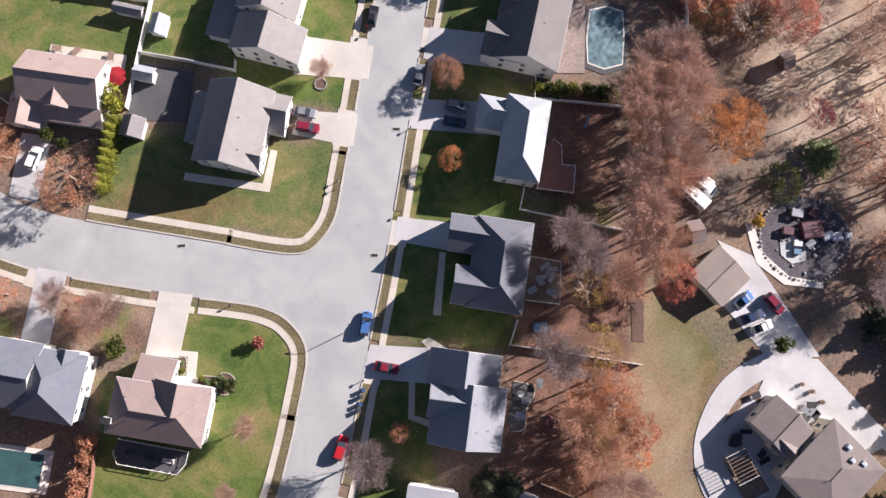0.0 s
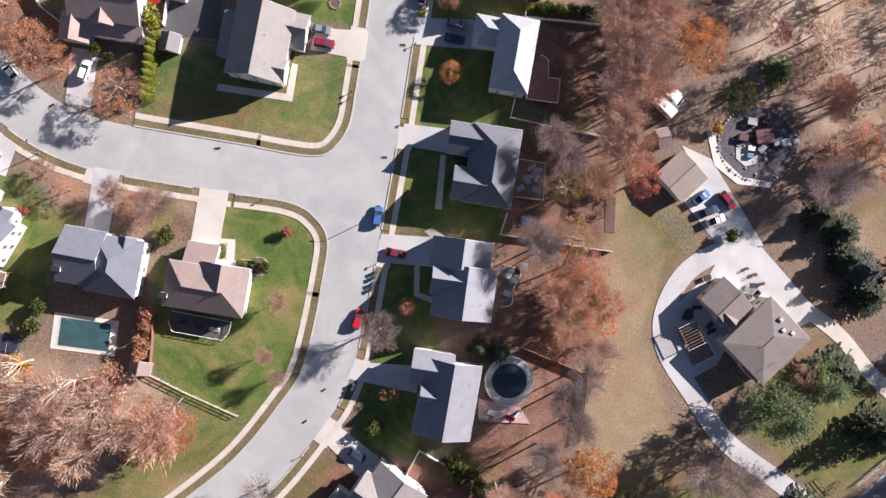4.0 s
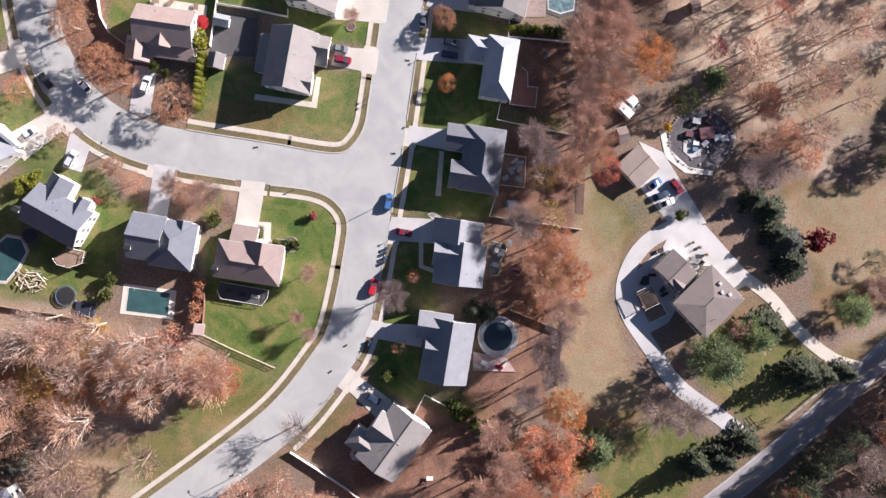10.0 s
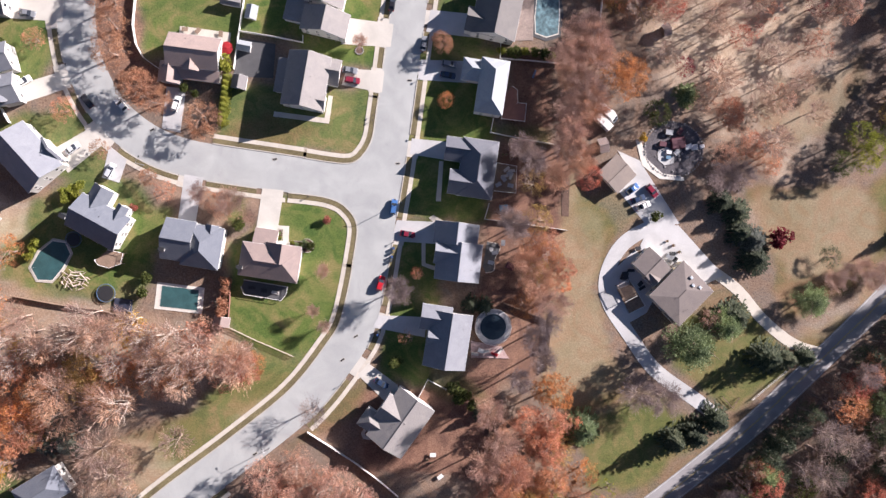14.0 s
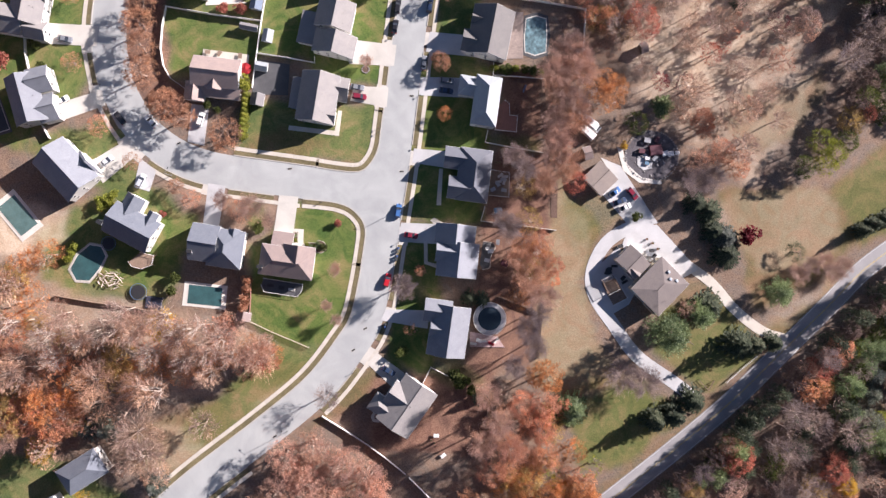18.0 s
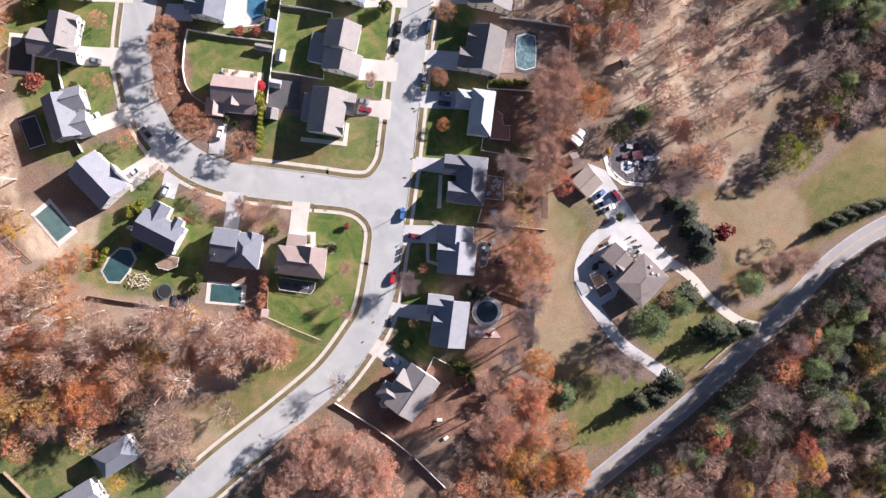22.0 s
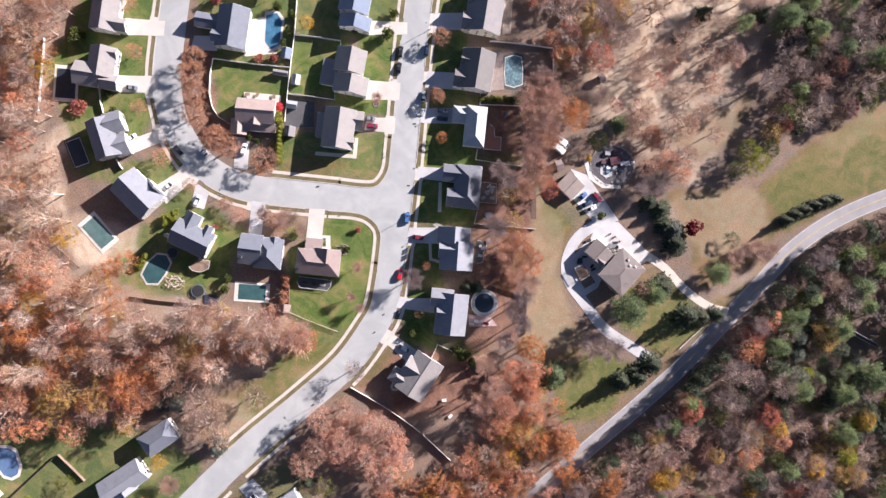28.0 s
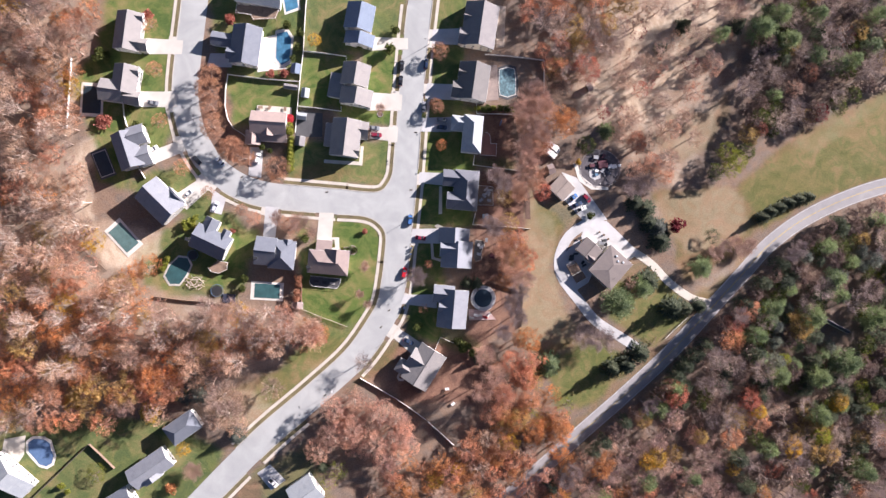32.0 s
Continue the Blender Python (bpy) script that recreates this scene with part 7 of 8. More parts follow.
def woods(label, outline, spacing, mix, seed, holes=(), size=(0.85, 1.35), near=None, rise=(0.62, 0.85)):
    """A stand of trees inside an outline. mix: (weight, form, leaf). Those inside the outline near are trees of their own, the rest one mass."""
    rng = random.Random(seed)
    xs, ys = [p[0] for p in outline], [p[1] for p in outline]
    spots = []
    nx, ny = int((max(xs) - min(xs)) / spacing) + 1, int((max(ys) - min(ys)) / spacing) + 1
    for i in range(nx):
        for j in range(ny):
            spots.append((min(xs) + (i + 0.5 * (j % 2) + rng.uniform(-0.42, 0.42)) * spacing, min(ys) + (j + rng.uniform(-0.42, 0.42)) * spacing))
    px, py = np.array([s[0] for s in spots]), np.array([s[1] for s in spots])
    ok = inside(px, py, outline)
    for hole in holes:
        ok &= ~inside(px, py, hole)
    own = inside(px, py, near) if near else np.zeros(len(px), bool)
    materials, verts, faces, index, total = [BARK, TWIG], [], {3: [], 4: []}, {3: [], 4: []}, 0
    for i in np.nonzero(ok)[0]:
        pick = rng.uniform(0, sum(m[0] for m in mix))
        for weight, form, leaf in mix:
            pick -= weight
            if pick <= 0:
                break
        k = rng.uniform(*size)
        tall = k * rng.uniform(*rise)
        if own[i]:
            what = {"twiggy": "leafless woodland tree with pale fine twigs", "leaning": "tall bleached leafless woodland tree", "sparse": "half-bare woodland tree with the last brown leaves", "conifer": "dark green woodland conifer", "wood_pine": "green woodland pine", "broad": f"woodland tree in full {leaf.name.split('_')[0] if leaf else ''} leaf"}[form]
            form = "haze" if form == "sparse" else form
            tree(what, (px[i], py[i]), 4.4 * k, 11.5 * tall, leaf, form, PALE_BARK if form == "leaning" else BARK, group="woodland trees")
            continue
        a = rng.uniform(0, 2 * math.pi)
        turn = np.array([[math.cos(a) * k, -math.sin(a) * k, 0], [math.sin(a) * k, math.cos(a) * k, 0], [0, 0, tall]])
        leaves, wood = rng.choice(FORMS[form])
        pieces = [(leaves, leaf), (wood, PALE_BARK if form == "leaning" else TWIG if form in ("sparse", "twiggy", "wood_veil") else BARK)]
        for (v, q), mat in pieces:
            if mat not in materials:
                materials.append(mat)
            verts.append(v @ turn.T + np.array([px[i], py[i], 0]))
            faces[q.shape[1]].append(q + total)
            index[q.shape[1]].append(np.full(len(q), materials.index(mat)))
            total += len(v)
    if verts:
        tagged(new("woodland", arrays_mesh("woodland", np.concatenate(verts), [np.concatenate(f) for f in faces.values() if f], materials, np.concatenate([i for k in (3, 4) for i in index[k]]))), label, "woodland", kind="stuff")


PINK = foliage("pinkish_brown_leaves", (0.42, 0.265, 0.215), (0.6, 0.41, 0.34), (0.75, 0.57, 0.49))
# about twice the dull grey-brown tone: sunlight put into the leaf colour
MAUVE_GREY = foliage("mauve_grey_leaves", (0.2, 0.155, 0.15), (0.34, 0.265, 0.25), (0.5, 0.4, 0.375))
OLIVE = foliage("olive_gold_leaves", (0.26, 0.19, 0.07), (0.42, 0.33, 0.13), (0.56, 0.46, 0.22))
SALMON = foliage("salmon_pink_leaves", (0.4, 0.19, 0.125), (0.6, 0.32, 0.215), (0.75, 0.49, 0.365))
WARM = [(4, "broad", RUST), (3.5, "broad", SALMON), (2.5, "broad", BROWN), (1.8, "broad", ORANGE), (2.4, "broad", OLIVE), (0.5, "broad", YELLOW), (2.5, "sparse", BROWN), (2, "sparse", SALMON), (1.8, "twiggy", TWIGS), (4.5, "wood_veil", BROWN), (3.2, "leaning", TWIGS)]
FLUFFY = [(w, "fluffy" if f == "broad" else f, m) for w, f, m in WARM]
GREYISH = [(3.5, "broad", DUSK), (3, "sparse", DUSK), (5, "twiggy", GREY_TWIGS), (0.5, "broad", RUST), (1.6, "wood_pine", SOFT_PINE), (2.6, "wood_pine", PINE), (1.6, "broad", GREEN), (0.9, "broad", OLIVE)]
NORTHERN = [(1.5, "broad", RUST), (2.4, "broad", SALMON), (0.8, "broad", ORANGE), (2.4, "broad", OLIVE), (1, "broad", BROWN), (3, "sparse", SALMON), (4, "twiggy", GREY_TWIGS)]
# shaded part of the eastern wood, its shade partly in the leaf tones
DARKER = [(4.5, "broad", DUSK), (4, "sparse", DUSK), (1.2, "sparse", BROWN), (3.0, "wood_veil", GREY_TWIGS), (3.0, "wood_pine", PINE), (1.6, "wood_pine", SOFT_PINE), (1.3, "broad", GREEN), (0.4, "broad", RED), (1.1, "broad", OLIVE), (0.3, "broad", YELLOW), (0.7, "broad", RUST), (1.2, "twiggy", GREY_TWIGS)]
# sunlit part of the same wood, made lighter by leaf colour
SUN_TONED = [(4, "broad", MAUVE_GREY), (2, "broad", PINK), (4, "sparse", MAUVE_GREY), (1.5, "sparse", BROWN), (3, "wood_veil", MAUVE_GREY), (1, "wood_pine", SOFT_PINE), (0.7, "broad", SALMON), (0.5, "broad", OLIVE), (0.5, "broad", YELLOW), (0.6, "broad", ORANGE)]
SOUTHERN = [(3.5, "fluffy", RUST), (4, "fluffy", SALMON), (3, "fluffy", ORANGE), (1.4, "fluffy", OLIVE), (0.6, "fluffy", YELLOW), (1, "sparse", BROWN), (1.2, "twiggy", TWIGS)]
EVERGREEN = [(3, "wood_pine", PINE), (2, "wood_pine", SOFT_PINE), (1.5, "wood_pine", BLUE_PINE), (2, "broad", GREEN), (3.5, "broad", DUSK), (1.5, "twiggy", GREY_TWIGS), (0.7, "broad", OLIVE), (0.8, "broad", LIME)]
woods("rust and brown autumn woodland with bare crowns", [(-188.6, -39.7), (-144.5, -24.5), (-129.0, -33.0), (-113.0, -41.5), (-103.0, -45.2), (-72.4, -44.0), (-43.6, -43.4), (-42.4, -53.0), (-55.9, -60.7), (-93.6, -80.7), (-97.0, -90.6), (-126.4, -97.4), (-162.0, -104.9), (-178.9, -113.7)], 6.8, [*FLUFFY, (3, "fluffy", RUST), (2.4, "fluffy", ORANGE), (1.5, "fluffy", OLIVE), (2, "fluffy", TAWNY)], 1, size=(1.05, 1.6), rise=(0.8, 1.05))
woods("brown and grey half-bare woodland", [(-204.6, 83.2), (-153.2, 91.4), (-147.3, 63.5), (-150.0, 50.7), (-154.4, 44.5), (-150.1, 22.2), (-145.3, 6.5), (-141.3, -11.6), (-134.5, -22.7), (-161.5, -38.7), (-187.9, -44.3)], 5.8, FLUFFY + [(1, "twiggy", TWIGS), (1, "twiggy", GREY_TWIGS), (4, "wood_veil", TWIGS), (2, "leaning", TWIGS)], 2, size=(0.95, 1.35), rise=(0.85, 1.15))
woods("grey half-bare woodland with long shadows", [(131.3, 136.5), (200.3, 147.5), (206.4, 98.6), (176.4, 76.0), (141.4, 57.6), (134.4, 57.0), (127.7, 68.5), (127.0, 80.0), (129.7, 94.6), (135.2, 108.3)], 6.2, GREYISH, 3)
woods("rust, orange and grey trees at the clearing", [(19.6, 118.8), (59.5, 125.1), (79.1, 113.0), (71.8, 89.0), (51.0, 70.8), (37.3, 78.8)], 6.2, NORTHERN, 33)
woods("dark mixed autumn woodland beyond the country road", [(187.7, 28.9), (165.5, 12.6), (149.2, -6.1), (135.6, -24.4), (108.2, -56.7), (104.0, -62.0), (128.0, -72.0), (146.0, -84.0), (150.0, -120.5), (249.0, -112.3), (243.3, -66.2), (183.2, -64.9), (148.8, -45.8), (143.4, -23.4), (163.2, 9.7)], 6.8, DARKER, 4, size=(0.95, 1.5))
woods("mauve-brown woodland beyond the country road with sunlight in its leaf tones", [(104.0, -62.0), (90.3, -78.0), (63.7, -110.3), (76.2, -128.9), (150.0, -120.5), (146.0, -84.0), (128.0, -72.0)], 6.6, SUN_TONED, 41, size=(0.95, 1.4))
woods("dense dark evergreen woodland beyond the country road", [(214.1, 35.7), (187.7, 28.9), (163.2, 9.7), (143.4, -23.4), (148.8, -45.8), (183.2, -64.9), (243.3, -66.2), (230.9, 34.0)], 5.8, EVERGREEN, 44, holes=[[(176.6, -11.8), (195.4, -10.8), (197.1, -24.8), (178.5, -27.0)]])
woods("autumn trees behind the back gardens", [(45.1, -42.7), (56.3, -51.3), (63.8, -70.4), (69.7, -77.3), (48.2, -106.9), (16.8, -134.6), (-21.8, -138.3), (-3.0, -98.0), (20.5, -97.5), (36.9, -72.1), (35.5, -55.2)], 6.0, SOUTHERN, 6)
woods("pinkish-brown trees by the lower street", [(-20.2, -74.9), (-4.0, -79.6), (9.1, -88.9), (5.0, -96.4), (-14.1, -103.5), (-34.5, -95.9), (-31.6, -81.0)], 5.6, [(5, "fluffy", PINK), (1, "fluffy", MAUVE), (1, "sparse", BROWN)], 7)
woods("mixed trees along the back gardens", [(32.0, 62.4), (41.8, 59.1), (46.8, 50.8), (42.6, 42.9), (45.4, 24.8), (38.9, 23.8), (36.0, 32.5)], 6.5, [(2, "sparse", RUST), (3, "sparse", BROWN), (2, "broad", RUST)], 8, near=[(21.2, 66.4), (56.0, 71.5), (62.6, 19.5), (27.7, 14.9)])
woods("autumn trees between garden and field", [(27.3, 1.3), (43.1, 1.2), (44.5, -17.9), (32.1, -19.4)], 6.5, [(3, "sparse", SALMON), (2, "broad", RUST), (2, "sparse", ORANGE)], 9, near=[(21.2, 6.6), (48.5, 10.1), (52.5, -21.8), (25.3, -25.2)])

edge_rng = random.Random(31)
for p, side in list(zip(COUNTRY_LINE, sides_of(COUNTRY_LINE)))[::3]:
    spot = p + side * edge_rng.uniform(5.7, 6.9)
    if (202.3, 43.3)[0] > spot.x > (62.2, -98.0)[0]:
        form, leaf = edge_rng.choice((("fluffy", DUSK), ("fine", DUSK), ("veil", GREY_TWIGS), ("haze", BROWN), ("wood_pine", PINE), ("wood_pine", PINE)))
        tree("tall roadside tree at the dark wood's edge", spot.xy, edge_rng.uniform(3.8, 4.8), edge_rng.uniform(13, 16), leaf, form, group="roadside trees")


# ---- small things of the gardens ----
for spot, turn in (((21.7, 18.0), 20), ((23.6, 18.4), 75), ((23.4, 20.0), 10), ((21.9, 20.2), 50)):
    lounge("pale garden seat on a crowded weathered deck", spot, turn, FABRIC_PALE)
for spot, turn in (((23.9, 15.6), 0), ((20.3, 15.2), 40)):
    table_set("grey table on a crowded weathered deck", spot, turn, STEEL)
planter_rng = random.Random(12)
TERRACOTTA = surface("weathered_terracotta", (0.33, 0.2, 0.15), 0.85)


def planter(label, place, size):
    p = thing("planter", label, "planter", pose(*place, 0.04), "planters")
    part("pot", tube([(0, 0, 0), (0, 0, size), (0, 0, size * 1.05)], [size * 0.55, size * 0.75, size * 0.8], 10), TERRACOTTA, p)
    part("soil", tube([(0, 0, size * 0.9), (0, 0, size * 1.07)], [size * 0.66, size * 0.66], 10), SOIL, p)
    part("foliage", arrays_mesh("foliage", *[a if k else a * size for k, a in enumerate(leaf_arrays(crown_ball(int(size * 100), 0.9, 1.4, 90, (0.1, 0.24)) + np.array([0, 0, 1.0])))], [GREEN]), None, p)
    return p


for spot, size in (((18.4, 24.6), 0.5), ((19.8, 24.1), 0.6), ((20.9, 24.5), 0.5), ((22.2, 23.6), 0.4), ((-35.4, 34.2), 0.5), ((-34.6, 33.4), 0.4), ((-33.8, 33.0), 0.5), ((76.4, 7.2), 0.6), ((78.6, 5.6), 0.6), ((74.4, 8.2), 0.5), ((14.6, -69.6), 0.5), ((15.8, -70.4), 0.45)):
    planter("terracotta planter with a small green plant", spot, size)
paving("patio", "dark paved patio with a curved pale edge", [(20.2, -2.3), (23.7, -2.5), (24.3, -4.0), (23.4, -6.9), (23.7, -10.4), (21.5, -11.4), (20.3, -9.8)], PATCH, 0.06, "patio")
patio_edge = thing("edging", "pale stone edging round a dark patio", "edging", pose(0, 0, 0), "garden things")
edge_line = curve_through([(20.2, -2.2), (23.8, -2.4), (24.4, -4.0), (23.5, -6.9), (23.8, -10.4), (21.5, -11.5)], 0.6)
for a, b in zip(edge_line, edge_line[1:]):
    part("edging_block", box(-0.28, -0.1, 0, 0.28, 0.1, 0.16, 0.02), KERB, patio_edge, m=pose(*((a + b) / 2).xy, 0, 0, 0, math.degrees(math.atan2((b - a).y, (b - a).x))))
white_table = thing("round_table", "round white garden table on a dark patio", "table", pose(21.8, -4.3, 0.06), "garden things")
part("tabletop", tube([(0, 0, 0.7), (0, 0, 0.76)], [0.62, 0.62], 18), WHITE_PAINT, white_table)
part("pedestal", tube([(0, 0, 0), (0, 0, 0.06), (0, 0, 0.1), (0, 0, 0.7)], [0.35, 0.33, 0.06, 0.05], 10), WHITE_PAINT, white_table)
for k, (spot, colour, label) in enumerate((((23.2, 8.6), "blue", "blue-grey tarpaulin over a low frame on the grass"), ((28.4, -8.2), "maroon", "dark tarpaulin over stored garden gear"))):
    t = thing("tarpaulin_heap", label, "tarpaulin", pose(*spot, 0, 0, 0, 15 - 30 * k), "garden things")
    part("cover", box(-1.3, -1.0, 0, 1.3, 1.0, 0.7, 0.22), bpy.data.materials["tarpaulin_" + colour], t)
    for x, y in ((-1.25, -0.95), (1.25, -0.95), (1.25, 0.95), (-1.25, 0.95)):
        part("peg", tube([(x, y, 0), (x, y, 0.2)], [0.04, 0.03], 6), STEEL, t)
bench = thing("garden_bench", "narrow blue garden bench in a shaded garden", "bench", pose(24.8, 49.9, 0, 0, 0, 80), "garden things")
BENCH_BLUE = surface("blue_bench_paint", (0.1, 0.2, 0.36), 0.6)
for y in (-0.28, -0.09, 0.1):
    part("seat_slat", box(-1.3, y, 0.42, 1.3, y + 0.15, 0.47, 0.01), BENCH_BLUE, bench)
part("backrest", box(-1.3, 0.28, 0.5, 1.3, 0.33, 0.9, 0.02), BENCH_BLUE, bench)
for x in (-1.1, 1.1):
    part("leg", box(x - 0.05, -0.25, 0, x + 0.05, 0.3, 0.42), DARK, bench)
for label, outline in (("dark mulch bed between porch and path", [(-41.4, -10.4), (-40.3, -10.1), (-39.7, -13.0), (-41.3, -13.5)]), ("long mulch bed along a front wall", [(-37.0, -12.8), (-33.4, -12.5), (-33.2, -14.3), (-36.9, -14.4)])):
    bed = thing("flower_bed", label, "flower bed", pose(0, 0, 0), "garden things")
    part("soil", prism(outline, -0.1, 0.08), SOIL, bed)
    ring = curve_through(outline, 0.55)
    for a, b in zip(ring, ring[1:]):
        part("edging_stone", box(-0.24, -0.09, 0, 0.24, 0.09, 0.14, 0.02), KERB, bed, m=pose(*((a + b) / 2).xy, 0, 0, 0, math.degrees(math.atan2((b - a).y, (b - a).x))))
stone_bed = thing("flower_bed", "small round mulch bed ringed with pale stones", "flower bed", pose(-27.8, 46.3, 0), "garden things")
part("soil", prism([(1.1 * math.cos(k * 0.5236), 1.1 * math.sin(k * 0.5236)) for k in range(12)], -0.1, 0.09), SOIL, stone_bed)
for k in range(14):
    a = 2 * math.pi * k / 14
    part("stone", BOULDERS[k % 4], None, stone_bed, m=pose(1.15 * math.cos(a), 1.15 * math.sin(a), 0.05, 0, 0, k * 77) @ Matrix.Scale(0.5, 4))
for spot, turn in (((16.0, -67.9), 10), ((19.4, -74.0), 50)):
    table_set("white garden table behind the house at the bend", spot, turn, WHITE_PAINT)

# ---- trees and shrubs that stand apart ----
for spot, r, h in (((-67.4, 16.5), 6.2, 9), ((-86.3, 21.9), 6.0, 10), ((-81.1, 19.6), 5.0, 9), ((-87.8, 22.0), 6.0, 9), ((-95.7, 30.8), 6.2, 10), ((-97.4, 38.2), 6.0, 9), ((-99.5, 45.5), 6.2, 10), ((-99.8, 51.7), 5.4, 9)):
    tree("round street tree with dense tawny-brown leaves", spot, r, h, TAWNY, "dense", group="street trees")
for spot, r, h in (((-74.7, -5.4), 3.6, 5.5), ((-80.2, -2.5), 3.0, 5), ((-58.3, -6.6), 4.6, 6), ((-62.8, -5.4), 3.4, 5), ((-118.1, 30.2), 3.8, 6), ((-94.8, 2.9), 3.4, 5), ((-106.5, 12.1), 4.2, 6), ((-79.6, -2.2), 3.0, 5), ((-122.9, 51.0), 4.0, 6), ((-127.0, 69.2), 3.6, 6)):
    tree("small front-garden tree with thin russet leaves", spot, r, h, TAWNY if r < 3.5 else SALMON, "haze", group="garden trees")
tree("small orange tree on a shaded front lawn", (0.1, 36.4), 2.9, 5.0, ORANGE, "dense", group="garden trees")
tree("small pinkish-red tree on a shaded lawn", (1.2, -15.2), 2.2, 5.6, SALMON, "dense", group="garden trees")
tree("small red bush alone on a green lawn", (-27.8, -4.8), 1.5, 2.1, RED, "bush", group="garden shrubs", category="shrub", name="shrub")
tree("brown street tree before a shaded driveway", (-3.8, 52.2), 3.4, 7, TAWNY, "dense", group="street trees")
tree("brown street tree on the upper street", (-5.8, 75.8), 4.4, 8, TAWNY, "dense", group="street trees")
tree("small brown street tree by a driveway", (-4.4, 53.2), 3.4, 6, TAWNY, "dense", group="street trees")
tree("bare pale-twigged street tree", (-3.5, -21.2), 5.0, 9, GREY_TWIGS, "veil", TWIG, group="street trees")
tree("small bare tree on a shaded lawn", (1.4, -34.5), 2.6, 4.5, RUST, "sparse", TWIG, group="garden trees")
tree("bare street tree casting long twig shadows", (-20.7, -59.6), 5.0, 10, GREY_TWIGS, "twiggy", BARK, group="street trees")
tree("bare tree on the dry grass", (-57.7, -74.3), 6.0, 9, TWIGS, "twiggy", TWIG, group="garden trees")
tree("wide bare tree with pale twigs", (-77.2, -80.2), 9.0, 12, TWIGS, "twiggy", TWIG, group="woodland trees")
tree("wide bare tree with pale tangled twigs", (-73.0, -85.7), 8.0, 11, TWIGS, "twiggy", TWIG, group="woodland trees")
for spot in ((71.6, -37.4), (79.4, -38.2)):
    tree("bare grey tree by the drive", spot, 6.5, 9, GREY_TWIGS, "veil", TWIG, group="farm trees")
for k in range(9):
    a, b = (-63.6, 30.3), (-62.7, 17.5)
    tree("slim yellow-green arborvitae in a garden hedge", (a[0] + (b[0] - a[0]) * k / 8, a[1] + (b[1] - a[1]) * k / 8), 1.9, 6.0, LIME, "conifer", name="hedge_tree", category="shrub", group="arborvitae hedge")
tree("round green shrub at a house corner", (-64.9, 33.7), 2.8, 4.4, LIME, "bush", name="shrub", category="shrub", group="garden shrubs")
for spot, r in (((-75.2, 25.1), 1.6), ((-71.9, 24.1), 1.4), ((-75.5, -30.9), 2.0), ((-75.9, -35.4), 2.0), ((-30.9, -13.1), 1.5), ((-52.4, -10.9), 2.2), ((-40.1, 73.5), 1.6), ((-27.0, 73.9), 3.0), ((-25.7, 82.8), 2.2), ((-37.6, 80.2), 1.4), ((-65.5, 75.5), 2.0), ((-65.7, 69.4), 2.0), ((-71.6, 78.0), 2.2), ((-67.5, 64.2), 1.6), ((-145.7, 54.3), 3.2), ((-143.4, 54.2), 2.4), ((-128.3, 27.6), 1.6), ((-130.9, 33.2), 1.8), ((20.5, -48.8), 3.0), ((68.9, 14.7), 1.9)):
    tree("leafy green garden shrub", spot, r, r * 1.7, GREEN, "bush", name="shrub", category="shrub", group="garden shrubs")
for k, spot in enumerate(((-103.2, -11.0), (-101.0, -9.7), (-98.9, -8.3), (-102.3, -12.9), (-99.7, -11.4), (-108.0, -26.7), (-108.7, -28.7), (-109.1, -30.9), (-100.1, -10.5), (-101.7, -12.4), (-135.8, -127.7), (-138.4, -125.6))):
    tree("yellow-green rounded hedge shrub", spot, 1.5, 2.6, LIME, "bush", name="shrub", category="shrub", group="garden shrubs")
for spot, r in (((-75.6, 56.7), 2.0), ((-70.2, 57.5), 2.2), ((-95.3, 76.8), 2.6), ((-129.2, 73.6), 2.6), ((-82.8, -11.8), 1.3)):
    tree("red-leaved shrub beside a lawn", spot, r, r * 1.5, RED, "bush", name="shrub", category="shrub", group="garden shrubs")
tree("flat pinkish-red shrub beside a dark pool", (-141.2, 26.8), 4.0, 2.6, RED, "bush", name="shrub", category="shrub", group="garden shrubs")
tree("bright yellow autumn tree in a back garden", (-59.2, 72.9), 3.4, 6.5, YELLOW, group="garden trees")
tree("tiny bright yellow tree in the gravel garden", (60.9, 37.3), 1.5, 2.6, YELLOW, "bush", group="farm trees")
tree("pale yellow-green tree in a back garden", (-124.8, -118.4), 4.8, 5, LIME, "haze", group="garden trees")
tree("orange-yellow tree beside a grey roof", (-90.9, -104.7), 3.6, 6, YELLOW, group="garden trees")
for spot, r in (((-105.8, -91.7), 4.4), ((-137.2, -89.7), 4.6), ((-133.5, -87.8), 5.2), ((-157.0, 39.6), 5.0), ((-104.6, -56.7), 4.5), ((-140.9, -74.8), 5.0), ((-105.7, -90.0), 5.0), ((-153.2, -27.0), 5.0), ((-157.4, -29.9), 4.0), ((15.4, -106.2), 4.6), ((24.4, -100.4), 4.0)):
    tree("golden-yellow tree at the woods' edge", spot, r, 9, YELLOW, group="woodland trees")
for spot, r, h in (((47.7, -42.0), 6.5, 11), ((43.9, -42.0), 4.5, 9), ((58.5, -79.5), 6.5, 12), ((65.6, -86.1), 6.0, 12), ((-118.0, -32.6), 5.0, 9), ((-46.1, -48.1), 5.5, 10), ((-41.1, -49.9), 4.5, 8)):
    tree("bright orange autumn tree in full leaf", spot, r, h, ORANGE, group="woodland trees")
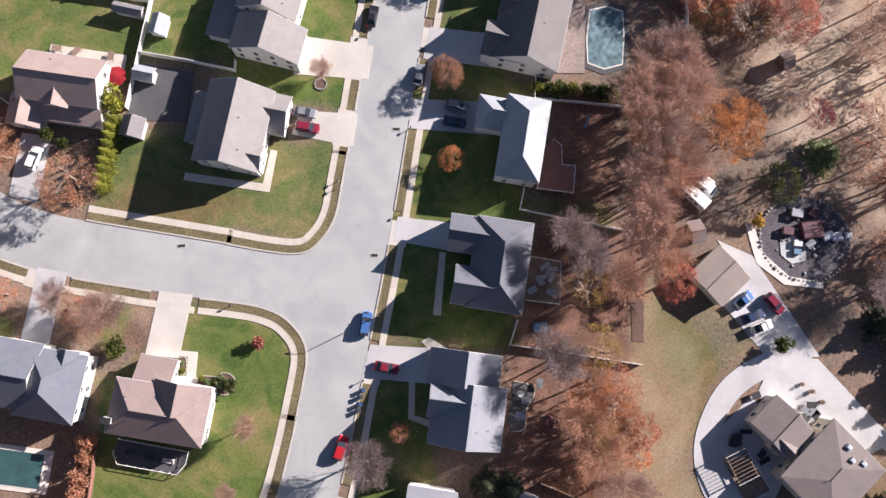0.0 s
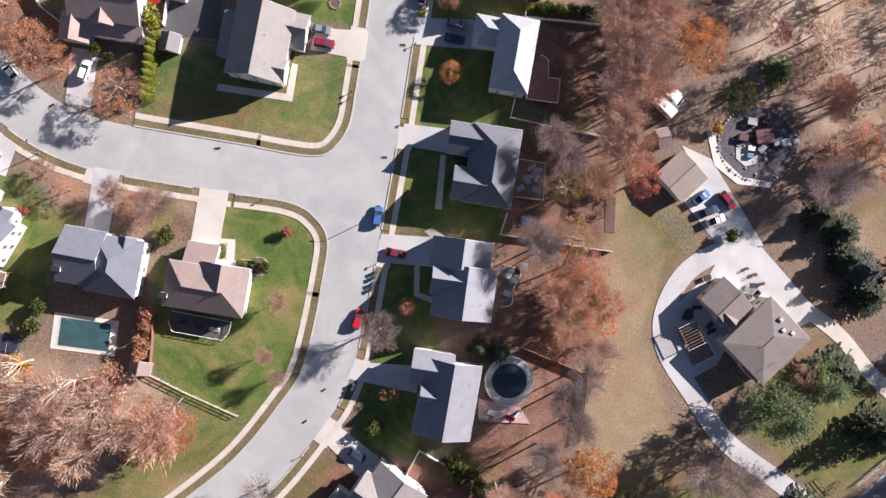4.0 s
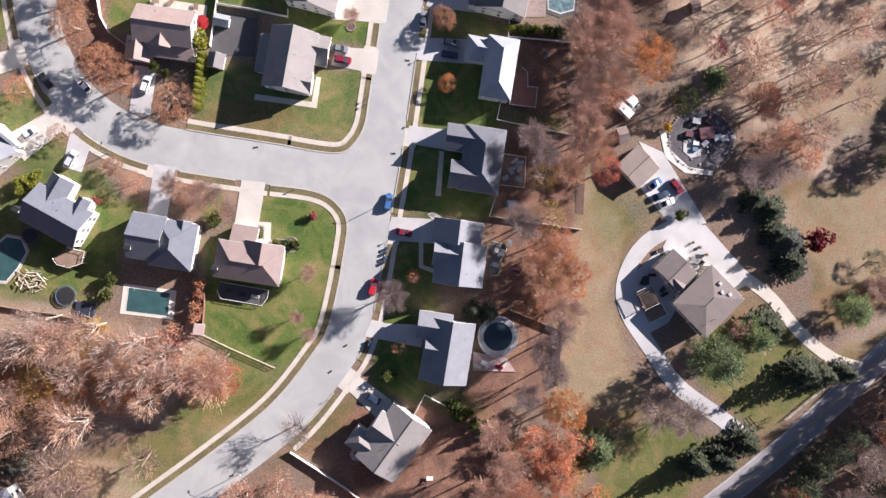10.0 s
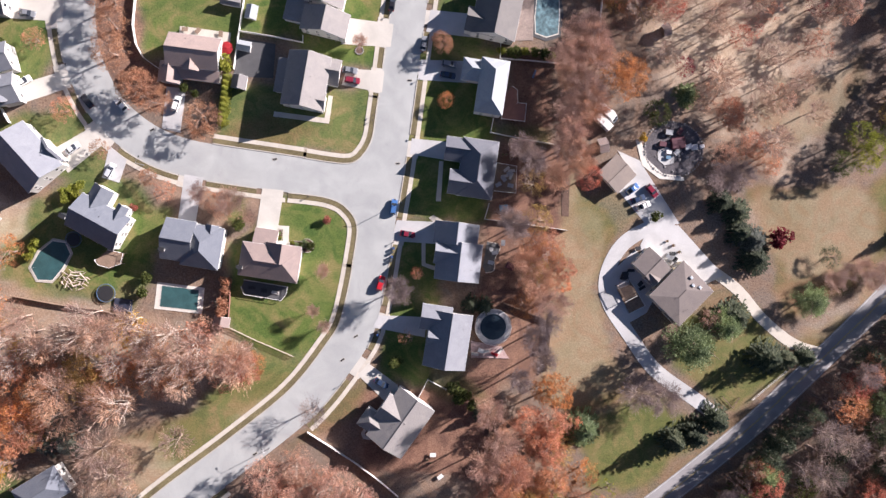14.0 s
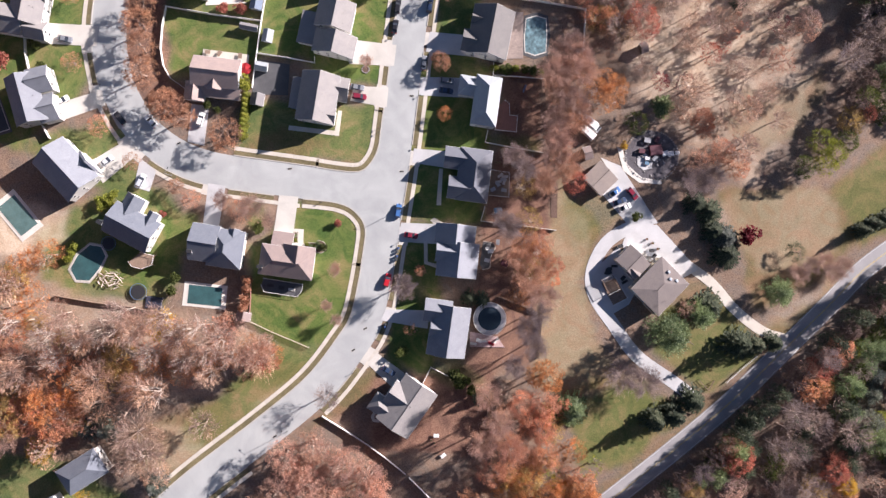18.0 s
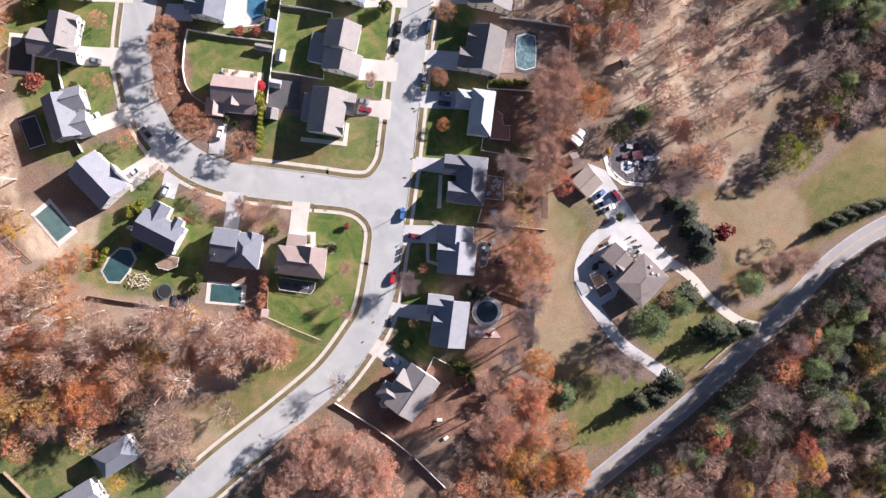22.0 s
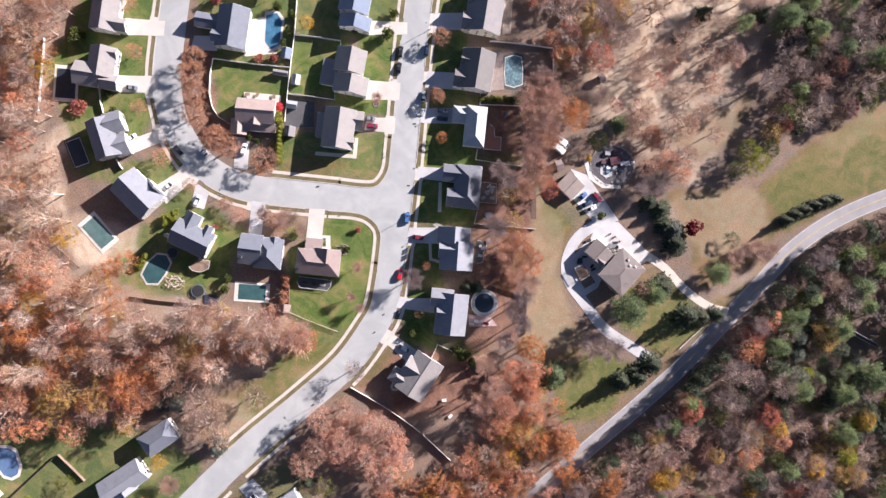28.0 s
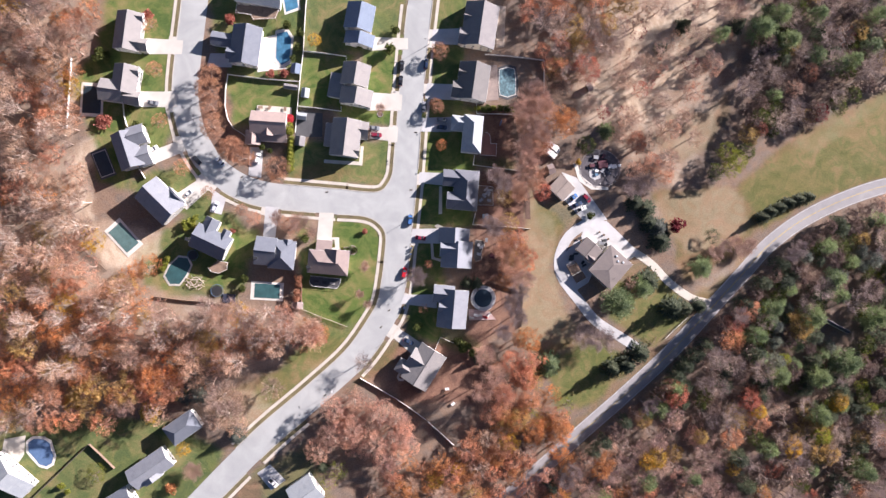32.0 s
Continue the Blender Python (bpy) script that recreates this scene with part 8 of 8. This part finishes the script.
for spot, r in (((45.5, -57.2), 5.5), ((48.4, -53.0), 4.5), ((-43.8, -49.8), 5.5), ((112.7, -57.0), 6.5), ((149.4, -54.9), 6.0), ((139.2, 62.2), 3.6), ((141.4, -18.2), 5.0), ((42.9, -6.2), 4.6)):
    tree("salmon-red autumn tree in full leaf", spot, r, 10, RED if r < 4.4 else SALMON, group="woodland trees")
for spot in ((31.4, 54.0), (36.8, 49.3), (36.8, 42.0), (36.8, 34.6), (36.5, 28.7), (41.4, 56.2), (38.8, 61.5), (40.9, 46.4), (31.9, -6.2), (35.9, -11.3), (41.4, -16.2)):
    tree("thinly leaved mauve-brown tree behind the gardens", spot, 5.6, 12.5, (MAUVE, BROWN, MAUVE, TAWNY)[int(spot[0] * 10) % 4], "veil", TWIG, group="back garden trees")
for spot in ((46.6, 53.0), (53.2, 52.0), (49.4, 56.2), (49.8, 49.6), (37.3, -3.6), (32.9, -0.0), (42.4, 57.2)):
    tree("orange-brown tree behind the gardens", spot, 5.2, 10, ORANGE, "haze", group="back garden trees")
tree("bright red-pink tree beside the detached garage", (45.6, 22.0), 4.6, 8.5, RED, "dense", group="farm trees")
tree("red-pink tree over the yard's edge", (42.8, 25.6), 3.8, 8, SALMON, "dense", group="farm trees")
for spot, r, h, leaf in (((40.6, -52.1), 5.2, 11, SALMON), ((48.9, -58.9), 5.6, 12, SALMON), ((39.9, -66.3), 5.4, 12, RUST), ((35.2, -75.0), 5.6, 12, SALMON), ((54.4, -80.3), 6.0, 13, ORANGE), ((64.2, -76.9), 6.0, 13, ORANGE), ((41.5, -88.1), 5.8, 13, RUST), ((51.5, -68.0), 5.4, 12, RUST), ((46.0, -78.0), 5.4, 12, ORANGE)):
    tree(f"full {leaf.name.split('_')[0]} autumn tree behind the back gardens", spot, r, h, leaf, "dense", group="back garden trees")
tree("small bare pinkish-brown tree over a ringed bed", (-27.8, 48.2), 2.6, 4.2, BROWN, "veil", TWIG, group="garden trees")
for k, spot in enumerate(((71.0, -92.5), (63.0, -100.5), (55.5, -105.5), (47.5, -113.5), (41.5, -120.5), (67.5, -107.0), (59.0, -114.5), (50.5, -123.0), (76.0, -99.0), (36.0, -115.0))):
    leaf = (ORANGE, PINK, SALMON, MAUVE, RUST)[k % 5]
    tree(f"{leaf.name.split('_')[0]} tree arching over the country road", spot, 5.6 + k % 3 * 0.5, 12.5, leaf, "fine" if k % 2 else "haze", TWIG, group="roadside trees")
for spot in ((130.7, 9.2), (135.2, 11.3), (141.5, 11.0), (139.0, 7.9), (126.8, 5.7)):
    tree("bare brown bush by the country road", spot, 4.2, 4.5, BROWN, "veil", TWIG, name="shrub", category="shrub", group="farm shrubs")
# evergreens round the farm
for spot, r, h in (((84.6, -21.6), 8.2, 17), ((94.5, -13.8), 6.0, 12)):
    tree("broad soft-green pine beside the drive", spot, r, h, SOFT_PINE, "pine", group="farm trees")
for spot, r, h, leaf in (((97.7, -10.6), 7.0, 11, PINE), ((91.4, -14.1), 5.5, 8, BROWN), ((110.0, -20.8), 6.5, 12, PINE), ((115.5, -20.4), 5.0, 11, PINE), ((122.6, -18.8), 4.5, 8, PINE), ((93.2, 20.7), 6.0, 6.5, PINE), ((88.1, 22.9), 5.0, 6, PINE), ((101.6, 7.6), 6.4, 7.5, PINE), ((95.7, 14.7), 5.4, 6.5, PINE), ((120.6, -1.6), 6.0, 9, SOFT_PINE), ((98.1, -42.4), 6.0, 11, PINE), ((92.3, -48.0), 6.0, 12, PINE), ((86.6, -50.5), 5.5, 11, PINE)):
    tree("dark evergreen tree by the farm drive", spot, r, h, leaf, "conifer" if leaf is PINE else "pine" if leaf is SOFT_PINE else "broad", group="farm trees")
tree("pale blue-green spruce beside the forecourt", (99.8, 13.0), 6.0, 8, BLUE_PINE, "conifer", group="farm trees")
tree("round maroon-leaved tree on the lawn", (107.5, 15.3), 3.8, 5, MAROON, "bush", group="farm trees")
tree("round dark evergreen bush on dry grass", (124.4, 12.8), 4.0, 5, PINE, "dense", group="farm trees")
tree("green juniper at the clearing's edge", (71.3, 52.8), 4.8, 7, SOFT_PINE, "conifer", group="farm trees")
tree("green tree beside the white truck", (62.5, 44.9), 4.6, 8, GREEN, group="farm trees")
tree("blue-green tree behind the gardens", (58.9, -51.7), 6.5, 11, SOFT_PINE, "conifer", group="farm trees")
tree("blue-green conifer behind the gardens", (57.4, -53.4), 6.0, 10, SOFT_PINE, "conifer", group="farm trees")
for spot, r in (((125.2, 49.6), 5.5), ((129.9, 47.0), 5.5), ((134.0, 52.0), 4.5), ((127.8, 43.0), 5.0), ((120.8, 40.8), 4.5)):
    tree("sunlit green tree at the field's edge", spot, r, 10, LIME if r > 4.7 else GREEN, "dense", group="field trees")
for spot in ((166.7, 35.7), (162.3, 34.1), (158.1, 32.0), (154.2, 29.4), (150.3, 26.9), (146.9, 23.9)):
    tree("dark evergreen in a row along the road", spot, 3.8, 8, PINE, "conifer", group="field trees")
for spot, r in (((100.0, 103.4), 4.5), ((91.1, 92.0), 3.5), ((139.8, 110.4), 5.5), ((148.1, 106.6), 5.5), ((138.4, 100.0), 5.0), ((124.4, 108.0), 4.5), ((182.1, 111.7), 5.5)):
    tree("dark green conifer standing in dry woodland", spot, r, 10, PINE, "conifer", group="field trees")
for spot in ((-92.2, -77.6), (-88.0, -81.5), (-93.5, -82.5), (-69.9, -96.8)):
    tree("blue-green conifer at the woods' edge", spot, 5.0, 9, BLUE_PINE, "conifer", group="woodland trees")
for spot in ((18.7, -21.4), (23.1, -21.3), (27.9, -52.9), (30.6, -51.7), (-37.4, -103.6), (-32.8, -106.7)):
    tree("dark evergreen between back gardens", spot, 3.4, 6, PINE, "conifer", group="back garden trees")
for spot in ((-28.6, -111.0), (-25.7, -105.9), (52.9, -70.8), (57.3, -76.4), (67.7, -69.1)):
    tree("olive-yellow tree at the woods' edge", spot, 4.6, 8, LIME, "sparse", group="woodland trees")
woods("bare trees with long shadows over sandy leaf litter", [(49.8, 80.6), (63.0, 97.8), (121.5, 129.8), (131.6, 113.4), (108.8, 84.3), (110.6, 48.8), (97.1, 31.7), (83.4, 37.5), (79.3, 49.5), (63.2, 54.9)], 9.6, [(3, "twiggy", TWIGS), (3, "wood_veil", TWIGS), (1.5, "wood_veil", BROWN), (1.2, "sparse", SALMON), (1.2, "sparse", TAWNY), (0.4, "sparse", MAROON)], 21)
for spot, r in (((24.0, 25.5), 5.0), ((26.3, 3.1), 5.0), ((23.6, 5.5), 4.0), ((27.6, 22.5), 5.0), ((37.7, -27.3), 5.0), ((41.0, -32.6), 5.0), ((35.6, -39.6), 4.5), ((40.4, -22.3), 4.5)):
    tree("bare dark tree over fallen leaves in a back garden", spot, r, 13.5, GREY_TWIGS, "veil", BARK, group="back garden trees")

for spot in ((-125.0, -49.2), (-116.7, -51.8), (-106.1, -54.0), (-96.0, -51.6), (-89.4, -48.5), (-80.1, -48.6), (-129.8, -55.7), (-101.9, -59.4), (-143.5, -55.0), (-156.8, -56.6), (-74.8, -53.9), (-135.6, -63.4), (-151.4, -46.6), (-165.1, -27.4), (-157.8, -14.7)):
    tree("tall leafless tree with pale rising limbs", spot, 4.6, 20.0, TWIGS, "leaning", PALE_BARK, group="woodland trees")

for spot in ((-52.8, -28.0), (-52.8, -30.9), (-52.7, -34.3), (-52.8, -36.8)):
    tree("reddish-brown shrub by the garden fence", spot, 1.9, 4.0, RUST, "bush", name="shrub", category="shrub", group="garden shrubs")

tree("red-orange autumn tree at the clearing's edge", (57.3, 76.2), 7.0, 15, RED, "dense", group="woodland trees")
for spot, r, leaf in (((48.7, 89.1), 5.5, OLIVE), ((76.5, 61.0), 4.0, MAROON), ((86.3, 74.9), 4.2, RED), ((84.4, 49.6), 5.0, SALMON), ((93.1, 40.8), 4.6, SALMON), ((141.0, 63.1), 4.2, RED), ((173.6, 110.1), 5.5, RED), ((166.1, 73.8), 5.0, MAROON), ((54.0, 55.6), 4.6, ORANGE)):
    tree(f"thinly set {leaf.name.split('_')[0]} autumn tree by the clearing", spot, r, 8, leaf, "broad" if r > 4.5 else "sparse", group="woodland trees")
# wood beyond the country road
for spot, r, leaf in (((113.7, -57.4), 6.5, RED), ((147.0, -56.2), 6.0, RED), ((141.6, -17.6), 6.0, SALMON), ((108.6, -85.5), 5.5, YELLOW), ((166.1, -21.4), 6.5, OLIVE), ((187.2, -53.0), 5.0, YELLOW), ((186.1, -75.8), 5.5, OLIVE), ((86.1, -90.0), 6.0, ORANGE), ((157.9, -97.8), 5.0, ORANGE), ((65.9, -78.7), 6.0, ORANGE), ((168.9, -75.1), 5.0, YELLOW), ((187.5, -51.7), 5.0, OLIVE), ((180.3, -75.8), 6.0, OLIVE), ((181.9, -68.3), 4.5, LIME), ((151.6, -60.7), 4.0, YELLOW), ((126.9, -74.4), 4.0, OLIVE), ((84.5, -93.0), 5.5, ORANGE), ((105.0, -87.6), 4.5, YELLOW)):
    tree(f"{leaf.name.split('_')[0]} autumn tree in the dark wood", spot, r, 15, leaf, group="woodland trees")
for spot, r in (((146.6, -28.0), 5.0), ((170.8, -17.0), 7.0), ((188.9, -35.1), 8.0), ((158.4, -43.6), 6.5), ((176.7, -42.8), 6.5), ((152.3, -15.5), 5.0), ((202.7, -81.6), 6.0), ((199.6, -13.6), 7.0), ((125.7, -92.1), 4.0), ((178.7, -58.9), 6.0)):
    tree("large green pine in the dark wood", spot, r, 17, SOFT_PINE, "pine", group="woodland trees")
# evergreens of the north-eastern wood
for spot, r in (((133.3, 105.3), 7.0), ((140.2, 112.7), 6.0), ((145.5, 102.1), 6.0), ((114.9, 100.3), 4.0), ((175.1, 97.6), 5.0), ((184.4, 119.4), 5.0), ((157.0, 115.2), 5.0)):
    tree("broad green pine in the north-eastern wood", spot, r, 16, SOFT_PINE, "pine", group="woodland trees")
# wide round crowns over the western wood
for spot, r, leaf in (((-117.8, -84.9), 6.5, ORANGE), ((-131.8, -76.5), 7.0, RUST), ((-153.8, -79.0), 7.0, SALMON), ((-158.5, -91.0), 6.5, ORANGE), ((-143.0, -68.0), 6.5, TAWNY), ((-124.0, -66.0), 6.5, ORANGE), ((-146.0, -86.0), 6.5, RUST), ((-62.8, -55.1), 6.0, RUST), ((-139.2, -55.3), 6.0, ORANGE), ((-120.0, -58.0), 6.0, TAWNY)):
    tree(f"wide round {leaf.name.split('_')[0]} tree in the western wood", spot, r, 15.5, leaf, "haze", group="woodland trees")
tree("bare pinkish tree by a front lawn near the street", (-85.6, -112.7), 5.0, 6, BROWN, "veil", TWIG, group="garden trees")
tree("orange shrub beside a front lawn", (-94.2, -122.0), 2.6, 3.6, ORANGE, "bush", name="shrub", category="shrub", group="garden shrubs")
for spot, r, leaf in (((158.6, 90.2), 5.0, SALMON), ((151.7, 82.2), 4.6, MAUVE), ((113.3, 89.1), 5.0, MAUVE_GREY), ((148.1, 100.6), 4.6, OLIVE)):
    tree(f"thin {leaf.name.split('_')[0]} tree in the north-eastern wood", spot, r, 11, leaf, "haze", TWIG, group="woodland trees")
# bleached trees behind the garden fence
for spot, r, h in (((-42.5, -44.7), 3.0, 12), ((-54.6, -45.8), 5.5, 19), ((-61.8, -43.9), 5.5, 20), ((-68.1, -46.6), 5.0, 19), ((-75.2, -42.8), 5.5, 18), ((-80.3, -46.0), 5.5, 20), ((-50.9, -50.0), 5.0, 18), ((-58.0, -50.6), 5.0, 20), ((-86.6, -42.8), 5.0, 20), ((-89.6, -49.2), 5.5, 20), ((-64.6, -53.3), 5.0, 19)):
    tree("tall bleached bare tree behind the garden fence", spot, r, h, BROWN, "leaning", PALE_BARK, group="woodland trees")
for spot, r, leaf in (((97.6, 38.3), 6.0, TAWNY), ((85.4, 29.2), 6.2, GREY_TWIGS), ((90.4, 32.0), 5.0, GREY_TWIGS)):
    tree("wide thin-twigged tree beside the gravel garden", spot, r, 9, leaf, "veil" if leaf is GREY_TWIGS else "haze", TWIG, group="clearing trees")
for k, spot in enumerate(((13.8, 54.6), (16.2, 54.7), (18.4, 55.2), (20.7, 55.7), (23.6, 56.2), (26.6, 56.2), (29.0, 56.1))):
    tree("dark green shrub along the pool garden's fence", spot, 1.5 + k % 3 * 0.3, 2.0 + k % 2 * 0.6, GREEN if k % 3 else LIME, "bush", name="shrub", category="shrub", group="garden shrubs")
# shade trees behind the eastern houses
for spot, r in (((33.4, 54.6), 5.6), ((35.2, 39.3), 5.6), ((37.6, 31.8), 5.6), ((34.7, 19.2), 5.0), ((41.6, 27.0), 5.5), ((42.2, 41.0), 5.6), ((33.4, 61.4), 5.0), ((36.9, 64.6), 5.0), ((33.8, 48.2), 5.4)):
    tree("brown-twigged tall tree behind the eastern gardens", spot, r, 12.5, (BROWN, MAUVE, TAWNY)[int(spot[0] * 10) % 3], "veil", TWIG, group="back garden trees")

for spot, r in (((-25.8, -19.6), 2.6), ((-26.5, -31.3), 2.4), ((-22.5, -35.4), 2.4)):
    tree("young bare tree on a green lawn", spot, r, 6.0, BROWN, "veil", TWIG, group="garden trees")
tree("wide bare brown tree beside a front path", (-55.4, -4.6), 5.0, 6.5, BROWN, "veil", TWIG, group="garden trees")
tree("bare brown tree by a leafy driveway", (-65.3, -3.9), 3.4, 5.0, BROWN, "veil", TWIG, group="garden trees")
for spot, r, leaf in (((-40.6, -11.2), 0.6, SOFT_PINE), ((-40.3, -12.6), 0.8, LIME), ((-36.4, -13.3), 0.7, LIME), ((-35.2, -13.5), 0.8, SOFT_PINE), ((-34.1, -13.4), 0.8, GREEN)):
    tree("small clipped shrub in a front flower bed", spot, r, r * 1.3, leaf, "bush", name="shrub", category="shrub", group="garden shrubs")
for spot in ((-33.1, -12.3), (-32.1, -13.0), (-33.2, -13.6), (-31.6, -14.1)):
    tree("low grey-green shrub in a ringed flower bed", spot, 0.8, 1.1, SOFT_PINE, "bush", name="shrub", category="shrub", group="garden shrubs")

for spot, r, leaf in (((-75.4, -83.7), 8.0, TWIGS), ((-79.9, -90.0), 6.0, BROWN), ((-70.2, -92.3), 6.0, TWIGS)):
    tree("wide half-bare tree with pale twig tips", spot, r, 9, leaf, "haze", TWIG, group="woodland trees")
for spot, r, leaf in (((-30.9, -80.4), 6.5, PINK), ((-22.3, -75.3), 6.5, MAUVE), ((-12.1, -79.4), 7.0, PINK), ((-2.4, -88.8), 6.0, PINK), ((-22.0, -88.6), 7.0, PINK), ((-30.9, -91.8), 6.5, MAUVE), ((-11.7, -92.8), 6.5, PINK), ((-4.0, -81.5), 5.0, PINK), ((-35.4, -98.2), 6.0, MAUVE)):
    tree(f"round {leaf.name.split('_')[0]} tree in the grove by the lower street", spot, r, 14, leaf, "dense", TWIG, group="grove trees")
for spot, r, leaf in (((84.6, 48.1), 5.0, SALMON), ((90.9, 41.2), 5.5, MAUVE), ((98.9, 36.7), 5.0, SALMON), ((99.5, 44.8), 5.0, MAUVE), ((85.6, 36.3), 5.0, MAUVE), ((75.7, 52.4), 5.0, MAUVE), ((83.6, 71.8), 4.6, RED), ((68.3, 60.0), 3.6, MAROON), ((99.5, 56.8), 5.0, MAUVE), ((58.4, 80.6), 6.0, MAUVE), ((45.1, 76.0), 6.0, OLIVE), ((48.4, 68.8), 5.5, MAUVE), ((104.4, 73.5), 5.5, MAUVE), ((114.4, 87.4), 5.5, MAUVE)):
    tree(f"thin {leaf.name.split('_')[0]} tree in the sandy clearing", spot, r, 8, leaf, "haze", TWIG, group="clearing trees")

for spot, r in (((-165.3, 36.1), 7.0), ((-157.3, 33.8), 6.0), ((-162.3, 28.6), 6.0), ((-154.7, 44.8), 5.6), ((-152.4, 38.0), 5.0), ((-113.2, -30.3), 5.6), ((-120.3, -35.9), 5.8), ((-128.3, -42.6), 6.0)):
    tree("bright orange-gold tree at the western wood's edge", spot, r, 11, ORANGE if r > 5.5 else YELLOW, "haze", group="garden trees")

for spot, r, leaf in (((-110.4, -80.3), 7.0, SALMON), ((-101.1, -74.6), 6.5, SALMON), ((-108.3, -70.9), 6.5, RUST), ((-97.1, -78.6), 6.0, SALMON), ((-67.9, -52.3), 6.5, ORANGE), ((-71.1, -46.7), 5.0, RUST), ((-151.0, 26.5), 5.5, TAWNY), ((-154.2, 54.0), 6.0, PINK), ((-156.2, 62.0), 6.0, RUST), ((-41.7, -51.4), 5.0, RED), ((-45.3, -50.9), 5.2, RED), ((-58.8, -54.5), 6.0, ORANGE), ((-66.2, -57.9), 6.5, RUST), ((-75.4, -59.0), 6.0, ORANGE), ((-80.9, -65.5), 6.0, ORANGE)):
    tree(f"full {leaf.name.split('_')[0]} tree at the edge of the wood", spot, r, 14.5, leaf, "haze", group="woodland trees")

for spot, r in (((32.6, 6.7), 5.0), ((36.9, 0.1), 5.5), ((34.9, -8.4), 5.0), ((29.0, 17.0), 5.0)):
    tree("tall thin-leaved olive and brown tree behind a garden", spot, r, 14, OLIVE if r < 5.2 else SALMON, "haze", TWIG, group="back garden trees")

for spot, r, leaf in (((28.1, -49.9), 5.0, MAUVE), ((33.0, -57.5), 5.5, MAUVE), ((29.3, -64.8), 5.5, MAUVE), ((38.6, -64.9), 5.0, SALMON)):
    tree("tall brown tree shading the back gardens", spot, r, 18, leaf, "veil", TWIG, group="back garden trees")
for spot in ((17.9, -47.0), (20.9, -49.1), (24.8, -51.0), (-0.1, -42.5)):
    tree("dark green shrub at a shaded garden's edge", spot, 2.2, 3.2, GREEN, "bush", name="shrub", category="shrub", group="garden shrubs")
